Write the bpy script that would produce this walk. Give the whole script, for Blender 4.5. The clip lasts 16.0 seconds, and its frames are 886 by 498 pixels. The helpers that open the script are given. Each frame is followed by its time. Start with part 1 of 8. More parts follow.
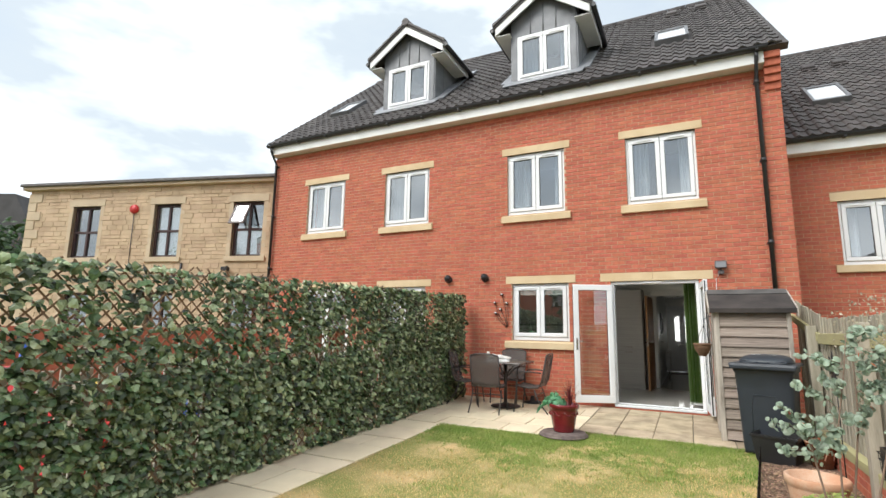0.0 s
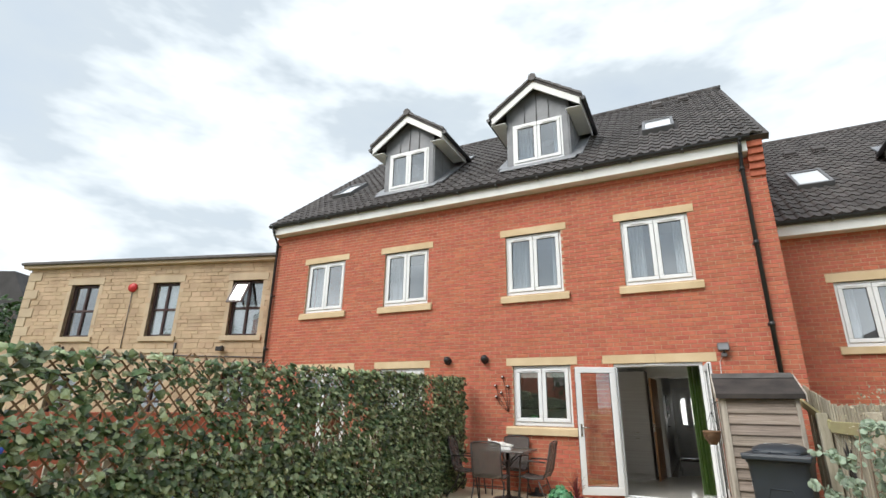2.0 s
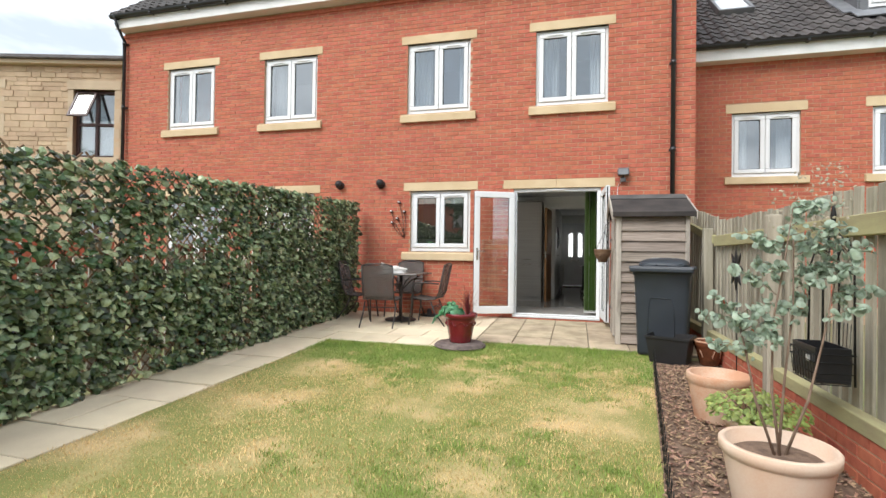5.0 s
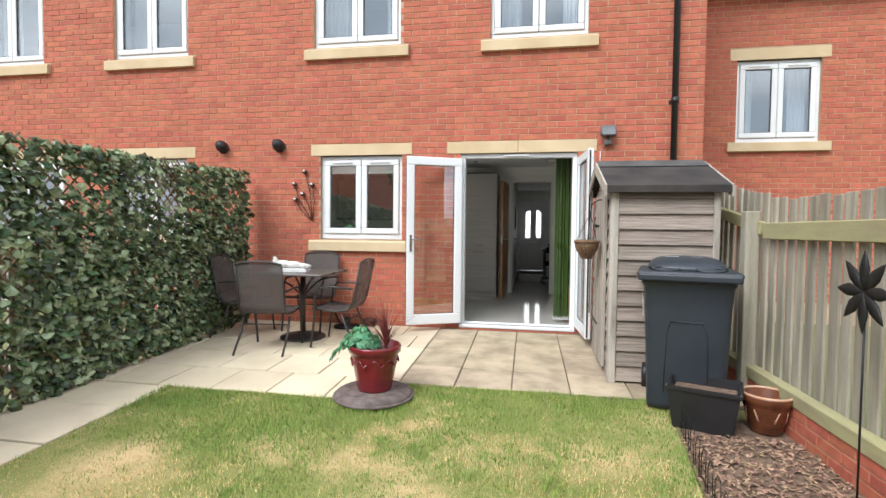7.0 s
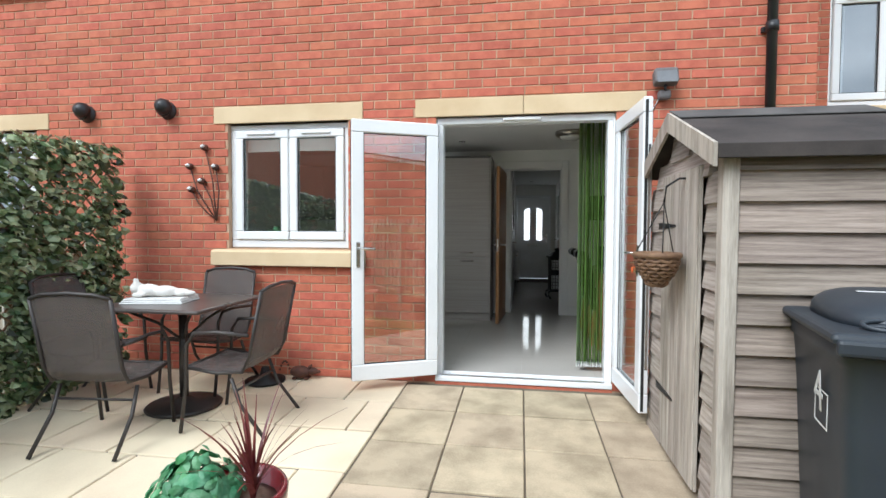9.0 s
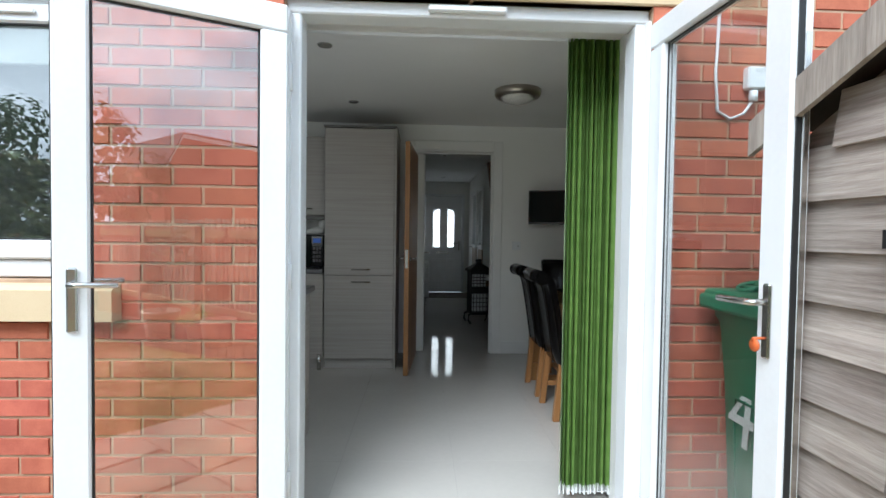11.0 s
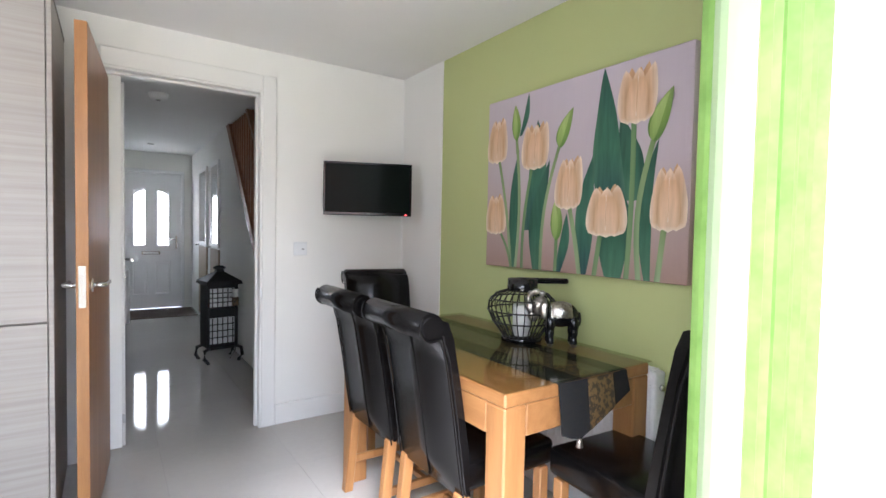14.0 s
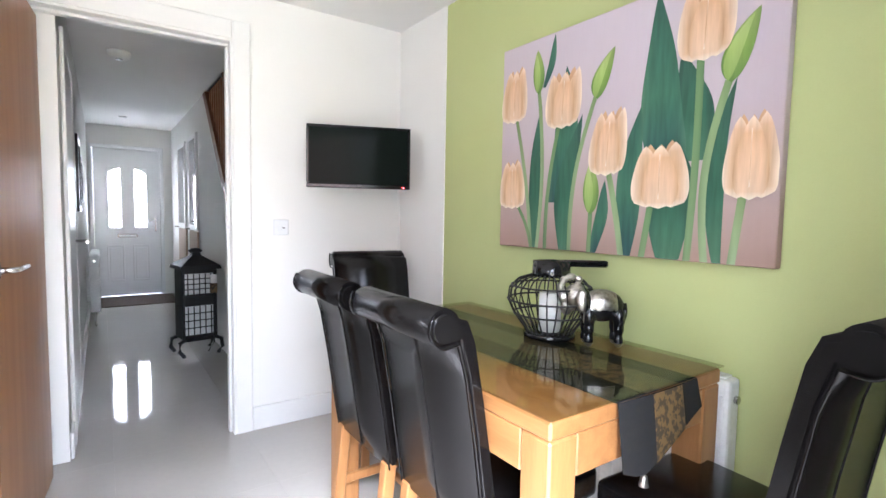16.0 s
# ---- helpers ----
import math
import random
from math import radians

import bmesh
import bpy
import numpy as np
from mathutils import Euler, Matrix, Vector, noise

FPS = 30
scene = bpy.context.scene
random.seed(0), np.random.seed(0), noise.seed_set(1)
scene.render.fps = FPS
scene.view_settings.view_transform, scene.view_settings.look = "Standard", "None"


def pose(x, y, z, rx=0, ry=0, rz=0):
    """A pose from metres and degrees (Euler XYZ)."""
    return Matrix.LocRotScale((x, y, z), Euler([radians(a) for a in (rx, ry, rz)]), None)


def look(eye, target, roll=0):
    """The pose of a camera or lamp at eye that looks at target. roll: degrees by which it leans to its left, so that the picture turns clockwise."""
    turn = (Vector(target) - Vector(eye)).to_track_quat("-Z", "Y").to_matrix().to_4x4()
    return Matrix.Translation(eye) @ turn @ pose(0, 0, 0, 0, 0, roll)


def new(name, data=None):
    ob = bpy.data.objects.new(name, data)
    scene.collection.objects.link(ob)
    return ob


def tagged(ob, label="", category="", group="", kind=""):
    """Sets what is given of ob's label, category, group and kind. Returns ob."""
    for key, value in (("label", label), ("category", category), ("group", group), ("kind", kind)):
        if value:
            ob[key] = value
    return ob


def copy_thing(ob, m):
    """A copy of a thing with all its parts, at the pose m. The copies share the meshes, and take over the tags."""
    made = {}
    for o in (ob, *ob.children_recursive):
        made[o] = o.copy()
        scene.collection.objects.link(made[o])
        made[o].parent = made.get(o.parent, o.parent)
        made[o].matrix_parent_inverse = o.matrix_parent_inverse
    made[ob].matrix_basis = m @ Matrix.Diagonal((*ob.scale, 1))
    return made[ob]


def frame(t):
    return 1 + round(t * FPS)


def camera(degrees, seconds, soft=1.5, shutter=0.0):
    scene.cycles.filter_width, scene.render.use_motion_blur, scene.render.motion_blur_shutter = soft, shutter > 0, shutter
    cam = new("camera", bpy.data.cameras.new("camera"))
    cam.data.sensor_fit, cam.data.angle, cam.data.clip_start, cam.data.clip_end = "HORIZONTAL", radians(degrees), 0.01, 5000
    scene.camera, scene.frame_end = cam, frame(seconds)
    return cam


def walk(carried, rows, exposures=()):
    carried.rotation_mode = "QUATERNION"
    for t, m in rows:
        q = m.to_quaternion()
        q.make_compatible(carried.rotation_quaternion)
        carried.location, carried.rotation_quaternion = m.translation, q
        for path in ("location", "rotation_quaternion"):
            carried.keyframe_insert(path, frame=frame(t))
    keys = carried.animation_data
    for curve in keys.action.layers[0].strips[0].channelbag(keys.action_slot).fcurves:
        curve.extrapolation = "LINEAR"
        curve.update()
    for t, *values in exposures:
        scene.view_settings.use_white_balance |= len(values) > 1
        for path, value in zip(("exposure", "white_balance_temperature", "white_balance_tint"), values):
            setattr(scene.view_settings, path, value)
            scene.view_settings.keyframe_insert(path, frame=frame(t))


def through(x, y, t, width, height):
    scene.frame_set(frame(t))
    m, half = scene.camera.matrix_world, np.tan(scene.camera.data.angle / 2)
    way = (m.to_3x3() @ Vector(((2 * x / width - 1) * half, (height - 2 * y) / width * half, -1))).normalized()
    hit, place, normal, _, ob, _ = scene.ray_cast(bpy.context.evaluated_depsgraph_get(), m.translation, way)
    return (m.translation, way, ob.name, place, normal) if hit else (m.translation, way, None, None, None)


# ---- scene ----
cam = camera(84.1, 16.0)
PATH = [
    (0, (0.094, -0.266, 1.215), (-0.793, 1.497, 1.537), 1.0),
    (0.5, (0.079, -0.274, 1.256), (-0.807, 1.474, 1.657), 1.0),
    (1, (0.09, -0.276, 1.277), (-0.791, 1.452, 1.766), 1.1),
    (1.5, (0.098, -0.295, 1.306), (-0.773, 1.415, 1.871), 1.0),
    (2, (0.094, -0.326, 1.295), (-0.758, 1.374, 1.916), 1.0),
    (2.5, (0.091, -0.307, 1.206), (-0.733, 1.396, 1.854), 1.0),
    (3, (0.101, -0.298, 1.126), (-0.701, 1.427, 1.744), 0.9),
    (3.5, (0.101, -0.232, 1.007), (-0.668, 1.547, 1.502), 0.9),
    (4, (0.055, -0.072, 0.966), (-0.656, 1.775, 1.26), 0.9),
    (4.5, (-0.033, 0.229, 0.956), (-0.658, 2.124, 1.088), 0.9),
    (5, (-0.114, 0.619, 0.985), (-0.641, 2.548, 1.007), 0.8),
    (5.2, (-0.1, 0.841, 0.968), (-0.594, 2.779, 0.968), 1.0),
    (7.3, (-0.37, 3.198, 1.174), (-0.699, 5.169, 1.096), 0.5),
    (7.5, (-0.393, 3.431, 1.148), (-0.717, 5.404, 1.079), 0.5),
    (8, (-0.43, 3.972, 1.175), (-0.745, 5.946, 1.103), 0.3),
    (8.2, (-0.438, 4.153, 1.193), (-0.756, 6.126, 1.116), 0.2),
    (10.3, (-0.602, 6.348, 1.177), (-0.812, 8.336, 1.116), 0.8),
    (10.5, (-0.629, 6.552, 1.178), (-0.767, 8.546, 1.119), 0.8),
    (11, (-0.636, 7.023, 1.216), (-0.547, 9.02, 1.159), 0.8),
    (11.5, (-0.639, 7.438, 1.252), (-0.306, 9.409, 1.198), 0.7),
    (12, (-0.666, 7.768, 1.287), (-0.174, 9.706, 1.232), 0.8),
    (12.5, (-0.675, 8.082, 1.302), (-0.074, 9.989, 1.245), 0.9),
    (13, (-0.67, 8.412, 1.271), (0.075, 10.267, 1.206), 0.8),
    (13.5, (-0.693, 8.679, 1.249), (0.242, 10.445, 1.175), 0.9),
    (14, (-0.668, 8.9, 1.245), (0.452, 10.555, 1.173), 1.1),
    (14.5, (-0.585, 9.066, 1.224), (0.644, 10.643, 1.149), 1.0),
    (15, (-0.521, 9.192, 1.202), (0.742, 10.741, 1.119), 1.0),
    (15.5, (-0.499, 9.248, 1.181), (0.757, 10.801, 1.081), 1.0),
    (16, (-0.47, 9.287, 1.197), (0.669, 10.926, 1.061), 1.0),
]
EXPOSURES = [(0, 1.05, 6350, 9), (1.5, 0.98, 6350, 9), (2.5, 0.85, 6400, 9), (3.5, 0.85, 6400, 9), (5, 1.1, 6250, 10), (8, 1.2, 5900, 9), (10.3, 1.25, 5600, 6), (11, 1.45, 5550, 6), (11.5, 1.8, 5550, 6), (12, 2.25, 5550, 7), (12.5, 2.65, 5550, 8), (13.5, 3.55, 5600, 14), (14.5, 4.2, 5550, 17), (16, 4.6, 5500, 17)]
walk(cam, [(t, look(eye, target, roll)) for t, eye, target, roll in PATH], EXPOSURES)


# ---- world and sun ----
world = bpy.data.worlds.new("overcast_sky")
scene.world = world
world.use_nodes = True
wn, wl = world.node_tree.nodes, world.node_tree.links
wn.clear()
sky = wn.new("ShaderNodeTexSky")
sky.sky_type, sky.sun_disc = "NISHITA", False
sky.sun_elevation, sky.sun_rotation = radians(47), radians(211)
sky_bg = wn.new("ShaderNodeBackground")
sky_bg.inputs[1].default_value = 0.12
cloud_bg = wn.new("ShaderNodeBackground")
cloud_bg.inputs[1].default_value = 1.0
coord = wn.new("ShaderNodeTexCoord")
stretch = wn.new("ShaderNodeMapping")
stretch.inputs["Scale"].default_value = (1.0, 1.0, 2.6)
cloud = wn.new("ShaderNodeTexNoise")
cloud.inputs["Scale"].default_value, cloud.inputs["Detail"].default_value, cloud.inputs["Roughness"].default_value = 2.6, 5, 0.55
shade = wn.new("ShaderNodeValToRGB")
shade.color_ramp.elements[0].position, shade.color_ramp.elements[0].color = 0.43, (0.39, 0.43, 0.46, 1)
shade.color_ramp.elements[1].position, shade.color_ramp.elements[1].color = 0.70, (0.82, 0.85, 0.87, 1)
cover = wn.new("ShaderNodeMath")
cover.operation, cover.use_clamp = "MULTIPLY_ADD", True
cover.inputs[1].default_value, cover.inputs[2].default_value = 0.8, 0.62
sky_mix, sky_out = wn.new("ShaderNodeMixShader"), wn.new("ShaderNodeOutputWorld")
wl.new(coord.outputs["Generated"], stretch.inputs[0])
wl.new(stretch.outputs[0], cloud.inputs[0])
wl.new(cloud.outputs[0], shade.inputs[0])
wl.new(cloud.outputs[0], cover.inputs[0])
wl.new(shade.outputs[0], cloud_bg.inputs[0])
wl.new(sky.outputs[0], sky_bg.inputs[0])
wl.new(cover.outputs[0], sky_mix.inputs[0])
wl.new(sky_bg.outputs[0], sky_mix.inputs[1])
wl.new(cloud_bg.outputs[0], sky_mix.inputs[2])
wl.new(sky_mix.outputs[0], sky_out.inputs[0])
sun = new("sun", bpy.data.lights.new("sun", "SUN"))
sun.data.energy, sun.data.angle, sun.data.color = 1.7, radians(35), (1.0, 0.96, 0.9)
sun.matrix_world = look((0, 0, 0), (0.6, 1.0, -1.25))

# daylight entering by the open doors and the kitchen window
for name, x, y, z, w, h, watts in (("door_daylight", -0.53, 9.19, 1.05, 1.08, 2.0, 1.15), ("window_daylight", -2.45, 9.045, 1.56, 1.0, 0.95, 2.8)):
    lamp = new(name, bpy.data.lights.new(name, "AREA"))
    lamp.data.shape, lamp.data.size, lamp.data.size_y, lamp.data.energy, lamp.data.color = "RECTANGLE", w, h, watts, (1.0, 0.97, 0.88)
    lamp.matrix_world = pose(x, y, z, 90, 0, 0)

lamp = new("front_door_daylight", bpy.data.lights.new("front_door_daylight", "AREA"))
lamp.data.shape, lamp.data.size, lamp.data.size_y, lamp.data.energy, lamp.data.color = "RECTANGLE", 0.5, 0.85, 1.4, (1.0, 0.94, 0.85)
lamp.matrix_world = pose(-0.17, 17.45, 1.36, 90, 0, 180)


# ---- materials ----
def mat(name, col, col2=None, rough=0.6, metal=0.0, scale=3.0, bscale=60.0, bump=0.15, dist=0.004, stretch=(1, 1, 1), vary="", amount=0.0, mix=(0.35, 0.7), coat=0.0, sheen=0.0, rvar=0.1):
    """A surface with two scales of noise; vary: 'object' or 'island' shifts the tone piece by piece."""
    m = bpy.data.materials.new(name)
    m.use_nodes = True
    n, l = m.node_tree.nodes, m.node_tree.links
    p = n["Principled BSDF"]
    col2 = col2 or tuple(c * 0.72 for c in col)
    geo = n.new("ShaderNodeNewGeometry")
    mp = n.new("ShaderNodeMapping")
    mp.inputs["Scale"].default_value = stretch
    l.new(geo.outputs["Position"], mp.inputs[0])
    big, fine = n.new("ShaderNodeTexNoise"), n.new("ShaderNodeTexNoise")
    big.inputs["Scale"].default_value, big.inputs["Detail"].default_value = scale, 6
    fine.inputs["Scale"].default_value, fine.inputs["Detail"].default_value = bscale, 3
    l.new(mp.outputs[0], big.inputs[0])
    l.new(mp.outputs[0], fine.inputs[0])
    add = n.new("ShaderNodeMath")
    add.operation = "MULTIPLY_ADD"
    add.inputs[1].default_value = 0.3
    l.new(fine.outputs[0], add.inputs[0])
    l.new(big.outputs[0], add.inputs[2])
    ramp = n.new("ShaderNodeMapRange")
    ramp.inputs[1].default_value, ramp.inputs[2].default_value = mix[0] + 0.15, mix[1] + 0.15
    l.new(add.outputs[0], ramp.inputs[0])
    tone = n.new("ShaderNodeMix")
    tone.data_type = "RGBA"
    tone.inputs[6].default_value, tone.inputs[7].default_value = (*col, 1), (*col2, 1)
    l.new(ramp.outputs[0], tone.inputs[0])
    out = tone.outputs[2]
    if vary:
        src = n.new("ShaderNodeObjectInfo").outputs["Random"] if vary == "object" else geo.outputs["Random Per Island"]
        hsv = n.new("ShaderNodeHueSaturation")
        val = n.new("ShaderNodeMapRange")
        val.inputs[3].default_value, val.inputs[4].default_value = 1 - amount, 1 + amount
        l.new(src, val.inputs[0])
        l.new(val.outputs[0], hsv.inputs["Value"])
        frac = n.new("ShaderNodeMath")
        frac.operation = "MULTIPLY_ADD"
        frac.inputs[1].default_value, frac.inputs[2].default_value = 7.31, 0.0
        l.new(src, frac.inputs[0])
        wrap = n.new("ShaderNodeMath")
        wrap.operation = "FRACT"
        l.new(frac.outputs[0], wrap.inputs[0])
        hue = n.new("ShaderNodeMapRange")
        hue.inputs[3].default_value, hue.inputs[4].default_value = 0.5 - amount * 0.05, 0.5 + amount * 0.05
        l.new(wrap.outputs[0], hue.inputs[0])
        l.new(hue.outputs[0], hsv.inputs["Hue"])
        l.new(out, hsv.inputs["Color"])
        out = hsv.outputs[0]
    l.new(out, p.inputs["Base Color"])
    rr = n.new("ShaderNodeMapRange")
    rr.inputs[3].default_value, rr.inputs[4].default_value = max(0.02, rough - rvar * rough), min(1, rough + rvar * rough)
    l.new(big.outputs[0], rr.inputs[0])
    l.new(rr.outputs[0], p.inputs["Roughness"])
    p.inputs["Metallic"].default_value = metal
    p.inputs["Coat Weight"].default_value = coat
    p.inputs["Sheen Weight"].default_value = sheen
    if bump:
        b = n.new("ShaderNodeBump")
        b.inputs["Strength"].default_value, b.inputs["Distance"].default_value = bump, dist
        l.new(add.outputs[0], b.inputs["Height"])
        l.new(b.outputs[0], p.inputs["Normal"])
    return m


def glass_mat(name, tint=(0.96, 0.98, 0.975), base=0.11, top=0.24, rough=0.0):
    m = bpy.data.materials.new(name)
    m.use_nodes = True
    n, l = m.node_tree.nodes, m.node_tree.links
    n.clear()
    tr, gl, lw, pw, sc, mx, out = [n.new("ShaderNode" + k) for k in ("BsdfTransparent", "BsdfGlossy", "LayerWeight", "Math", "MapRange", "MixShader", "OutputMaterial")]
    tr.inputs[0].default_value = (*tint, 1)
    gl.inputs["Roughness"].default_value = rough
    lw.inputs[0].default_value = 0.5
    pw.operation = "POWER"
    pw.inputs[1].default_value = 5.0
    sc.inputs[3].default_value, sc.inputs[4].default_value = base, top
    l.new(lw.outputs["Facing"], pw.inputs[0])
    l.new(pw.outputs[0], sc.inputs[0])
    l.new(sc.outputs[0], mx.inputs[0])
    l.new(tr.outputs[0], mx.inputs[1])
    l.new(gl.outputs[0], mx.inputs[2])
    l.new(mx.outputs[0], out.inputs[0])
    return m


def leaf_mat(name, col, col2, through=0.3, rough=0.45, amount=0.3):
    m = mat(name, col, col2, rough=rough, scale=14, bump=0.0, vary="island", amount=amount)
    n, l = m.node_tree.nodes, m.node_tree.links
    p, out = n["Principled BSDF"], n["Material Output"]
    tr, mx = n.new("ShaderNodeBsdfTranslucent"), n.new("ShaderNodeMixShader")
    l.new(p.inputs["Base Color"].links[0].from_socket, tr.inputs[0])
    mx.inputs[0].default_value = through
    l.new(p.outputs[0], mx.inputs[1])
    l.new(tr.outputs[0], mx.inputs[2])
    l.new(mx.outputs[0], out.inputs[0])
    return m


def glow_mat(name, col, strength):
    m = bpy.data.materials.new(name)
    m.use_nodes = True
    p = m.node_tree.nodes["Principled BSDF"]
    p.inputs["Base Color"].default_value = (*col, 1)
    p.inputs["Emission Color"].default_value, p.inputs["Emission Strength"].default_value = (*col, 1), strength
    return m


M_BRICK = mat("red_brick", (0.50, 0.148, 0.085), (0.39, 0.105, 0.062), rough=0.85, scale=14, bscale=150, bump=0.6, dist=0.004, vary="object", amount=0.11)
M_BRICKS = mat("red_brick_far", (0.50, 0.148, 0.085), (0.39, 0.105, 0.062), rough=0.85, scale=14, bscale=150, bump=0.6, dist=0.004, vary="island", amount=0.11)
M_MORTAR = mat("mortar", (0.53, 0.37, 0.25), (0.41, 0.27, 0.175), rough=0.95, scale=5, bscale=200, bump=0.5)
M_LINTEL = mat("cream_stone", (0.66, 0.52, 0.33), (0.56, 0.42, 0.25), rough=0.85, scale=3, bscale=180, bump=0.25, dist=0.002)
M_UPVC = mat("white_upvc", (0.82, 0.83, 0.84), (0.76, 0.77, 0.78), rough=0.25, scale=2, bump=0.0)
M_GASKET = mat("black_gasket", (0.02, 0.02, 0.02), rough=0.6, bump=0)
M_GLASS = glass_mat("window_glass", base=0.17, top=0.32)
M_GLASS_FAR = glass_mat("reflecting_glass", (0.88, 0.92, 0.94), base=0.28, top=0.48)
M_GLASS_SKY = glass_mat("kitchen_window_glass", (0.75, 0.80, 0.80), base=0.27, top=0.5)
M_TILE = mat("dark_roof_tile", (0.085, 0.075, 0.072), (0.055, 0.048, 0.046), rough=0.75, scale=2.5, bscale=90, bump=0.4, vary="object", amount=0.25)
M_TILES = mat("dark_roof_tile_far", (0.085, 0.075, 0.072), (0.055, 0.048, 0.046), rough=0.75, scale=2.5, bscale=90, bump=0.4, vary="island", amount=0.25)
M_LEAD = mat("grey_lead", (0.20, 0.205, 0.215), (0.14, 0.145, 0.155), rough=0.5, metal=0.25, scale=3, bscale=30, bump=0.15)
M_WHITE = mat("white_fascia", (0.8, 0.8, 0.79), (0.72, 0.72, 0.70), rough=0.4, scale=3, bump=0.05)
M_BLACK = mat("black_plastic", (0.022, 0.022, 0.024), (0.015, 0.015, 0.016), rough=0.4, scale=5, bscale=200, bump=0.1)
M_STONE = mat("sandstone_block", (0.56, 0.42, 0.28), (0.44, 0.32, 0.21), rough=0.9, scale=2, bscale=40, bump=0.3, vary="island", amount=0.09)
M_STONEMORTAR = mat("sandstone_mortar", (0.52, 0.39, 0.26), rough=0.95, scale=2, bump=0.4)
M_STONETRIM = mat("sandstone_dressing", (0.56, 0.45, 0.31), (0.46, 0.36, 0.25), rough=0.85, scale=2, bump=0.3)
M_SLATE = mat("grey_slate", (0.075, 0.07, 0.072), (0.05, 0.047, 0.048), rough=0.85, scale=1.5, bscale=20, bump=0.4)
M_BROWNFRAME = mat("dark_brown_frame", (0.06, 0.028, 0.025), rough=0.4, bump=0)
M_SLAB = mat("buff_paving", (0.80, 0.68, 0.49), (0.66, 0.55, 0.39), rough=0.9, scale=2.2, bscale=140, bump=0.4, dist=0.003, vary="object", amount=0.10)
M_SLABWORN = mat("stained_buff_paving", (0.52, 0.425, 0.295), (0.31, 0.25, 0.17), rough=0.95, scale=4.5, bscale=120, bump=0.5, dist=0.003, vary="object", amount=0.12)
M_JOINT = mat("sand_joint", (0.17, 0.14, 0.10), rough=1.0, bscale=150, bump=0.6)
M_SOIL = mat("bark_soil", (0.22, 0.145, 0.10), (0.11, 0.07, 0.05), rough=1.0, scale=20, bscale=150, bump=1.0, dist=0.01)
M_LAWN = mat("lawn_soil", (0.22, 0.23, 0.065), (0.56, 0.41, 0.21), rough=1.0, scale=1.6, bscale=90, bump=1.0, dist=0.008, mix=(0.47, 0.68))
M_GROUND = mat("rough_ground", (0.17, 0.20, 0.07), (0.22, 0.18, 0.10), rough=1.0, scale=0.4, bscale=12, bump=0.6)
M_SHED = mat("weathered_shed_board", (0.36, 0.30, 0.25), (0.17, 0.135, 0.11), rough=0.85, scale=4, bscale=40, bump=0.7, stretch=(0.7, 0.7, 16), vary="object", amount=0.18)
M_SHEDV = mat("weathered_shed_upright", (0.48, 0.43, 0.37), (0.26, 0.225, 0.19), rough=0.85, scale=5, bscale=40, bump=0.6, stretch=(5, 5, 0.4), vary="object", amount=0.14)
M_FELT = mat("roofing_felt", (0.022, 0.019, 0.018), (0.06, 0.05, 0.045), rough=0.95, scale=4, bscale=220, bump=0.6)
M_FENCE = mat("weathered_fence_pale", (0.40, 0.36, 0.285), (0.23, 0.21, 0.155), rough=0.9, scale=3, bscale=50, bump=0.5, stretch=(5, 5, 0.5), vary="object", amount=0.16)
M_PALESLAT = mat("pale_painted_slat", (0.74, 0.72, 0.64), (0.58, 0.56, 0.48), rough=0.8, scale=3, bscale=50, bump=0.3, stretch=(5, 5, 0.5), vary="object", amount=0.12)
M_RAIL = mat("algae_green_rail", (0.42, 0.39, 0.20), (0.32, 0.28, 0.16), rough=0.9, scale=4, bscale=60, bump=0.5, stretch=(3, 0.5, 3))
M_TRELLIS = mat("brown_willow_lath", (0.30, 0.19, 0.11), (0.14, 0.08, 0.05), rough=0.8, bump=0.2)
M_IVY = leaf_mat("artificial_ivy_leaf", (0.125, 0.175, 0.072), (0.038, 0.068, 0.027), through=0.15, rough=0.28, amount=0.75)
# ivy leaves catching the sky: the gloss highlight is painted as a pale colour
M_IVYGLINT = leaf_mat("glint_ivy_leaf", (0.46, 0.53, 0.33), (0.29, 0.36, 0.18), through=0.25, rough=0.25, amount=0.4)
M_BIN = mat("charcoal_bin_plastic", (0.033, 0.041, 0.052), (0.026, 0.033, 0.042), rough=0.45, scale=4, bscale=260, bump=0.15)
M_GREENBIN = mat("green_bin_plastic", (0.025, 0.19, 0.095), (0.02, 0.15, 0.075), rough=0.45, scale=4, bscale=260, bump=0.15)
M_LABEL = mat("white_sticker", (0.75, 0.75, 0.73), rough=0.5, bump=0)
M_REDPOT = mat("dark_red_glaze", (0.20, 0.013, 0.02), (0.13, 0.01, 0.015), rough=0.2, scale=6, bump=0.05, coat=0.5)
M_TERRA = mat("terracotta", (0.56, 0.30, 0.18), (0.62, 0.44, 0.32), rough=0.9, scale=4, bscale=110, bump=0.3, mix=(0.42, 0.62))
M_TERRAPALE = mat("bleached_terracotta", (0.72, 0.57, 0.45), (0.66, 0.45, 0.32), rough=0.9, scale=4, bscale=110, bump=0.3)
M_GLAZE = mat("brown_glaze", (0.15, 0.05, 0.022), (0.06, 0.022, 0.012), rough=0.25, scale=9, bump=0.05)
M_STEPSTONE = mat("brown_step_stone", (0.19, 0.145, 0.13), (0.09, 0.07, 0.065), rough=0.9, scale=14, bscale=90, bump=0.5)
M_STEEL = mat("dark_powder_coated_steel", (0.055, 0.048, 0.045), (0.04, 0.035, 0.033), rough=0.45, metal=0.3, bump=0.05)
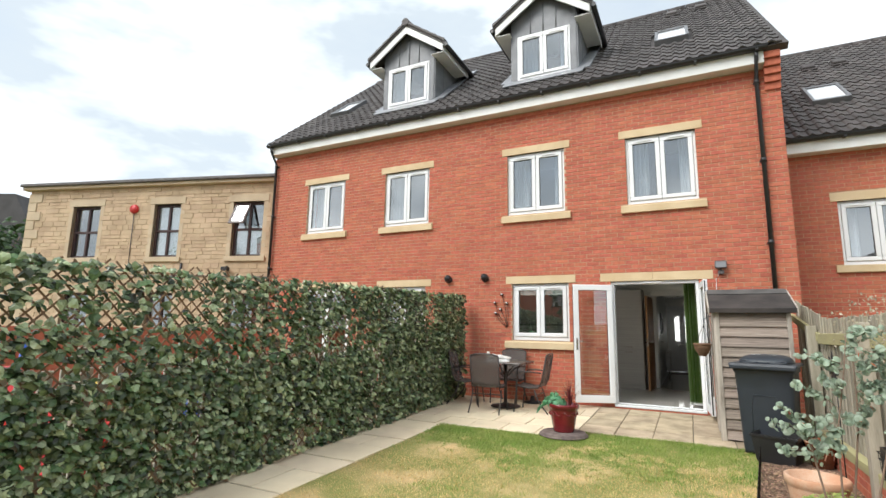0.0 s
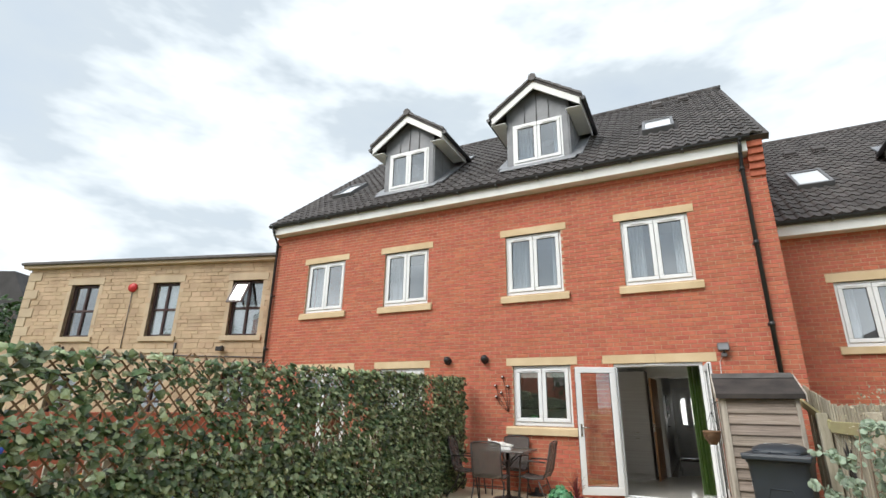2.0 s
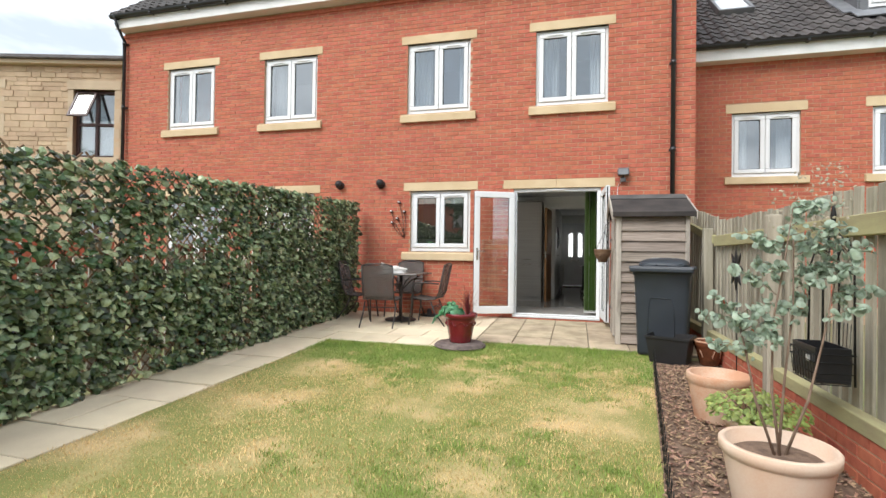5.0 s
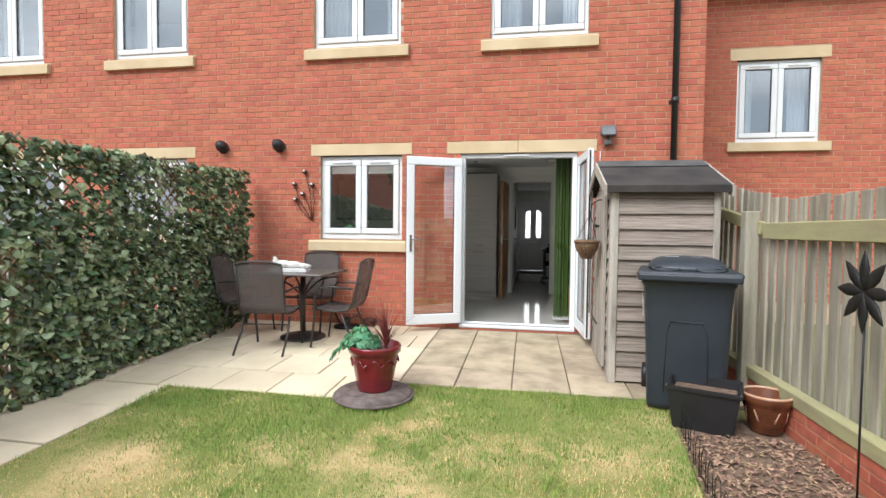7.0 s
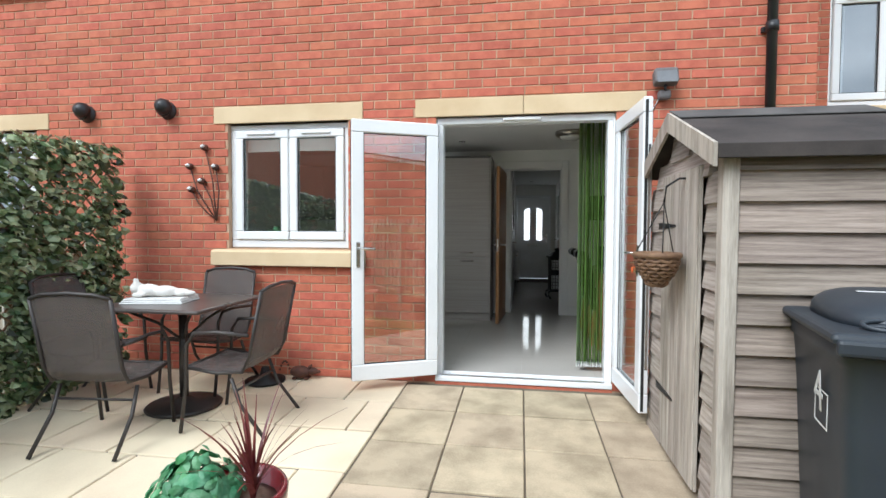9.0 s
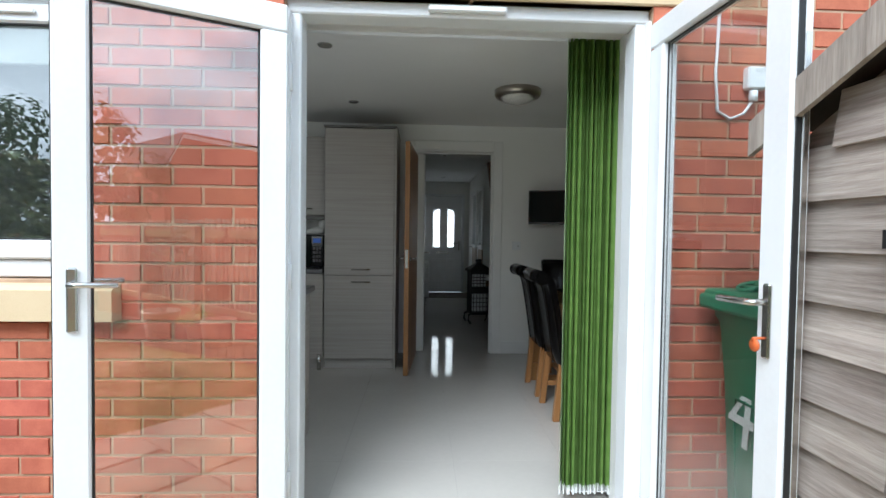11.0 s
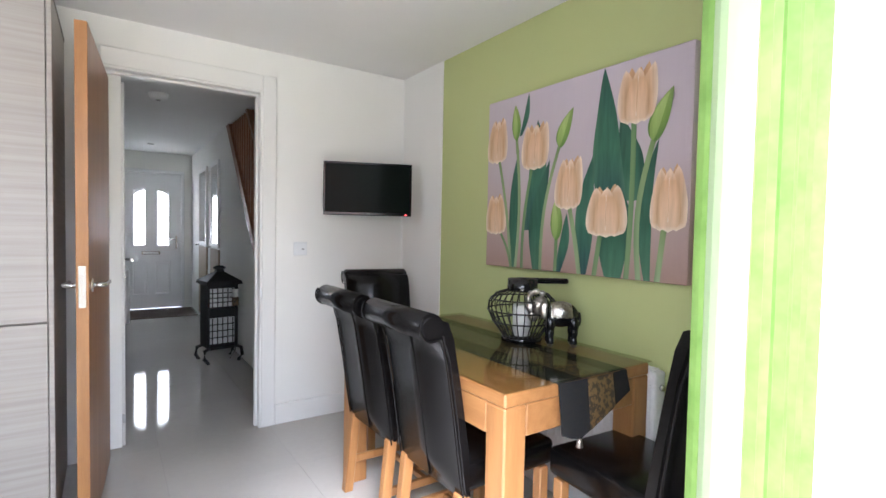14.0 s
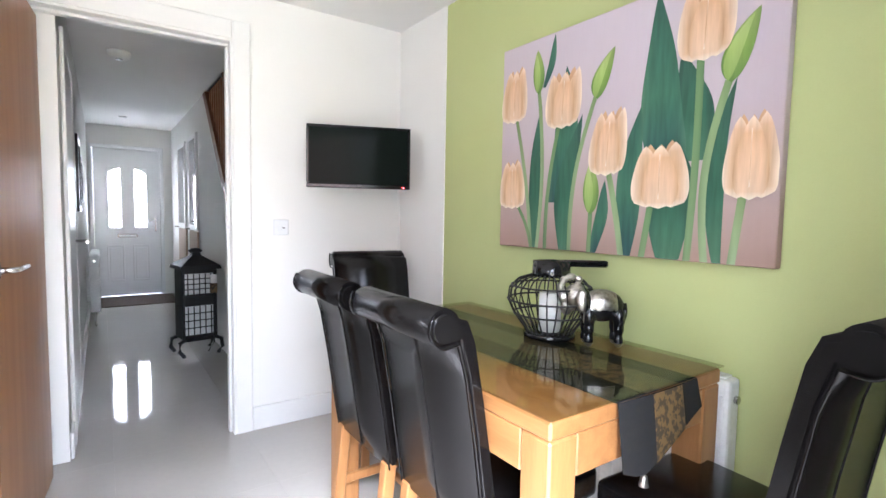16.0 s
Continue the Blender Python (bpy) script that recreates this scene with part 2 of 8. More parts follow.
M_IRON = mat("black_wrought_iron", (0.02, 0.02, 0.02), rough=0.5, metal=0.3, bump=0.1)
M_MESHSEAT = mat("brown_grey_sling_mesh", (0.13, 0.11, 0.10), (0.10, 0.085, 0.078), rough=0.8, scale=10, bscale=420, bump=0.5)
mesh_nodes, mesh_links = M_MESHSEAT.node_tree.nodes, M_MESHSEAT.node_tree.links
mesh_gap, mesh_mix = mesh_nodes.new("ShaderNodeBsdfTransparent"), mesh_nodes.new("ShaderNodeMixShader")
mesh_mix.inputs[0].default_value = 0.32
mesh_links.new(mesh_nodes["Principled BSDF"].outputs[0], mesh_mix.inputs[1])
mesh_links.new(mesh_gap.outputs[0], mesh_mix.inputs[2])
mesh_links.new(mesh_mix.outputs[0], mesh_nodes["Material Output"].inputs[0])
M_PLASTER = mat("white_wall_paint", (0.82, 0.81, 0.78), (0.79, 0.78, 0.75), rough=0.75, scale=1.5, bscale=160, bump=0.06)
M_CEIL = mat("white_ceiling_paint", (0.80, 0.79, 0.77), (0.77, 0.76, 0.74), rough=0.85, scale=1.5, bscale=160, bump=0.05)
M_GREENWALL = mat("apple_green_wall_paint", (0.50, 0.545, 0.245), (0.475, 0.52, 0.23), rough=0.7, scale=1.2, bscale=160, bump=0.06)
M_GLOSS = mat("white_gloss_paint", (0.80, 0.79, 0.77), (0.77, 0.76, 0.74), rough=0.3, bump=0.02)
M_FLOORTILE = mat("polished_cream_porcelain", (0.50, 0.475, 0.44), (0.46, 0.44, 0.405), rough=0.05, scale=1.3, bscale=30, bump=0.0, vary="object", amount=0.015)
M_GROUT = mat("pale_grout", (0.52, 0.495, 0.46), rough=0.5, bump=0.1)
M_CAB = mat("grey_oak_laminate", (0.385, 0.36, 0.33), (0.325, 0.30, 0.272), rough=0.45, scale=3, bscale=26, bump=0.08, stretch=(0.4, 0.4, 22), vary="object", amount=0.03)
M_WORKTOP = mat("dark_speckled_worktop", (0.10, 0.10, 0.105), (0.19, 0.19, 0.195), rough=0.3, scale=60, bscale=260, bump=0.05)
M_OAK = mat("honey_oak", (0.36, 0.175, 0.062), (0.28, 0.128, 0.043), rough=0.35, scale=4, bscale=45, bump=0.08, stretch=(6, 6, 0.6))
M_OAKX = mat("honey_oak_top", (0.36, 0.175, 0.062), (0.28, 0.128, 0.043), rough=0.35, scale=4, bscale=45, bump=0.08, stretch=(6, 0.6, 6))
M_DOOROAK = mat("oak_veneer_door", (0.36, 0.17, 0.065), (0.29, 0.13, 0.05), rough=0.3, scale=3, bscale=40, bump=0.04, stretch=(6, 6, 0.4))
M_LEATHER = mat("black_leather", (0.0035, 0.003, 0.003), (0.006, 0.0055, 0.0055), rough=0.21, scale=6, bscale=300, bump=0.05, dist=0.001)
M_LEATHER.node_tree.nodes["Principled BSDF"].inputs["Specular IOR Level"].default_value = 0.24
M_CHROME = mat("brushed_chrome", (0.62, 0.61, 0.59), (0.5, 0.49, 0.47), rough=0.22, metal=1.0, bump=0)
M_SILVER = mat("antique_silver", (0.60, 0.57, 0.52), (0.25, 0.23, 0.21), rough=0.3, metal=1.0, scale=60, bscale=200, bump=0.5)
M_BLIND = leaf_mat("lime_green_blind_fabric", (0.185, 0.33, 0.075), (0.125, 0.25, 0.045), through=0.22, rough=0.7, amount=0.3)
# the same lime fabric, with daylight on the leading slat put into its colour
M_BLINDLIT = leaf_mat("pale_lit_blind_fabric", (0.48, 0.60, 0.36), (0.45, 0.57, 0.32), through=0.35, rough=0.7, amount=0.05)
M_BLACKGLOSS = mat("black_gloss_plastic", (0.008, 0.008, 0.009), rough=0.12, bump=0)
M_SCREEN = mat("black_screen_glass", (0.010, 0.014, 0.012), rough=0.12, bump=0)
M_SCREEN.node_tree.nodes["Principled BSDF"].inputs["Specular IOR Level"].default_value = 0.04
M_TABLEGLASS = glass_mat("smoked_table_glass", (0.84, 0.84, 0.76), base=0.07, top=0.5)
M_RUNNER = mat("black_gold_brocade", (0.005, 0.005, 0.006), (0.010, 0.009, 0.008), rough=0.95, scale=30, bump=0.2)
M_GOLD = mat("gold_thread", (0.17, 0.105, 0.04), (0.04, 0.03, 0.02), rough=0.55, scale=55, bscale=160, bump=0.3, mix=(0.45, 0.55))
M_CURTAIN = mat("white_net_curtain", (0.74, 0.76, 0.78), (0.66, 0.68, 0.71), rough=0.9, scale=4, bump=0.1)
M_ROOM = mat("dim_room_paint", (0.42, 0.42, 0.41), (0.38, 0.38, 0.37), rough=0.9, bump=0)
M_RED = mat("red_toy_plastic", (0.62, 0.03, 0.03), rough=0.4, bump=0)
M_YELLOW = mat("yellow_toy_plastic", (0.75, 0.45, 0.03), rough=0.4, bump=0)
M_BLUE = mat("blue_toy_plastic", (0.03, 0.10, 0.50), rough=0.4, bump=0)
M_STAIRWOOD = mat("dark_oak_spindle", (0.26, 0.115, 0.05), (0.19, 0.08, 0.035), rough=0.4, bump=0.05, stretch=(6, 6, 0.5))
M_MAT = mat("brown_coir", (0.10, 0.075, 0.06), (0.07, 0.05, 0.04), rough=1.0, scale=30, bscale=300, bump=0.8)
M_KEYTAG = mat("orange_key_tag", (0.75, 0.16, 0.04), rough=0.4, bump=0)
M_RAD = mat("white_radiator_enamel", (0.82, 0.82, 0.81), rough=0.3, bump=0)


M_RUST = mat("rusted_steel", (0.14, 0.06, 0.04), (0.07, 0.035, 0.03), rough=0.7, metal=0.4, scale=20, bump=0.3)
M_TABLETOP = mat("brown_glass_tabletop", (0.09, 0.075, 0.07), (0.07, 0.06, 0.055), rough=0.28, scale=3, bscale=300, bump=0.03)
M_PALESTONE = mat("white_cast_stone", (0.74, 0.72, 0.68), (0.62, 0.59, 0.54), rough=0.8, scale=14, bump=0.2)
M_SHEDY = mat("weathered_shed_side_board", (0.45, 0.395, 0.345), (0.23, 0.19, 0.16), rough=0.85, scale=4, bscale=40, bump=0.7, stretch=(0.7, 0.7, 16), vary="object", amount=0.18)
M_FELTGREY = mat("grey_mineral_felt", (0.10, 0.095, 0.09), (0.06, 0.057, 0.055), rough=0.9, scale=6, bscale=240, bump=0.5)
M_WICKER = mat("brown_wicker", (0.22, 0.13, 0.07), (0.13, 0.07, 0.04), rough=0.7, scale=30, bump=0.3)
M_POTLEAF = leaf_mat("variegated_ivy_leaf", (0.06, 0.26, 0.10), (0.20, 0.42, 0.24), amount=0.3)
M_REDGRASS = leaf_mat("red_grass_blade", (0.16, 0.03, 0.035), (0.24, 0.07, 0.05), amount=0.3)
M_BARK = mat("bark_chip", (0.38, 0.25, 0.165), (0.17, 0.10, 0.065), rough=1.0, scale=30, bump=0.4, vary="island", amount=0.5)
M_STEM = mat("brown_stem", (0.26, 0.18, 0.13), (0.17, 0.115, 0.08), rough=0.85, scale=20, bump=0.4)
M_EUC = leaf_mat("eucalyptus_leaf", (0.31, 0.40, 0.29), (0.42, 0.50, 0.40), through=0.35, amount=0.3)
M_EUC2 = leaf_mat("broad_green_leaf", (0.10, 0.20, 0.10), (0.16, 0.28, 0.15), through=0.3, amount=0.3)
M_BUDS = leaf_mat("dry_seed_spray", (0.46, 0.40, 0.30), (0.38, 0.33, 0.22), amount=0.3)
M_CORAL = leaf_mat("coral_leaf", (0.62, 0.14, 0.07), (0.60, 0.22, 0.12), amount=0.2)
M_LIME = leaf_mat("lime_shrub_leaf", (0.40, 0.46, 0.14), (0.24, 0.34, 0.08), amount=0.3)
M_TREE = leaf_mat("tree_leaf", (0.05, 0.10, 0.03), (0.03, 0.065, 0.02), amount=0.4)


M_STAIRCARPET = mat("beige_stair_carpet", (0.42, 0.36, 0.30), rough=1.0, scale=40, bscale=300, bump=0.5)
M_MIRRORDARK = mat("dim_reflecting_glass", (0.30, 0.29, 0.28), rough=0.04, bump=0, coat=1.0)
M_TANPANEL = mat("tan_door_panel", (0.42, 0.31, 0.22), (0.36, 0.26, 0.18), rough=0.4, bump=0.05)
M_CABDARK = mat("dark_grey_trim", (0.16, 0.15, 0.14), rough=0.5, bump=0.05)
M_NICKEL = mat("brushed_nickel", (0.48, 0.43, 0.37), (0.42, 0.38, 0.33), rough=0.3, metal=1.0, bump=0)
M_OPAL = mat("opal_glass", (0.80, 0.78, 0.74), rough=0.15, bump=0, coat=0.5)
M_WEIGHT = mat("white_translucent_plastic", (0.75, 0.76, 0.74), rough=0.4, bump=0)
M_DISPLAY = glow_mat("blue_display", (0.03, 0.08, 0.3), 0.1)
M_REDLED = glow_mat("red_led", (1.0, 0.03, 0.03), 3.0)


def frosted(name):
    m = bpy.data.materials.new(name)
    m.use_nodes = True
    n, l = m.node_tree.nodes, m.node_tree.links
    n.clear()
    tl, tr, gl, m1, m2, out = [n.new("ShaderNode" + k) for k in ("BsdfTranslucent", "BsdfTransparent", "BsdfGlossy", "MixShader", "MixShader", "OutputMaterial")]
    tl.inputs[0].default_value = tr.inputs[0].default_value = (0.95, 0.96, 0.97, 1)
    gl.inputs["Roughness"].default_value = 0.2
    m1.inputs[0].default_value, m2.inputs[0].default_value = 0.35, 0.06
    l.new(tl.outputs[0], m1.inputs[1])
    l.new(tr.outputs[0], m1.inputs[2])
    l.new(m1.outputs[0], m2.inputs[1])
    l.new(gl.outputs[0], m2.inputs[2])
    l.new(m2.outputs[0], out.inputs[0])
    return m


M_FROST = frosted("frosted_glass")


# ---- mesh helpers ----
def g(y):
    """Height of the sloping garden at y."""
    return -0.06 - 0.031 * (8.9 - max(-8.0, min(8.9, y)))


def box(bm, x0, x1, y0, y1, z0, z1, m=None, mi=0):
    vs = [Vector((x, y, z)) for z in (z0, z1) for y in (y0, y1) for x in (x0, x1)]
    if m is not None:
        vs = [m @ v for v in vs]
    v = [bm.verts.new(c) for c in vs]
    for q in ((0, 2, 3, 1), (4, 5, 7, 6), (0, 1, 5, 4), (2, 6, 7, 3), (0, 4, 6, 2), (1, 3, 7, 5)):
        bm.faces.new([v[i] for i in q]).material_index = mi
    return v


def bevelled(w, d, h, r=0.004, seg=1):
    """A box of that size standing on the origin, with rounded edges."""
    bm = bmesh.new()
    box(bm, -w / 2, w / 2, -d / 2, d / 2, 0, h)
    bmesh.ops.bevel(bm, geom=bm.edges[:], offset=r, segments=seg, affect="EDGES", profile=0.5)
    return bm


def bbox(x0, x1, y0, y1, z0, z1, r=0.004, seg=1):
    bm = bevelled(x1 - x0, y1 - y0, z1 - z0, r, seg)
    bmesh.ops.translate(bm, vec=((x0 + x1) / 2, (y0 + y1) / 2, z0), verts=bm.verts)
    return bm


def join(*bms):
    out = bmesh.new()
    for b in bms:
        me = bpy.data.meshes.new("t")
        b.to_mesh(me)
        out.from_mesh(me)
        bpy.data.meshes.remove(me)
        b.free()
    return out


def tube(points, r, sides=8, cap=True, closed=False):
    """A round bar along a line of points."""
    bm = bmesh.new()
    pts = [Vector(p) for p in points]
    rings, n = [], len(pts)
    rs = r if isinstance(r, (list, tuple)) else [r] * n
    for i, p in enumerate(pts):
        a, b = (pts[i - 1], pts[(i + 1) % n]) if closed else (pts[max(i - 1, 0)], pts[min(i + 1, n - 1)])
        d = (b - a).normalized()
        u = d.cross(Vector((0, 0, 1)) if abs(d.z) < 0.95 else Vector((1, 0, 0))).normalized()
        w = d.cross(u)
        rings.append([bm.verts.new(p + rs[i] * (math.cos(2 * math.pi * k / sides) * u + math.sin(2 * math.pi * k / sides) * w)) for k in range(sides)])
    for i in range(n if closed else n - 1):
        A, B = rings[i], rings[(i + 1) % n]
        for k in range(sides):
            f = bm.faces.new((A[k], A[(k + 1) % sides], B[(k + 1) % sides], B[k]))
            f.smooth = True
    if cap and not closed:
        bm.faces.new(rings[0][::-1]), bm.faces.new(rings[-1])
    bmesh.ops.recalc_face_normals(bm, faces=bm.faces[:])
    return bm


def lathe(profile, sides=32, at=(0, 0, 0), smooth=True):
    """A turned body from (radius, height) pairs."""
    bm = bmesh.new()
    rings = [[bm.verts.new((at[0] + max(r, 1e-4) * math.cos(2 * math.pi * k / sides), at[1] + max(r, 1e-4) * math.sin(2 * math.pi * k / sides), at[2] + z)) for k in range(sides)] for r, z in profile]
    for A, B in zip(rings, rings[1:]):
        for k in range(sides):
            bm.faces.new((A[k], A[(k + 1) % sides], B[(k + 1) % sides], B[k])).smooth = smooth
    bm.faces.new(rings[0][::-1]), bm.faces.new(rings[-1])
    return bm


def prism(outline, y0, y1, m=None):
    """An outline in x and z, pushed from y0 to y1."""
    bm = bmesh.new()
    a = [bm.verts.new((x, y0, z)) for x, z in outline]
    b = [bm.verts.new((x, y1, z)) for x, z in outline]
    bm.faces.new(a), bm.faces.new(b[::-1])
    for i in range(len(a)):
        j = (i + 1) % len(a)
        bm.faces.new((a[j], a[i], b[i], b[j]))
    bmesh.ops.recalc_face_normals(bm, faces=bm.faces[:])
    if m is not None:
        bmesh.ops.transform(bm, matrix=m, verts=bm.verts)
    return bm


def put(bm, m):
    bmesh.ops.transform(bm, matrix=m, verts=bm.verts)
    return bm


def part(name, bm, material, parent=None, label="", smooth=False):
    me = bpy.data.meshes.new(name)
    if smooth:
        for f in bm.faces:
            f.smooth = True
    bm.to_mesh(me)
    bm.free()
    me.materials.append(material)
    ob = new(name, me)
    if parent is not None:
        ob.parent = parent
    if label:
        ob["label"] = label
    return ob


def flat(name, verts, faces, material, parent=None, label=""):
    me = bpy.data.meshes.new(name)
    me.from_pydata(verts, [], faces)
    me.materials.append(material)
    ob = new(name, me)
    if parent is not None:
        ob.parent = parent
    if label:
        ob["label"] = label
    return ob


def thing(name, label, category, m=None, group="", kind=""):
    ob = new(name)
    ob.empty_display_size = 0.1
    if m is not None:
        ob.matrix_basis = m
    return tagged(ob, label, category, group, kind)


def structure(name, bm, material, label, category):
    return tagged(part(name, bm, material), label, category, "", "structure")


def holed(x0, x1, z0, z1, y0, y1, holes):
    """A slab along x with oblong holes (x0, x1, z0, z1)."""
    bm = bmesh.new()
    xs = sorted({x0, x1, *[v for h in holes for v in h[:2] if x0 < v < x1]})
    zs = sorted({z0, z1, *[v for h in holes for v in h[2:] if z0 < v < z1]})
    for a, b in zip(xs, xs[1:]):
        run = None
        for c, d in zip(zs, zs[1:]):
            inside = any(h[0] < (a + b) / 2 < h[1] and h[2] < (c + d) / 2 < h[3] for h in holes)
            if not inside:
                run = [run[0], d] if run else [c, d]
            if (inside or d == z1) and run:
                box(bm, a, b, y0, y1, *run)
                run = None
    return bm


def ring(x0, x1, y0, y1, z0, z1, s, bot=None, top=None, r=0.006):
    """Four bars butted round an opening."""
    bot, top = bot or s, top or s
    return join(bbox(x0, x1, y0, y1, z1 - top, z1, r), bbox(x0, x1, y0, y1, z0, z0 + bot, r), bbox(x0, x0 + s, y0, y1, z0 + bot, z1 - top, r), bbox(x1 - s, x1, y0, y1, z0 + bot, z1 - top, r))


COURSE, BRICK = 0.0725, 0.2225


def brick_rects(x0, x1, z0, z1, holes, course=COURSE, pitch=BRICK, joint=0.0095, seed=1):
    """Stretcher bond cut round holes: (x0, x1, z0, z1) of each brick."""
    out, k, z = [], 0, z0
    while z < z1 - 0.02:
        zt = min(z + course - joint, z1)
        spans = [(x0, x1)]
        for h in holes:
            if h[2] < (z + zt) / 2 < h[3]:
                spans = [s for a, b in spans for s in ((a, min(b, h[0])), (max(a, h[1]), b)) if s[1] - s[0] > 0.02]
        for a, b in spans:
            x = math.floor(a / pitch) * pitch - (pitch / 2 if k % 2 else 0)
            while x < b:
                p, q = max(x, a), min(x + pitch - joint, b)
                if q - p > 0.03:
                    out.append((p, q, z, zt))
                x += pitch
        z += course
        k += 1
    return out


def brick_mesh(rects, y, proud=0.006, jitter=0.002, seed=3):
    rnd = random.Random(seed)
    V, F = [], []
    for x0, x1, z0, z1 in rects:
        f = y - proud - rnd.uniform(-jitter, jitter)
        n, c = len(V), 0.0025
        V += [(x0, y, z0), (x1, y, z0), (x1, y, z1), (x0, y, z1), (x0 + c, f, z0 + c), (x1 - c, f, z0 + c), (x1 - c, f, z1 - c), (x0 + c, f, z1 - c)]
        F += [(n + 4, n + 5, n + 6, n + 7), (n, n + 1, n + 5, n + 4), (n + 1, n + 2, n + 6, n + 5), (n + 2, n + 3, n + 7, n + 6), (n + 3, n, n + 4, n + 7)]
    return V, F


def bricked(wall, rects, y, near=None):
    """Bricks on a wall: those of the near stretch are pieces of their own, the rest one part."""
    full = [r for r in rects if near and near(r) and abs(r[1] - r[0] - (BRICK - 0.0095)) < 1e-4][:300]
    chosen = set(full)
    V, F = brick_mesh([r for r in rects if r not in chosen], y)
    tagged(flat("brickwork", V, F, M_BRICKS, wall), kind="stuff")
    if full:
        w = BRICK - 0.0095
        V, F = brick_mesh([(0, w, 0, COURSE - 0.0095)], 0, jitter=0)
        me = bpy.data.meshes.new("brick")
        me.from_pydata(V, [], F)
        me.materials.append(M_BRICK)
        rnd = random.Random(8)
        for r in full:
            b = new("brick", me)
            b.parent = wall
            b.location = (r[0], y + rnd.uniform(-0.002, 0.002), r[2])


def leaf_cloud(n, place, size, shape, seed=1, fold=0.15):
    """Many small leaves: place(rnd) gives a point and a facing; shape lists the outline in the leaf's plane."""
    rnd = random.Random(seed)
    V, F = [], []
    for _ in range(n):
        p, d = place(rnd)
        d = Vector(d).normalized()
        u = d.cross(Vector((rnd.uniform(-1, 1), rnd.uniform(-1, 1), rnd.uniform(-1, 1)))).normalized()
        w = d.cross(u)
        s = size * rnd.uniform(0.65, 1.3)
        b = len(V)
        V.append(tuple(Vector(p) + d * fold * s))
        for a, c in shape:
            V.append(tuple(Vector(p) + s * (a * u + c * w)))
        k = len(shape)
        F += [(b, b + 1 + i, b + 1 + (i + 1) % k) for i in range(k)]
    return V, F


IVY = [(0, -0.44), (0.28, -0.46), (0.5, -0.14), (0.34, 0.10), (0.17, 0.34), (0, 0.56), (-0.17, 0.34), (-0.34, 0.10), (-0.5, -0.14), (-0.28, -0.46)]
OVAL = [(0, -0.5), (0.28, -0.25), (0.33, 0.1), (0.12, 0.45), (0, 0.5), (-0.15, 0.42), (-0.33, 0.08), (-0.26, -0.28)]


# ---- ground, lawn, paving ----
def build_ground():
    ys, V, F = (-400, -8, 8.9, 400), [], []
    for y in ys:
        for x in (-400, -4.2, 1.9, 400):
            V.append((x, y, g(y) - 0.035))
    for j in range(3):
        for i in range(3):
            a = j * 4 + i
            F.append((a, a + 1, a + 5, a + 4))
    tagged(flat("ground", V, F, M_GROUND), "rough grass and earth around the houses", "ground", "", "structure")


def right_edge(y):
    return 0.28 + 0.115 * (y - 2.9)


def front_edge(x):
    return 6.42 if x < -1.42 else 6.82


def build_lawn():
    V, F = [], []
    nx, ny = 26, 60
    for j in range(ny + 1):
        y = -5 + (11.9 * j / ny)
        for i in range(nx + 1):
            x = -3.22 + (right_edge(y) + 3.22) * i / nx
            V.append((x, y, g(y) - 0.012 + 0.012 * noise.noise((x * 1.2, y * 1.2, 0))))
    for j in range(ny):
        for i in range(nx):
            a = j * (nx + 1) + i
            F.append((a, a + 1, a + nx + 2, a + nx + 1))
    lawn = tagged(flat("lawn", V, F, M_LAWN), "patchy lawn, green by the patio and straw-coloured in dry spots", "lawn", "", "structure")
    rnd = random.Random(5)
    sets = [([], []), ([], [])]
    count = 0
    while count < 180000:
        y = -1.2 + 8.05 * rnd.random()
        x = -3.24 + (right_edge(y) + 3.24 + 0.02) * rnd.random()
        edge = front_edge(x) - y
        if edge < 0.012 + 0.03 * noise.noise((x * 3, 0, 0)):
            continue
        lush = 0.5 + 0.95 * noise.noise((x * 0.8, y * 0.8, 3)) + 0.8 * noise.noise((x * 2.6, y * 2.6, 7)) + 0.65 * noise.noise((x * 8, y * 8, 5)) + (1.1 * (1 - edge / 1.7) if edge < 1.7 else 0) - 0.7 * max(0.0, min(1.0, (-1.2 - x) / 1.6)) * max(0.0, min(1.0, (6.2 - y) / 2.0))
        if rnd.random() > max(0.4, lush):
            continue
        h = rnd.uniform(0.012, 0.03) * (0.7 + 0.45 * max(0, lush))
        a, lean, w = rnd.uniform(0, 6.283), rnd.uniform(0, 0.022), 0.0024
        z = g(y) - 0.012
        V, F = sets[0] if lush + rnd.uniform(-0.35, 0.35) > 0.60 else sets[1]
        n = len(V)
        dx, dy = w * math.cos(a), w * math.sin(a)
        V += [(x - dx, y - dy, z), (x + dx, y + dy, z), (x + lean * math.sin(a), y - lean * math.cos(a), z + h)]
        F.append((n, n + 1, n + 2))
        count += 1
    tagged(flat("grass_blades", *sets[0], M_GRASS, lawn, "fresh green grass blades"), kind="stuff")
    tagged(flat("dry_grass_blades", *sets[1], M_DRYGRASS, lawn, "straw-coloured dry grass blades"), kind="stuff")


def grass_material():
    m = mat("grass_blade", (0.19, 0.30, 0.05), (0.30, 0.36, 0.085), rough=0.7, scale=2.5, bscale=9, bump=0, vary="island", amount=0.3)
    return m


M_GRASS = grass_material()
M_DRYGRASS = mat("dry_grass_blade", (0.74, 0.53, 0.25), (0.56, 0.42, 0.17), rough=0.8, scale=2.5, bscale=9, bump=0, vary="island", amount=0.25)
build_ground()
build_lawn()


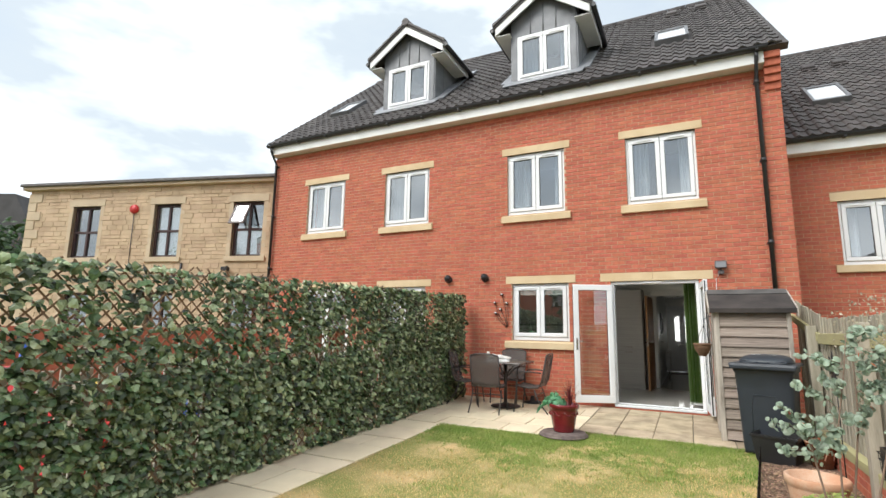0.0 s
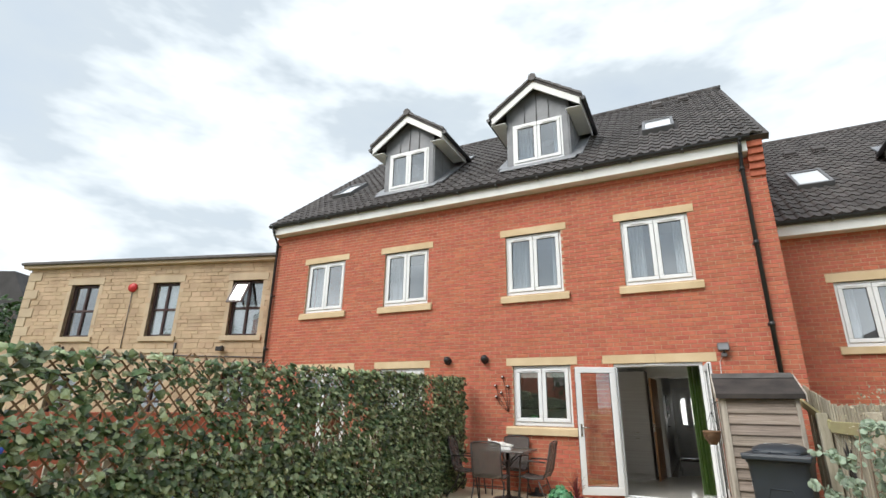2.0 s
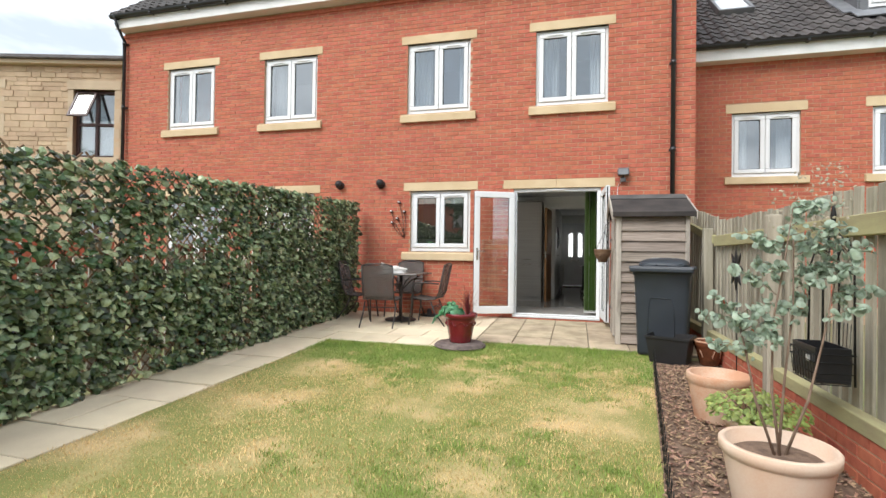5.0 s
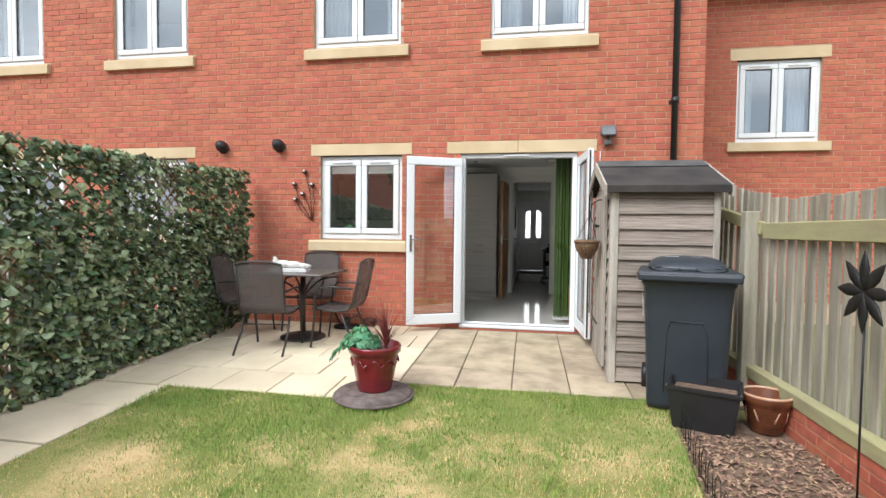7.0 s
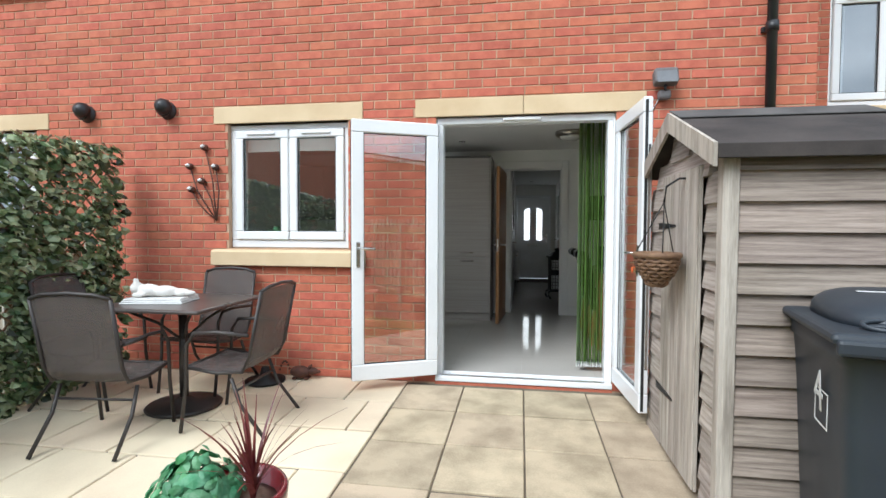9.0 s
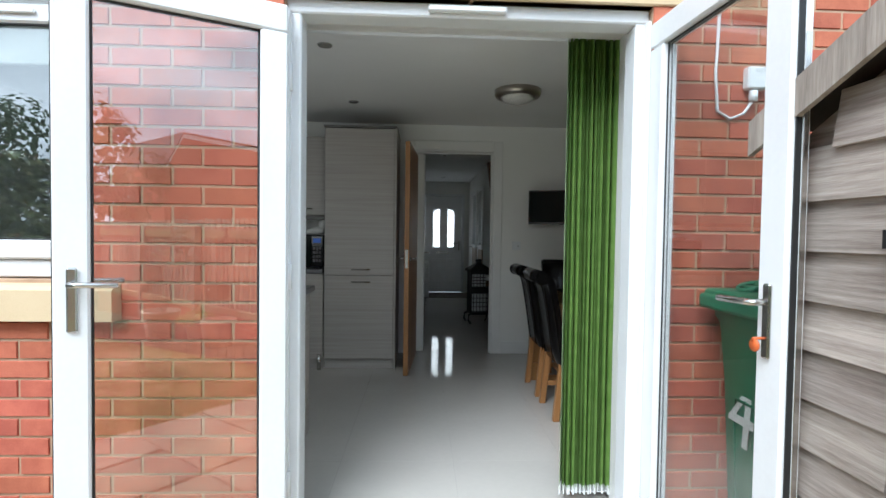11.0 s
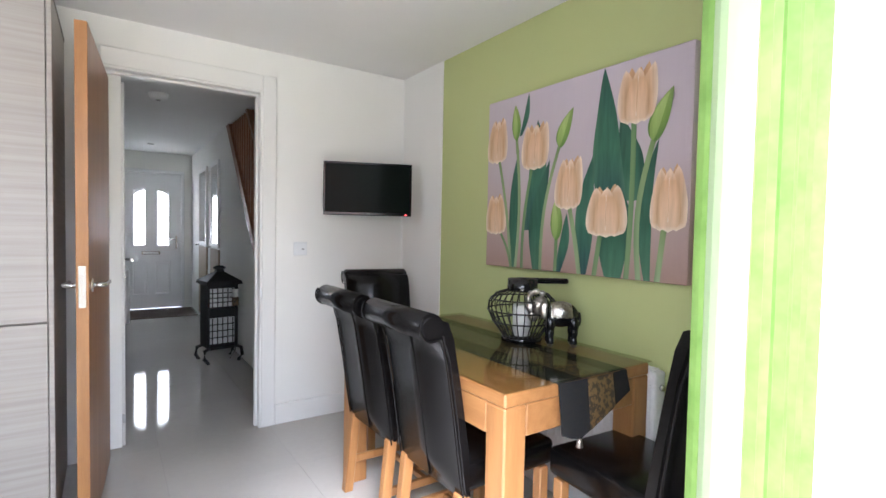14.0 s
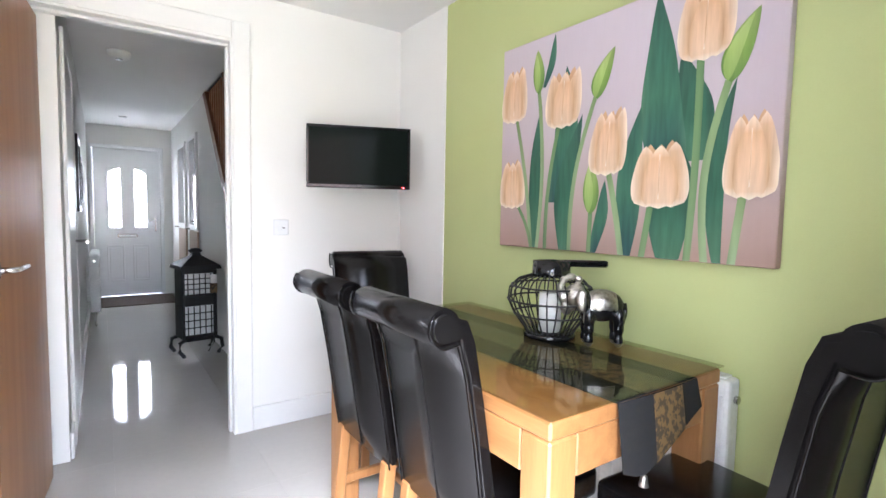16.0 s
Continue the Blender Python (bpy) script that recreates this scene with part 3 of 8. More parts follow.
def sloped(x0, x1, y0, y1, up, thick):
    """A bevelled slab that lies along the garden's slope."""
    bm = bevelled(x1 - x0, y1 - y0, thick, 0.006)
    yc = (y0 + y1) / 2
    return put(bm, Matrix.Translation(((x0 + x1) / 2, yc, g(yc) + up - thick)) @ Matrix.Rotation(math.atan(0.031), 4, "X"))


patio = tagged(part("patio", sloped(-4.05, 1.55, 6.80, 8.9, -0.012, 0.05), M_JOINT), "buff concrete paving slabs with dark joints", "patio", "", "structure")
part("bedding", sloped(-4.05, -1.41, 6.43, 6.80, -0.012, 0.05), M_JOINT, patio)
part("bedding", sloped(-4.05, -3.24, -6.0, 6.43, -0.012, 0.05), M_JOINT, patio)


def lay_slabs():
    rnd = random.Random(2)
    meshes = {}

    def slab(x0, x1, y0, y1, worn=False):
        key = (round(x1 - x0, 3), round(y1 - y0, 3), worn)
        if key not in meshes:
            bm = bevelled(key[0] - 0.010, key[1] - 0.019, 0.035, 0.005)
            me = bpy.data.meshes.new("paving_slab")
            bm.to_mesh(me)
            bm.free()
            me.materials.append(M_SLABWORN if worn else M_SLAB)
            meshes[key] = me
        ob = new("paving_slab", meshes[key])
        ob.parent = patio
        yc = (y0 + y1) / 2
        ob.matrix_basis = Matrix.Translation(((x0 + x1) / 2, yc, g(yc) - 0.035 + rnd.uniform(-0.004, 0.004))) @ Matrix.Rotation(math.atan(0.031) + rnd.uniform(-0.003, 0.003), 4, "X")

    for j in range(4):
        y0, y1 = 6.82 + 0.5 * j, min(6.82 + 0.5 * (j + 1), 8.895)
        for i in range(6):
            slab(-1.375 + 0.47 * i, -1.375 + 0.47 * (i + 1), y0, y1, True)
    for j in range(5):
        y0, y1 = 6.42 + 0.5 * j, min(6.42 + 0.5 * (j + 1), 8.895)
        off = (0.0, 0.22, 0.0, 0.3, 0.1)[j]
        x = -1.38
        while x > -4.0:
            w = 0.49 if x < -1.4 or off == 0 else 0.49 - off
            slab(max(x - w, -4.02), x, y0, y1)
            x -= w
    y, j = 6.42, 0
    while y > -5.5:
        d = 0.60 if j % 2 else 0.46
        if j % 3 == 2:
            slab(-4.02, -3.62, y - d, y), slab(-3.62, -3.22, y - d, y)
        else:
            slab(-4.02, -3.22, y - d, y)
        y -= d
        j += 1


# ---- houses ----
UP_Z = (3.48, 4.73)
UPPER = [-7.755, -5.46, -2.505, -0.235]
HOLES = [(-1.155, 0.245, -0.2, 2.105), (-2.99, -1.90, 1.03, 2.105), (-6.05, -4.92, 1.03, 2.105), (-8.30, -6.88, -0.2, 2.105)]
HOLES += [(c - 0.575, c + 0.575, *UP_Z) for c in UPPER]
wall_garden = structure("wall_garden", holed(-9.5, 1.62, -0.4, 5.62, 8.9, 9.12, HOLES), M_MORTAR, "red brick rear wall of the terraced house with cream lintels", "wall")
LINTELS = [(-1.325, 0.46, 2.105, 2.248), (-3.115, -1.77, 2.105, 2.248), (-6.16, -4.78, 2.105, 2.248), (-8.46, -6.70, 2.105, 2.248)]
LINTELS += [(c - 0.685, c + 0.685, 4.73, 4.877) for c in UPPER]
SILLS = [(-3.13, -1.75, 0.885, 1.032), (-6.18, -4.77, 0.885, 1.032)] + [(c - 0.685, c + 0.685, 3.325, 3.475) for c in UPPER]
part("inner_leaf", holed(-9.5, 1.62, -0.05, 5.62, 9.122, 9.2, HOLES), M_PLASTER, wall_garden, "white plastered inner face")
for h in LINTELS:
    if h[1] > 0.4 and h[2] < 3:
        part("lintel", bbox(h[0], -0.46, 8.885, 9.0, h[2], h[3], 0.004), M_LINTEL, wall_garden, "cream cast stone lintel")
        part("lintel", bbox(-0.456, h[1], 8.885, 9.0, h[2], h[3], 0.004), M_LINTEL, wall_garden, "cream cast stone lintel")
    else:
        part("lintel", bbox(h[0], h[1], 8.885, 9.0, h[2], h[3], 0.004), M_LINTEL, wall_garden, "cream cast stone lintel")
for h in SILLS:
    bm = prism([(8.84, h[2]), (8.84, h[3] - 0.035), (8.86, h[3] - 0.02), (8.99, h[3]), (8.99, h[2])], h[0], h[1])
    part("sill", put(bm, Matrix(((0, 1, 0, 0), (1, 0, 0, 0), (0, 0, 1, 0), (0, 0, 0, 1)))), M_LINTEL, wall_garden, "cream cast stone sill")
structure("wall_gable_far", prism([(9.13, -0.4), (9.13, 6.05), (13.45, 9.8), (17.6, 6.2), (17.6, -0.4)], -9.5, -9.25, Matrix(((0, 1, 0, 0), (1, 0, 0, 0), (0, 0, 1, 0), (0, 0, 0, 1)))), M_BRICKS, "red brick gable wall", "wall")
structure("wall_gable_near", prism([(9.13, -0.4), (9.13, 6.05), (13.45, 9.8), (17.6, 6.2), (17.6, -0.4)], 1.38, 1.62, Matrix(((0, 1, 0, 0), (1, 0, 0, 0), (0, 0, 1, 0), (0, 0, 0, 1)))), M_BRICKS, "red brick gable wall", "wall")
structure("wall_street", holed(-9.25, 1.38, -0.4, 6.2, 17.36, 17.6, [(-0.60, 0.26, 0.0, 2.05)]), M_PLASTER, "white plastered street wall with the front door opening", "wall")
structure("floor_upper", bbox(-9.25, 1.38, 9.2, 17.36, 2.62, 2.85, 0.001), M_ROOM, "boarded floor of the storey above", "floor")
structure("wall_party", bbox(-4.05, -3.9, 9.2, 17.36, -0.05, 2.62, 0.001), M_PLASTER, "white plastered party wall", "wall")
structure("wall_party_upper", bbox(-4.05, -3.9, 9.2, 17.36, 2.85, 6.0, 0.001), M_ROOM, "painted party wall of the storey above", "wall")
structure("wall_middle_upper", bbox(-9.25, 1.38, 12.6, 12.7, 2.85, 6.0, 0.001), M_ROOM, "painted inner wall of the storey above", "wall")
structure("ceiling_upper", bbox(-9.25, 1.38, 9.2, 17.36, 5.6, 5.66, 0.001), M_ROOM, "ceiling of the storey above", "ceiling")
structure("floor_next_door", bbox(-9.25, -4.05, 9.2, 17.36, -0.2, -0.01, 0.001), M_GROUT, "pale floor of the house next door", "floor")

# a row of dentil bricks under the fascia and the corbel at the verge
DENT = part("dentil_course", bbox(-9.5, 1.40, 8.868, 8.9, 5.50, 5.545, 0.003), M_BRICKS, wall_garden, "projecting brick course under the eaves")
for i, z in enumerate((5.20, 5.32, 5.44, 5.56, 5.68)):
    part("corbel_brick", bbox(1.40, 1.63, 8.86 - 0.045 * i, 8.9, z, z + 0.11, 0.004), M_BRICKS, wall_garden, "stepped brick corbel")

ROOF_Y, ROOF_Z, ROOF_S = 8.60, 5.86, 0.84


def roof_frame(x, y0, z0, s):
    n = math.hypot(1, s)
    return Matrix(((1, 0, 0, x), (0, 1 / n, -s / n, y0), (0, s / n, 1 / n, z0), (0, 0, 0, 1)))


def tile_verts(w=0.20, l=0.33):
    prof = [(0, 0.0), (0.022, 0.024), (0.055, 0.036), (0.09, 0.024), (0.12, 0.003), (w, 0.0)]
    V = [(u, 0, z - 0.025) for u, z in prof] + [(u, 0, z + 0.010) for u, z in prof] + [(u, l, z - 0.012) for u, z in prof]
    k = len(prof)
    F = [(i, i + 1, i + k + 1, i + k) for i in range(k - 1)] + [(i + k, i + k + 1, i + 2 * k + 1, i + 2 * k) for i in range(k - 1)]
    return V, F


def tiled(roof, x0, x1, y0, z0, s, rows, gaps, near=None):
    """Pantiles on a slope; gaps are (x0, x1, v0, v1) on the slope that stay bare."""
    tv, tf = tile_verts()
    me = bpy.data.meshes.new("roof_tile")
    me.from_pydata(tv, [], tf)
    me.materials.append(M_TILE)
    V, F, made = [], [], 0
    rnd = random.Random(4)
    fr = roof_frame(0, y0, z0, s)
    for r in range(rows):
        v = r * 0.29
        x = x0
        while x < x1 - 0.1:
            if not any(a < x + 0.10 < b and c < v + 0.15 < d for a, b, c, d in gaps):
                m = fr @ Matrix.Translation((x, v, 0.02 + rnd.uniform(-0.003, 0.003)))
                if near and near(x, v) and made < 300:
                    t = new("roof_tile", me)
                    t.parent = roof
                    t.matrix_basis = m
                    made += 1
                else:
                    n = len(V)
                    V += [tuple(m @ Vector(q)) for q in tv]
                    F += [tuple(n + i for i in f) for f in tf]
            x += 0.20
    tagged(flat("tiling", V, F, M_TILES, roof), kind="stuff")


def roof_body(name, x0, x1, y0, z0, s, ridge_y, back_y, label):
    zr = z0 + s * (ridge_y - y0)
    out = [(y0, z0 - 0.02), (ridge_y, zr - 0.02), (back_y, zr - s * (back_y - ridge_y)), (back_y, zr - s * (back_y - ridge_y) - 0.15), (ridge_y, zr - 0.2), (y0 + 0.12, z0 - 0.08)]
    bm = prism(out, x0, x1, Matrix(((0, 1, 0, 0), (1, 0, 0, 0), (0, 0, 1, 0), (0, 0, 0, 1))))
    roof = structure(name, bm, M_TILES, label, "roof")
    n = int((x1 - x0) / 0.42)
    for i in range(n):
        a = x0 + (x1 - x0) * i / n
        part("ridge_tile", put(tube([(a + 0.004, 0, 0), (a + (x1 - x0) / n - 0.004, 0, 0)], 0.12, 10), Matrix.Translation((0, ridge_y, zr - 0.035))), M_TILE, roof)
    return roof


def skylight(xc, v0, v1, fr, half=0.32):
    sk = thing("skylight", "grey framed roof window set in the dark tiles", "skylight", group="roof windows")
    for a, b, c, d in ((-half, half, v0, v0 + 0.07), (-half, half, v1 - 0.07, v1), (-half, -half + 0.06, v0 + 0.07, v1 - 0.07), (half - 0.06, half, v0 + 0.07, v1 - 0.07)):
        part("frame", put(bbox(xc + a, xc + b, c, d, 0.0, 0.13, 0.008), fr), M_LEAD, sk)
    p = part("pane", put(bbox(xc - half + 0.06, xc + half - 0.06, v0 + 0.07, v1 - 0.07, 0.09, 0.10, 0.001), fr), M_SKYPANE, sk, "sky-lit white blind behind glass")
    return p


M_SKYPANE = mat("white_blind_under_glass", (0.75, 0.78, 0.8), (0.7, 0.73, 0.76), rough=0.1, bump=0, coat=1.0)
roof_main = roof_body("roof_main", -9.55, 1.74, ROOF_Y, ROOF_Z, ROOF_S, 13.45, 17.9, "dark brown interlocking pantile roof")
DORMERS = [-5.78, -2.42]
FR = roof_frame(0, ROOF_Y, ROOF_Z, ROOF_S)
LEN = math.hypot(1, ROOF_S)
gaps = [(c - 0.78, c + 0.78, 0.85, 3.3) for c in DORMERS] + [(-0.28, 0.40, 1.72, 2.92), (-8.75, -7.95, 1.75, 2.95)]
tiled(roof_main, -9.55, 1.72, ROOF_Y, ROOF_Z, ROOF_S, 22, gaps, lambda x, v: x > -1.0)
skylight(0.06, 1.80, 2.85, FR)
skylight(-8.33, 1.80, 2.85, FR)
for x in (0.10, 0.76):
    part_of = thing("roof_vent", "small dark tile vent standing proud of the roof", "roof vent", group="roof vents")
    part("hood", put(bbox(x - 0.13, x + 0.13, 5.3, 5.62, 0.03, 0.12, 0.03, 2), FR), M_TILE, part_of)
    part("lip", put(bbox(x - 0.15, x + 0.15, 5.22, 5.30, 0.03, 0.07, 0.01), FR), M_TILE, part_of)


def eaves(x0, x1, y_wall, y_out, z, name):
    e = thing(name, "white fascia board with a black half-round gutter", "eaves", kind="structure")
    part("fascia", bbox(x0, x1, y_out + 0.09, y_out + 0.115, z - 0.27, z - 0.04, 0.003), M_WHITE, e)
    part("soffit", bbox(x0, x1, y_out + 0.115, y_wall, z - 0.27, z - 0.25, 0.002), M_WHITE, e)
    prof = [(y_out - 0.03 + 0.06 * math.cos(a), z - 0.02 + 0.06 * math.sin(a)) for a in [math.pi + math.pi * i / 8 for i in range(9)]]
    prof += [(y_out - 0.03 + 0.052 * math.cos(a), z - 0.018 + 0.052 * math.sin(a)) for a in [2 * math.pi - math.pi * i / 8 for i in range(9)]]
    bm = prism(prof, x0 - 0.05, x1 + 0.05, Matrix(((0, 1, 0, 0), (1, 0, 0, 0), (0, 0, 1, 0), (0, 0, 0, 1))))
    put(bm, Matrix.Translation((0, 0.06, 0)))
    part("gutter", bm, M_BLACK, e, "black plastic gutter")
    n = int((x1 - x0) / 0.9)
    for i in range(n + 1):
        x = x0 + 0.1 + (x1 - x0 - 0.2) * i / n
        part("bracket", bbox(x - 0.02, x + 0.02, y_out - 0.035, y_out + 0.088, z - 0.095, z - 0.06, 0.003), M_BLACK, e)


eaves(-9.5, 1.40, 8.9, 8.58, 5.875, "eaves_main")


def downpipe(x, y, z_top, y_out, z_bot):
    d = thing("downpipe", "black plastic rainwater downpipe on the brick wall", "downpipe", group="downpipes")
    pts = [(x, y_out, z_top), (x, y_out, z_top - 0.12), (x, y - 0.07, z_top - 0.42), (x, y - 0.07, z_bot)]
    part("pipe", tube(pts, 0.034, 10), M_BLACK, d)
    for z in [z_top - 0.5] + [z_top - 0.5 - 1.35 * k for k in range(1, 4)]:
        if z > z_bot:
            part("clip", tube([(x, y - 0.07, z), (x, y - 0.07, z + 0.07)], 0.042, 10), M_BLACK, d)
            part("lug", bbox(x - 0.05, x + 0.05, y - 0.035, y - 0.004, z + 0.015, z + 0.05, 0.003), M_BLACK, d)


downpipe(1.29, 8.9, 5.82, 8.62, g(8.9))
downpipe(-9.42, 8.9, 5.82, 8.62, g(8.9))


# ---- windows ----
def casement(name, x0, x1, z0, z1, y, glass=None, curtain=True, vents=True, label="white plastic two-light casement window", lights=2, curtain_mat=None):
    w = thing(name, label, "window", kind="structure")
    f, d0, d1 = 0.045, y + 0.045, y + 0.115
    glass = glass or M_GLASS_FAR
    frame_bm = ring(x0, x1, d0, d1, z0, z1, f, bot=f + 0.02)
    part("window_frame", frame_bm, M_UPVC, w)
    n = lights
    for i in range(n):
        a = x0 + f + (x1 - x0 - 2 * f) * i / n + 0.004
        b = x0 + f + (x1 - x0 - 2 * f) * (i + 1) / n - 0.004
        c, d, s = z0 + f + 0.024, z1 - f - 0.004, 0.072
        bm = ring(a, b, d0 - 0.02, d1 - 0.02, c, d, s, r=0.008)
        sash = part("sash", bm, M_UPVC, w)
        pane = part("pane", bbox(a + s - 0.006, b - s + 0.006, d0 + 0.005, d0 + 0.013, c + s - 0.006, d - s + 0.006, 0.001), glass, sash)
        pane.visible_shadow = False
        rim = ring(a + s, b - s, d0 - 0.012, d0 + 0.003, c + s, d - s, 0.006, r=0.001)
        part("gasket", rim, M_GASKET, sash)
        if vents:
            mid = (a + b) / 2
            part("trickle_vent", bbox(mid - 0.13, mid + 0.13, d0 - 0.035, d0 - 0.022, d - 0.042, d - 0.022, 0.004), M_UPVC, sash)
    if curtain:
        for side in (0, 1):
            width = (x1 - x0) * (0.3 if side == 0 else 0.22)
            c0 = x0 + 0.02 if side == 0 else x1 - 0.02 - width
            V, F = [], []
            for k in range(25):
                u = c0 + width * k / 24
                yy = y + 0.36 + 0.025 * math.sin(k * 1.35) + 0.008 * math.sin(k * 3.1)
                V += [(u, yy, z0 - 0.1), (u, yy + 0.01 * math.sin(k), z1 + 0.05)]
            F = [(2 * k, 2 * k + 2, 2 * k + 3, 2 * k + 1) for k in range(24)]
            cu = flat("curtain", V, F, curtain_mat or M_CURTAIN)
            sol = cu.modifiers.new("thickness", "SOLIDIFY")
            sol.thickness = 0.004
            tagged(cu, "pale curtain hanging behind the window in folds", "curtain", "window curtains")
        part("curtain_pole", tube([(x0 - 0.1, y + 0.36, z1 + 0.06), (x1 + 0.1, y + 0.36, z1 + 0.06)], 0.012, 8), M_UPVC, w)
    return w


for i, c in enumerate(UPPER):
    casement("window_%d" % (i + 1), c - 0.575, c + 0.575, *UP_Z, 8.9)
casement("window_5", -6.05, -4.92, 1.035, 2.10, 8.9)
casement("window_kitchen", -2.99, -1.90, 1.035, 2.10, 8.9, glass=M_GLASS_SKY, curtain=False)
casement("patio_door_next", -8.30, -6.88, -0.02, 2.10, 8.9, curtain=False, label="white plastic glazed patio doors of the house next door")


def dormer(xc, y, zb, zt, rx, name_n):
    """A gabled dormer with lead cheeks; rx gives the roof's height at y."""
    d = thing("dormer", "gabled dormer with grey lead cheeks and white bargeboards", "dormer", group="dormers", kind="structure")
    he, ze, za = 0.70, zt + 0.30, zt + 1.02
    s = (za - ze) / 1.02
    zw = za - s * he - 0.12
    win = (xc - 0.575, xc + 0.575, zb, zt)
    back = y + (zw - rx(y)) / ROOF_S + 0.3
    # the face round the window and the gable above it
    face = join(bbox(xc - he, win[0], y, y + 0.12, zb - 0.08, zw, 0.004), bbox(win[1], xc + he, y, y + 0.12, zb - 0.08, zw, 0.004), bbox(win[0], win[1], y, y + 0.12, zt, zw, 0.002), bbox(win[0], win[1], y, y + 0.12, zb - 0.10, zb, 0.002),
                prism([(xc - he, zw), (xc + he, zw), (xc, za - 0.14)], y, y + 0.12))
    part("face", face, M_LEAD, d)
    for sx in (-0.28, 0.0, 0.28):
        part("seam", tube([(xc + sx, y - 0.006, zt + 0.02), (xc + sx, y - 0.006, za - 0.30 - abs(sx) * s)], 0.012, 6), M_LEAD, d)
    for sg in (-1, 1):
        cheek = prism([(y + 0.02, rx(y) - 0.1), (y + 0.02, zw), (back, zw)], xc + sg * he - 0.03, xc + sg * he + 0.03, Matrix(((0, 1, 0, 0), (1, 0, 0, 0), (0, 0, 1, 0), (0, 0, 0, 1))))
        part("cheek", cheek, M_LEAD, d)
        for k in (0.45, 0.95):
            part("seam", tube([(xc + sg * (he + 0.03), y + k, rx(y + k) - 0.02), (xc + sg * (he + 0.03), y + k, zw)], 0.012, 6), M_LEAD, d)
        # flashing along the roof
        part("flashing", put(bbox(-0.14, 0.14, 0, (back - y) * LEN, 0.045, 0.075, 0.004), Matrix.Translation((xc + sg * (he + 0.12), 0, 0)) @ roof_frame(0, y, rx(y), ROOF_S)), M_FLASH, d)
        # roof slope, bargeboard and its tiles
        o = prism([(0, za), (sg * 1.08, za - s * 1.08), (sg * 1.08, za - s * 1.08 - 0.07), (0, za - 0.07)], y - 0.22, y + (za - rx(y)) / ROOF_S + 0.2)
        part("slope", put(o, Matrix.Translation((xc, 0, 0))), M_TILES, d)
        b = prism([(sg * 0.0, za - 0.072), (sg * 1.04, za - s * 1.04 - 0.072), (sg * 1.04, za - s * 1.04 - 0.25), (sg * 0.94, za - s * 0.94 - 0.25), (0, za - 0.26)], y - 0.20, y - 0.165)
        part("bargeboard", put(b, Matrix.Translation((xc, 0, 0))), M_WHITE, d)
        part("dormer_soffit", put(bbox(min(sg * he, sg * 1.02), max(sg * he, sg * 1.02), y - 0.16, y + 1.1, za - s * 1.04 - 0.25, za - s * 1.04 - 0.235, 0.002), Matrix.Translation((xc, 0, 0))), M_WHITE, d)
        fas = bbox(xc + sg * 1.03 - 0.012, xc + sg * 1.03 + 0.012, y - 0.2, y + 1.25, za - s * 1.04 - 0.25, za - s * 1.04 - 0.075, 0.003)
        part("side_fascia", fas, M_WHITE, d)
        part("side_gutter", tube([(xc + sg * 1.10, y - 0.22, za - s * 1.06 - 0.09), (xc + sg * 1.10, y + 1.4, za - s * 1.06 - 0.09)], 0.05, 8), M_BLACK, d)
        for k in range(5):
            t0, t1 = k / 5 * 1.08, (k + 1) / 5 * 1.08
            v = prism([(sg * t0, za - s * t0 + 0.0), (sg * t1, za - s * t1), (sg * t1, za - s * t1 + 0.065), (sg * t0, za - s * t0 + 0.045)], y - 0.25, y - 0.05)
            part("verge_tile", put(v, Matrix.Translation((xc, 0, 0))), M_LEADTILE, d)
    part("ridge_cap", tube([(xc, y - 0.26, za + 0.02), (xc, y + (za - rx(y)) / ROOF_S, za + 0.02)], 0.095, 10), M_LEADTILE, d)
    part("apron", put(bbox(-he - 0.15, he + 0.15, -0.28, 0.02, 0.05, 0.075, 0.004), Matrix.Translation((xc, 0, 0)) @ roof_frame(0, y, rx(y), ROOF_S)), M_FLASH, d)
    casement("window_dormer_%d" % name_n, *win, y - 0.06, curtain=True, curtain_mat=M_BLUECURTAIN)


M_FLASH = mat("pale_lead_flashing", (0.30, 0.31, 0.33), (0.22, 0.23, 0.25), rough=0.45, metal=0.3, scale=6, bump=0.3)
M_LEADTILE = mat("grey_verge_tile", (0.16, 0.15, 0.15), (0.11, 0.10, 0.10), rough=0.8, scale=6, bump=0.3)
M_BLUECURTAIN = mat("pale_blue_curtain", (0.52, 0.60, 0.68), (0.42, 0.50, 0.60), rough=0.9, scale=4, bump=0.1)
for i, c in enumerate(DORMERS):
    dormer(c, 9.37, 6.56, 7.62, lambda y: ROOF_Z + ROOF_S * (y - ROOF_Y), i + 1)

# the lower house next door
NY = 10.42
NHOLES = [(2.53, 3.60, 2.43, 3.57), (4.64, 5.71, 2.43, 3.57), (8.1, 9.2, 2.43, 3.57)]
wall_next = structure("wall_next_house", holed(1.62, 11.0, -1.5, 4.58, NY, NY + 0.22, NHOLES), M_MORTAR, "red brick rear wall of the lower house next door", "wall")
for i, h in enumerate(NHOLES):
    part("lintel", bbox(h[0] - 0.1, h[1] + 0.1, NY - 0.015, NY + 0.1, 3.57, 3.725, 0.004), M_LINTEL, wall_next, "cream cast stone lintel")
    part("sill", bbox(h[0] - 0.12, h[1] + 0.12, NY - 0.06, NY + 0.09, 2.30, 2.425, 0.006), M_LINTEL, wall_next, "cream cast stone sill")
    casement("window_next_%d" % (i + 1), *h, NY)
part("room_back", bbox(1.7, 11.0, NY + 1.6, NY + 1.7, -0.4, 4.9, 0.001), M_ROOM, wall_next)
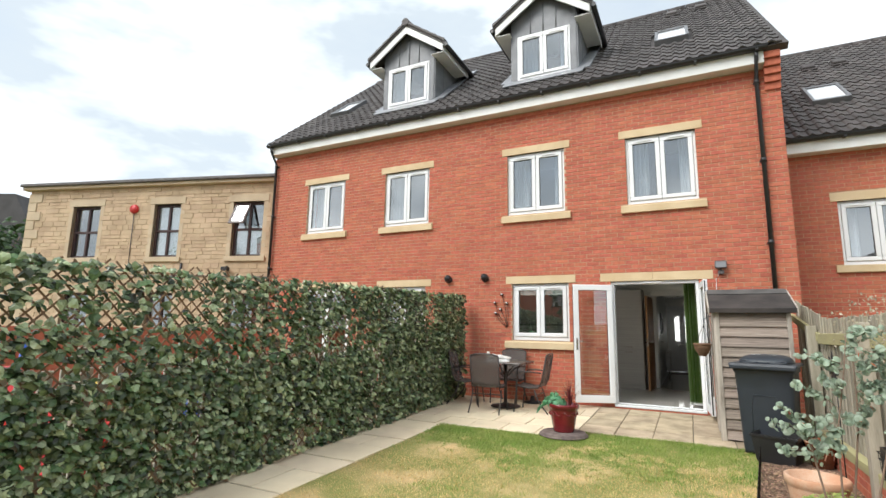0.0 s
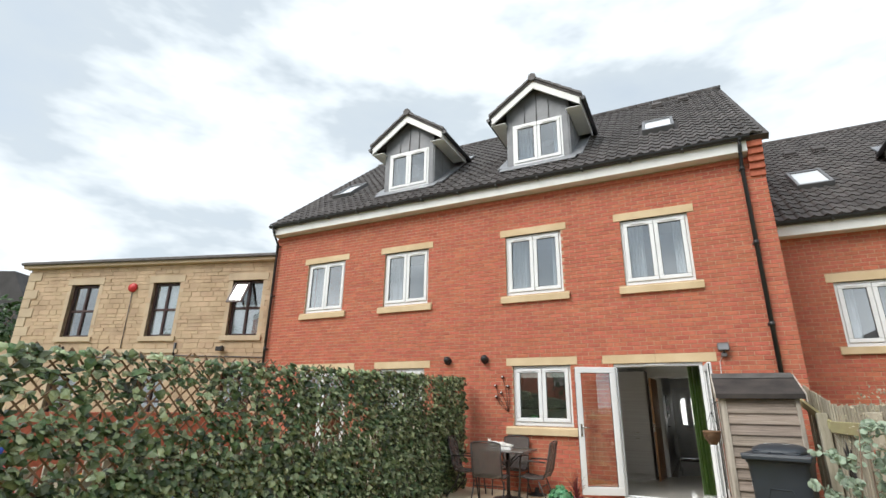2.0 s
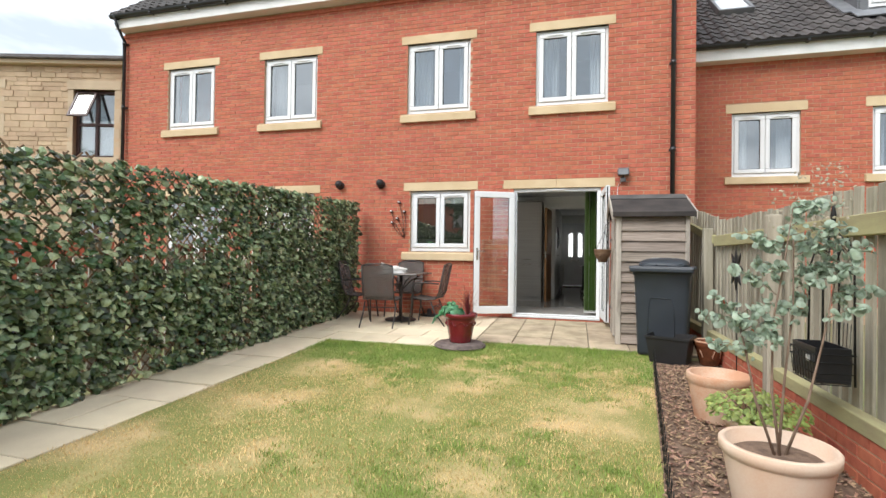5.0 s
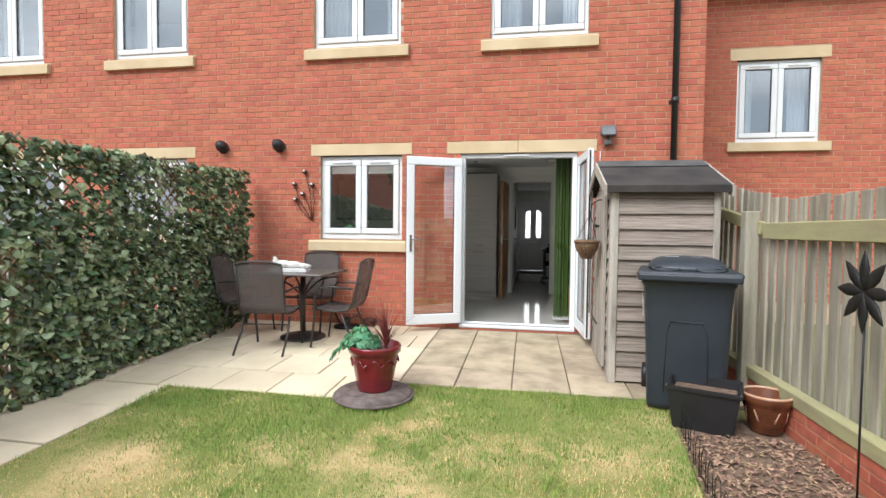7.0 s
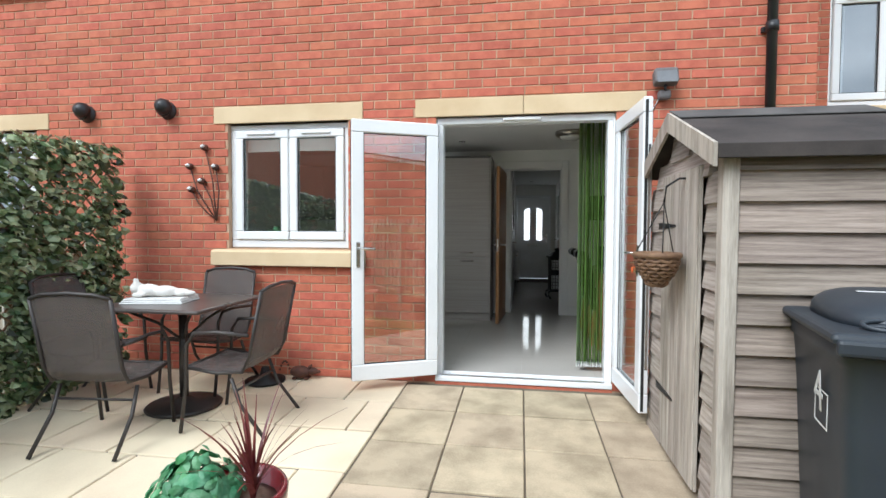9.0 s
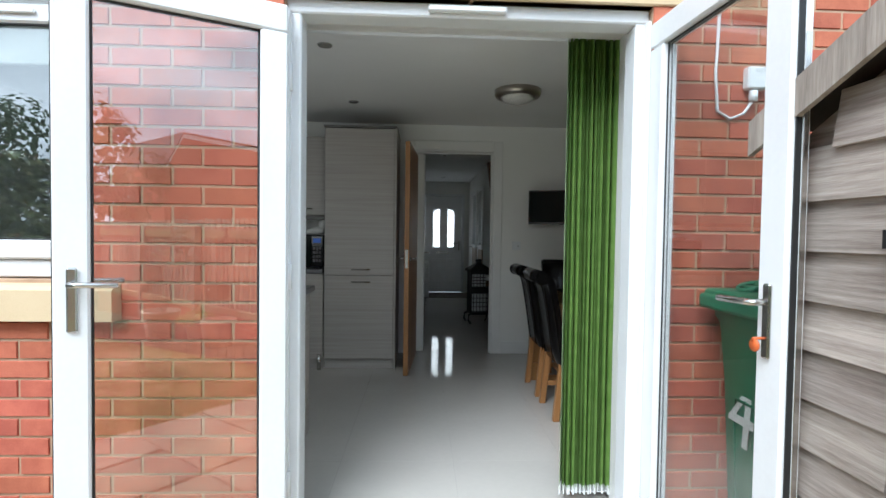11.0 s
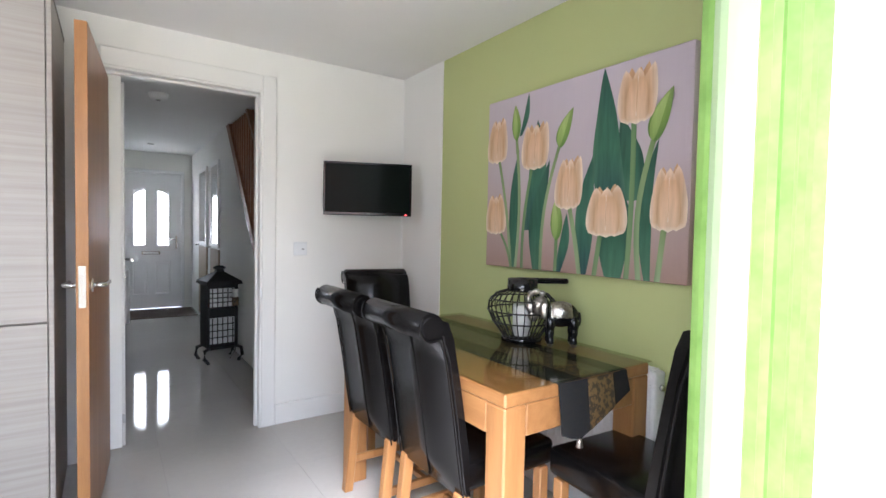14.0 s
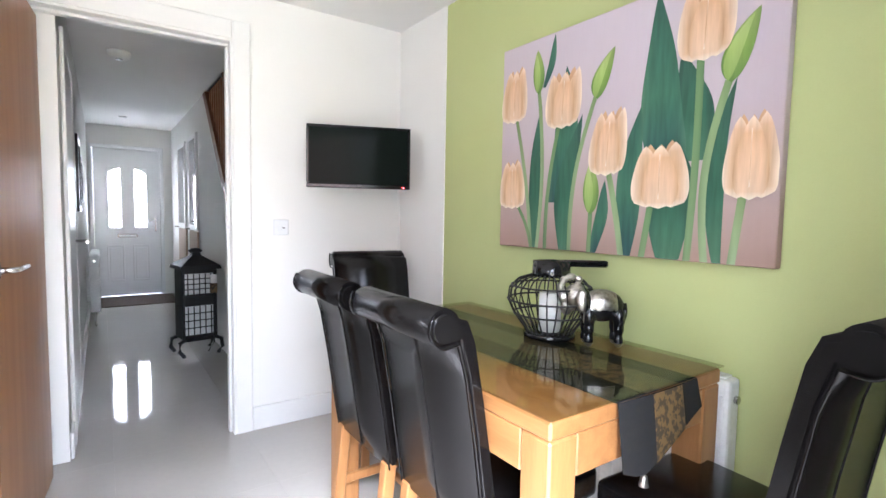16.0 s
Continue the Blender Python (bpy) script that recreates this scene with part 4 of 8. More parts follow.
roof_next = roof_body("roof_next", 1.75, 11.0, 10.12, 4.72, 0.81, 15.1, 20.0, "dark brown pantile roof of the lower house next door")
NFR = roof_frame(0, 10.12, 4.72, 0.81)
tiled(roof_next, 1.76, 11.0, 10.12, 4.72, 0.81, 22, [(2.5, 3.2, 1.6, 2.85), (4.55, 6.1, 0.6, 3.0)])
skylight(2.86, 1.7, 2.75, NFR)
for x in (3.02, 3.62):
    part_of = thing("roof_vent", "small dark tile vent standing proud of the roof", "roof vent", group="roof vents")
    part("hood", put(bbox(x - 0.13, x + 0.13, 4.55, 4.87, 0.03, 0.12, 0.03, 2), NFR), M_TILE, part_of)
    part("lip", put(bbox(x - 0.15, x + 0.15, 4.47, 4.55, 0.03, 0.07, 0.01), NFR), M_TILE, part_of)
eaves(1.66, 11.0, NY, 10.10, 4.735, "eaves_next")
dormer(5.35, 10.85, 5.42, 6.48, lambda y: 4.72 + 0.81 * (y - 10.12), 3)
structure("wall_next_gable", bbox(10.8, 11.0, NY + 0.22, 19.8, -1.5, 4.7, 0.001), M_BRICKS, "red brick gable wall", "wall")


# the sandstone building beyond
def sandstone():
    a, b = Vector((-19.3, 7.75, 0)), Vector((-10.9, 10.2, 0))
    ang = math.atan2(b.y - a.y, b.x - a.x)
    base = Matrix.Translation(a) @ Matrix.Rotation(ang, 4, "Z")
    L, top = (b - a).length + 1.0, 5.50
    WIN = [(1.75, 2.78, 3.25, 4.92), (4.75, 5.68, 3.25, 4.92), (7.48, 8.48, 3.25, 4.92), (7.5, 8.5, 0.6, 2.15), (4.8, 5.7, 0.6, 2.15), (1.75, 2.75, 0.6, 2.15)]
    s = thing("sandstone_building", "old honey sandstone building with quoins and a slate roof", "building", base, kind="structure")
    part("wall", holed(0, L, -1.0, top, 0, 0.4, WIN), M_STONEMORTAR, s)
    part("wall_side", bbox(0, 0.4, 0.4, 8, -1.0, top, 0.002), M_STONEMORTAR, s)
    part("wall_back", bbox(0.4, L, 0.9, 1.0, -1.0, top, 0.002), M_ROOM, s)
    rects, rnd, z, k = [], random.Random(6), -1.0, 0
    while z < top - 0.05:
        c = rnd.choice((0.11, 0.13, 0.16))
        zt = min(z + c, top)
        spans = [(0.32, L)]
        for h in WIN:
            if h[2] - 0.24 < (z + zt) / 2 < h[3] + 0.24:
                spans = [q for p0, p1 in spans for q in ((p0, min(p1, h[0] - 0.02)), (max(p0, h[1] + 0.02), p1)) if q[1] - q[0] > 0.03]
        for p0, p1 in spans:
            x = p0
            while x < p1 - 0.03:
                w = rnd.uniform(0.2, 0.52)
                rects.append((x, min(x + w - 0.012, p1), z, zt - 0.012))
                x += w
        z += c
    V, F = brick_mesh(rects, 0.0, proud=0.012, jitter=0.008)
    tagged(flat("stonework", V, F, M_STONE, s), kind="stuff")
    z, k = -0.9, 0
    while z < top - 0.25:
        part("quoin", bbox(-0.02, 0.30 if k % 2 else 0.5, -0.035, 0.2, z, z + 0.29, 0.01), M_STONETRIM, s)
        z += 0.30
        k += 1
    part("cornice", bbox(-0.18, L, -0.16, 0.1, top, top + 0.10, 0.01), M_STONETRIM, s, "projecting stone cornice")
    part("stone_gutter", bbox(-0.22, L, -0.24, 0.0, top + 0.10, top + 0.2, 0.02), M_LEADTILE, s, "dark gutter")
    for i, h in enumerate(WIN):
        part("window_head", bbox(h[0] - 0.16, h[1] + 0.16, -0.03, 0.1, h[3], h[3] + 0.22, 0.006), M_STONETRIM, s)
        part("window_sill", bbox(h[0] - 0.16, h[1] + 0.16, -0.07, 0.1, h[2] - 0.15, h[2], 0.006), M_STONETRIM, s)
        part("jamb", bbox(h[0] - 0.14, h[0], -0.015, 0.1, h[2], h[3], 0.006), M_STONETRIM, s)
        part("jamb", bbox(h[1], h[1] + 0.14, -0.015, 0.1, h[2], h[3], 0.006), M_STONETRIM, s)
        f, m, t = 0.07, (h[0] + h[1]) / 2, h[2] + 0.50 * (h[3] - h[2])
        bm = join(ring(h[0], h[1], 0.1, 0.2, h[2], h[3], f), bbox(m - f / 2, m + f / 2, 0.104, 0.196, h[2] + f, h[3] - f, 0.004), bbox(h[0] + f, h[1] - f, 0.108, 0.192, t - f / 2, t + f / 2, 0.004))
        w = part("window", bm, M_BROWNFRAME, s, "dark brown four-light window")
        part("pane", bbox(h[0], h[1], 0.15, 0.16, h[2], h[3], 0.001), M_GLASS_FAR, w)
        if i in (1, 2):
            part("blind", bbox(h[0] + f, h[1] - f, 0.165, 0.172, h[2] + 0.02, h[3] - (0.08 if i == 1 else 0.72), 0.001), M_WHITE, w, "white blind")
        if i == 2:
            leaf_m = Matrix.Translation((h[0] + 0.05, 0.08, h[3] - 0.05)) @ Matrix.Rotation(radians(-28), 4, "X")
            part("open_light", put(ring(0, 0.5, -0.04, 0, -0.78, 0, 0.06), leaf_m), M_BROWNFRAME, w, "top-hung light standing open")
            part("open_pane", put(bbox(0.06, 0.44, -0.025, -0.02, -0.70, -0.07, 0.001), leaf_m), M_GLASS_FAR, w)
    part("string_course", bbox(3.4, 6.0, -0.05, 0.05, 2.75, 2.87, 0.006), M_STONETRIM, s)
    part("alarm_box", put(lathe([(0.0, 0), (0.14, 0), (0.15, 0.03), (0.13, 0.08), (0.0, 0.10)], 18), Matrix.Translation((4.05, -0.01, 4.78)) @ Matrix.Rotation(radians(90), 4, "X")), M_RED, s, "round red alarm sounder")
    part("cable", tube([(4.05, -0.03, 4.66), (4.05, -0.03, 2.9)], 0.012, 6), M_LEADTILE, s)
    part("cable", tube([(5.9, -0.03, 3.05), (5.9, -0.03, 2.5)], 0.035, 6), M_BLACK, s)
    part("pipe_run", tube([(3.0, -0.03, 2.62), (6.0, -0.03, 2.68), (L, -0.03, 2.6)], 0.018, 6), M_LEADTILE, s)
    for x in (2.0, 7.45):
        part("flood_lamp", put(join(bbox(-0.1, 0.1, -0.2, -0.06, -0.06, 0.06, 0.01), bbox(-0.02, 0.02, -0.06, 0.0, -0.02, 0.1, 0.004)), Matrix.Translation((x, 0, 2.86))), M_BLACK, s)
    V = [(-0.22, -0.22, top + 0.2), (L, -0.22, top + 0.2), (L, 4.0, top + 1.55), (4.6, 4.0, top + 1.55), (-0.22, 8.2, top + 0.2)]
    F = [(0, 1, 2, 3), (0, 3, 4)]
    part("roof_end", prism([(0.4, top), (L, top), (L, top + 0.1), (0.4, top + 0.1)], 0.4, 8.0), M_SLATE, s)
    r = flat("hipped_roof", V, F, M_SLATE, s, "grey slate hipped roof")
    r.modifiers.new("thickness", "SOLIDIFY").thickness = 0.08


sandstone()


# ---- the patio doors ----
door_frame = thing("patio_door_frame", "white plastic frame of the open patio doors", "door frame", kind="structure")
part("frame", join(bbox(-1.155, -1.10, 8.93, 9.03, 0.0, 2.05, 0.006), bbox(0.19, 0.245, 8.93, 9.03, 0.0, 2.05, 0.006), bbox(-1.155, 0.245, 8.93, 9.03, 2.05, 2.105, 0.006)), M_UPVC, door_frame)
part("threshold", join(bbox(-1.155, 0.245, 8.88, 9.03, -0.045, -0.002, 0.006), bbox(-1.10, 0.19, 8.965, 8.985, -0.002, 0.018, 0.004)), M_UPVC, door_frame)
part("drip_strip", bbox(-1.10, 0.19, 8.895, 8.93, -0.002, 0.004, 0.001), M_CHROME, door_frame, "aluminium threshold strip")
part("hinge_trim", join(bbox(0.226, 0.2385, 8.8965, 8.9295, 0.0, 2.05, 0.002), bbox(-1.1485, -1.136, 8.8965, 8.9295, 0.0, 2.05, 0.002)), M_UPVC, door_frame)
part("head_vent", bbox(-0.62, -0.32, 8.905, 8.93, 2.065, 2.09, 0.005), M_UPVC, door_frame)
part("step_brick", bbox(-1.155, 0.245, 8.89, 9.2, -0.2, -0.05, 0.003), M_BRICKS, door_frame)


def handle(parent, x, y, z, sg, mirror=1):
    part("handle_plate", bbox(x - 0.014, x + 0.014, min(y, y + sg * 0.012), max(y, y + sg * 0.012), z - 0.10, z + 0.10, 0.005), M_CHROME, parent, "chrome handle plate")
    part("lever", tube([(x, y + sg * 0.008, z + 0.05), (x, y + sg * 0.05, z + 0.05), (x + mirror * 0.02, y + sg * 0.055, z + 0.05), (x + mirror * 0.125, y + sg * 0.055, z + 0.047)], 0.009, 8), M_CHROME, parent, "chrome lever")


def patio_leaf(m, label, handed):
    """Local: hinge at x 0, width along x, outer face at -y when shut."""
    d = thing("patio_door", label, "door", m, group="patio doors", kind="structure")
    w, h, t = 0.69, 2.04, 0.06
    part("sash", ring(0, w, 0, t, 0.015, h, 0.095, bot=0.125, top=0.10, r=0.007), M_UPVC, d)
    p = part("pane", bbox(0.09, w - 0.09, 0.025, 0.033, 0.135, h - 0.095, 0.001), M_GLASS, d)
    p.visible_shadow = False
    part("gasket", ring(0.095, w - 0.095, 0.020, 0.0245, 0.14, h - 0.10, 0.006, r=0.001), M_GASKET, d)
    part("gasket", ring(0.095, w - 0.095, 0.0335, 0.038, 0.14, h - 0.10, 0.006, r=0.001), M_GASKET, d)
    part("trickle_vent", bbox(w / 2 - 0.13, w / 2 + 0.13, t, t + 0.012, h - 0.06, h - 0.04, 0.004), M_UPVC, d)
    handle(d, w - 0.05, t, 1.0, 1, -1)
    handle(d, w - 0.05, 0.0, 1.0, -1, -1)
    part("edge_seal", bbox(w, w + 0.004, 0.012, 0.03, 0.03, h - 0.02, 0.001), M_GASKET, d)
    part("lock_strip", bbox(w, w + 0.003, 0.034, 0.05, 0.3, h - 0.3, 0.001), M_CHROME, d)
    if handed < 0:
        part("key", join(tube([(w - 0.05, -0.012, 0.955), (w - 0.05, -0.045, 0.955)], 0.004, 6), put(lathe([(0.0, 0), (0.016, 0), (0.017, 0.003), (0.016, 0.006), (0.0, 0.006)], 16), Matrix.Translation((w - 0.05, -0.036, 0.937)) @ Matrix.Rotation(radians(90), 4, "X"))), M_KEYTAG, d, "key with an orange tag in the lock")
    for z in (0.25, 1.05, 1.80):
        part("hinge", tube([(-0.014, t + 0.004, z - 0.05), (-0.014, t + 0.004, z + 0.05)], 0.013, 8), M_UPVC, d)
    return d


left_dir = math.degrees(math.atan2(8.615 - 8.92, -1.80 + 1.15))
patio_leaf(Matrix.Translation((-1.15, 8.90, 0)) @ Matrix.Rotation(radians(left_dir), 4, "Z") @ Matrix.Scale(-1, 4, (0, 1, 0)) @ Matrix.Translation((0, -0.06, 0)), "white plastic glazed patio door, folded back against the wall", 1)
right_dir = math.degrees(math.atan2(8.225 - 8.915, 0.288 - 0.24))
patio_leaf(Matrix.Translation((0.24, 8.915, 0)) @ Matrix.Rotation(radians(right_dir), 4, "Z"), "white plastic glazed patio door standing open beside the shed", -1)

# ---- fittings on the wall ----
for x, z in ((-4.36, 2.23), (-3.55, 2.235)):
    v = thing("flue_vent", "round black plastic extractor flue on the brick wall", "vent", group="flue vents")
    part("collar", put(lathe([(0.035, 0), (0.075, 0), (0.078, 0.012), (0.06, 0.02), (0.06, 0.06), (0.065, 0.065), (0.05, 0.07), (0.03, 0.05)], 20), Matrix.Translation((x, 8.892, z)) @ Matrix.Rotation(radians(90), 4, "X")), M_BLACK, v)
    part("cowl", put(lathe([(0.066, 0), (0.072, 0.03), (0.05, 0.075), (0.0, 0.09)], 20), Matrix.Translation((x, 8.845, z + 0.012)) @ Matrix.Rotation(radians(70), 4, "X")), M_BLACK, v)

fl = thing("floodlight", "grey sensor floodlight above the patio doors", "light")
part("housing", put(bevelled(0.17, 0.09, 0.12, 0.02, 2), Matrix.Translation((0.575, 8.81, 2.27)) @ Matrix.Rotation(radians(-15), 4, "X")), M_LEADTILE, fl)
part("lens", put(bbox(-0.07, 0.07, -0.004, 0.0, 0.015, 0.105, 0.001), Matrix.Translation((0.575, 8.764, 2.262)) @ Matrix.Rotation(radians(-15), 4, "X")), M_LEAD, fl)
part("arm", tube([(0.575, 8.895, 2.22), (0.575, 8.83, 2.22), (0.575, 8.82, 2.28)], 0.014, 8), M_BLACK, fl)
part("sensor", bbox(0.53, 0.62, 8.82, 8.885, 2.17, 2.24, 0.02, 2), M_LEADTILE, fl)
jb = thing("junction_box", "white electrical box with a looping white cable", "junction box")
part("box", bbox(0.60, 0.68, 8.855, 8.894, 1.79, 1.875, 0.006), M_UPVC, jb)
part("gland", tube([(0.63, 8.87, 1.785), (0.63, 8.87, 1.745)], 0.016, 8), M_UPVC, jb)
part("cable", tube([(0.63, 8.87, 1.75), (0.60, 8.88, 1.70), (0.55, 8.885, 1.68), (0.50, 8.887, 1.71), (0.49, 8.888, 1.85), (0.50, 8.888, 2.10), (0.55, 8.888, 2.19)], 0.006, 6), M_UPVC, jb)

art = thing("wall_art", "rusty metal wall ornament of cotton flower stems", "wall art")
root = (-3.09, 8.875, 1.27)
for i, (x, z) in enumerate(((-3.19, 1.90), (-3.335, 1.74), (-3.09, 1.73), (-3.32, 1.54), (-3.22, 1.61))):
    mid = ((x * 0.6 + root[0] * 0.4) + 0.03 * (-1) ** i, 8.868, 1.27 + (z - 1.27) * 0.55)
    part("stem", tube([root, ((root[0] + mid[0]) / 2, 8.872, (1.27 + mid[2]) / 2 - 0.01), mid, (x, 8.87, z)], 0.006, 6), M_RUST, art)
    part("flower", put(lathe([(0.0, -0.03), (0.025, -0.02), (0.034, 0.0), (0.026, 0.022), (0.0, 0.03)], 8), Matrix.Translation((x, 8.862, z))), M_RUST, art)
    part("boll", put(lathe([(0.0, -0.016), (0.018, -0.008), (0.02, 0.004), (0.0, 0.018)], 8), Matrix.Translation((x, 8.836, z + 0.008))), M_WHITE, art, "white cotton boll")


# ---- ivy screen and neighbour's fence ----
HX = -3.99
screen = thing("ivy_screen", "expanding brown trellis screen covered in dark green artificial ivy", "screen")
HTOP = 1.93


def lattice():
    rnd = random.Random(11)
    bm = bmesh.new()
    y0, y1 = -2.2, 8.75
    step = 0.105
    for sg in (-1, 1):
        k = y0 - 2.4
        while k < y1 + 2.4:
            pts = []
            for zz in (0.02, HTOP + 0.02 + rnd.uniform(-0.03, 0.05)):
                pts.append((k + sg * (zz - 0.9) * 0.95, zz))
            (ya, za), (yb, zb) = pts
            # trim to the screen's ends
            def cut(y, z, yo, zo):
                for lim in (y0, y1):
                    if (y < y0 and lim == y0) or (y > y1 and lim == y1):
                        f = (lim - yo) / (y - yo) if abs(y - yo) > 1e-6 else 0
                        return lim, zo + (z - zo) * f
                return y, z
            if not (max(ya, yb) < y0 or min(ya, yb) > y1):
                a, b = cut(ya, za, yb, zb), cut(yb, zb, ya, za)
                if abs(a[0] - b[0]) > 0.03:
                    x = HX - 0.006 * sg
                    d = Vector((0, b[0] - a[0], b[1] - a[1])).normalized()
                    n = Vector((0, -d.z, d.y)) * 0.007
                    p, q = Vector((x, a[0], a[1] + g(a[0]))), Vector((x, b[0], b[1] + g(b[0])))
                    c = [bm.verts.new(w + e + f) for w in (p, q) for e in (n, -n) for f in (Vector((0.004, 0, 0)), Vector((-0.004, 0, 0)))]
                    for f in ((0, 1, 3, 2), (4, 6, 7, 5), (0, 4, 5, 1), (2, 3, 7, 6), (0, 2, 6, 4), (1, 5, 7, 3)):
                        bm.faces.new([c[i] for i in f])
            k += step
    return bm


tagged(part("trellis", lattice(), M_TRELLIS, screen, "crossed brown willow laths"), kind="stuff")


def ivy_place(rnd):
    while True:
        y, h = rnd.uniform(-2.2, 8.78), HTOP * rnd.random() ** 0.95
        dense = 0.80 + 0.9 * noise.noise((y * 1.3, h * 2.2, 4)) + 0.25 * noise.noise((y * 4.0, h * 4.0, 9))
        dense *= 1.15 if h < 1.05 else (0.55 if y < 5.2 else 0.85)
        dense *= 0.25 if h < 1.15 and y < 6.0 and math.sin(y * 15.5 + 0.6 * math.sin(h * 3)) > 0.86 else 1.0
        if rnd.random() < dense:
            return (HX + 0.012 + 0.085 * rnd.random() ** 1.6, y, g(y) + h + 0.02), (1.0, rnd.uniform(-1.3, 1.3), rnd.uniform(-0.2, 2.6))


V, F = leaf_cloud(13500, ivy_place, 0.076, IVY, seed=21, fold=0.22)
tagged(flat("ivy", V, F, M_IVY, screen, "dense dark green artificial ivy leaves"), kind="stuff")
# second scatter of leaves, coloured pale to paint highlights over the dark ivy
V, F = leaf_cloud(7600, ivy_place, 0.07, IVY, seed=22, fold=0.22)
tagged(flat("pale_ivy", V, F, M_IVYGLINT, screen, "artificial ivy leaves with glossy highlights put into their pale colour"), kind="stuff")

far_fence = thing("slatted_fence", "pale vertical slat fence behind the ivy screen", "fence")
me = bpy.data.meshes.new("slat")
bm = bbox(-0.01, 0.01, -0.045, 0.045, 0, 1.12, 0.004)
bm.to_mesh(me)
bm.free()
me.materials.append(M_PALESLAT)
y = -2.2
while y < 8.7:
    s = new("slat", me)
    s.parent = far_fence
    s.location = (HX - 0.10, y, g(y) + 0.03)
    y += 0.135
for z in (0.25, 0.95):
    part("rail", put(bbox(-0.02, 0.02, 0, 11.0, -0.035, 0.035, 0.004), Matrix.Translation((HX - 0.135, -2.25, g(-2.25) + z)) @ Matrix.Rotation(math.atan(0.031), 4, "X")), M_FENCE, far_fence)
for y in (-2.0, 0.0, 2.0, 4.0, 6.0, 8.0):
    part("post", bbox(HX - 0.24, HX - 0.16, y - 0.04, y + 0.04, g(y) - 0.02, g(y) + 1.3, 0.006), M_FENCE, far_fence)


def toy_car(x, y, m_body, m_roof):
    t = thing("toy_car", "bright plastic ride-on toy car on the neighbours' grass", "toy", Matrix.Translation((x, y, g(y) - 0.03)) @ Matrix.Rotation(0.6, 4, "Z"), group="garden toys")
    part("body", put(bevelled(0.75, 0.42, 0.28, 0.06, 2), Matrix.Translation((0, 0, 0.10))), m_body, t)
    for sx in (-0.3, 0.3):
        part("pillar", tube([(sx, -0.17, 0.36), (sx * 0.7, -0.15, 0.74)], 0.025, 8), m_roof, t)
        part("pillar", tube([(sx, 0.17, 0.36), (sx * 0.7, 0.15, 0.74)], 0.025, 8), m_roof, t)
    part("roof", put(bevelled(0.6, 0.42, 0.09, 0.04, 2), Matrix.Translation((0, 0, 0.72))), m_roof, t)
    for sx in (-0.26, 0.26):
        for sy in (-0.22, 0.22):
            part("wheel", put(tube([(sx, sy - 0.03, 0.1), (sx, sy + 0.03, 0.1)], 0.1, 14), Matrix.Identity(4)), M_BLACK, t)


structure("wall_neighbour", bbox(-9.4, -9.2, -6.0, 8.5, -0.6, 1.15, 0.004), M_BRICKS, "red brick garden wall beyond the neighbours' lawn", "wall")
toy_car(-5.9, 3.3, M_RED, M_YELLOW)
toy_car(-6.6, 4.6, M_BLUE, M_RED)
slide = thing("toy_slide", "red and blue plastic garden slide", "slide", Matrix.Translation((-7.0, 2.6, g(2.6) - 0.035)), group="garden toys")
part("chute", prism([(0, 1.0), (0.25, 1.0), (1.35, 0.12), (1.6, 0.1), (1.6, 0.02), (1.3, 0.04), (0.2, 0.9), (0, 0.9)], -0.2, 0.2), M_RED, slide)
for yy in (-0.22, 0.22):
    part("ladder_rail", tube([(-0.45, yy, 0.0), (0.05, yy, 1.25)], 0.03, 8), M_BLUE, slide)
    part("leg", tube([(0.9, yy, 0.0), (0.9, yy, 0.44)], 0.025, 8), M_BLUE, slide)
for k in range(4):
    part("rung", tube([(-0.36 + 0.1 * k, -0.22, 0.22 + 0.25 * k), (-0.36 + 0.1 * k, 0.22, 0.22 + 0.25 * k)], 0.02, 8), M_YELLOW, slide)


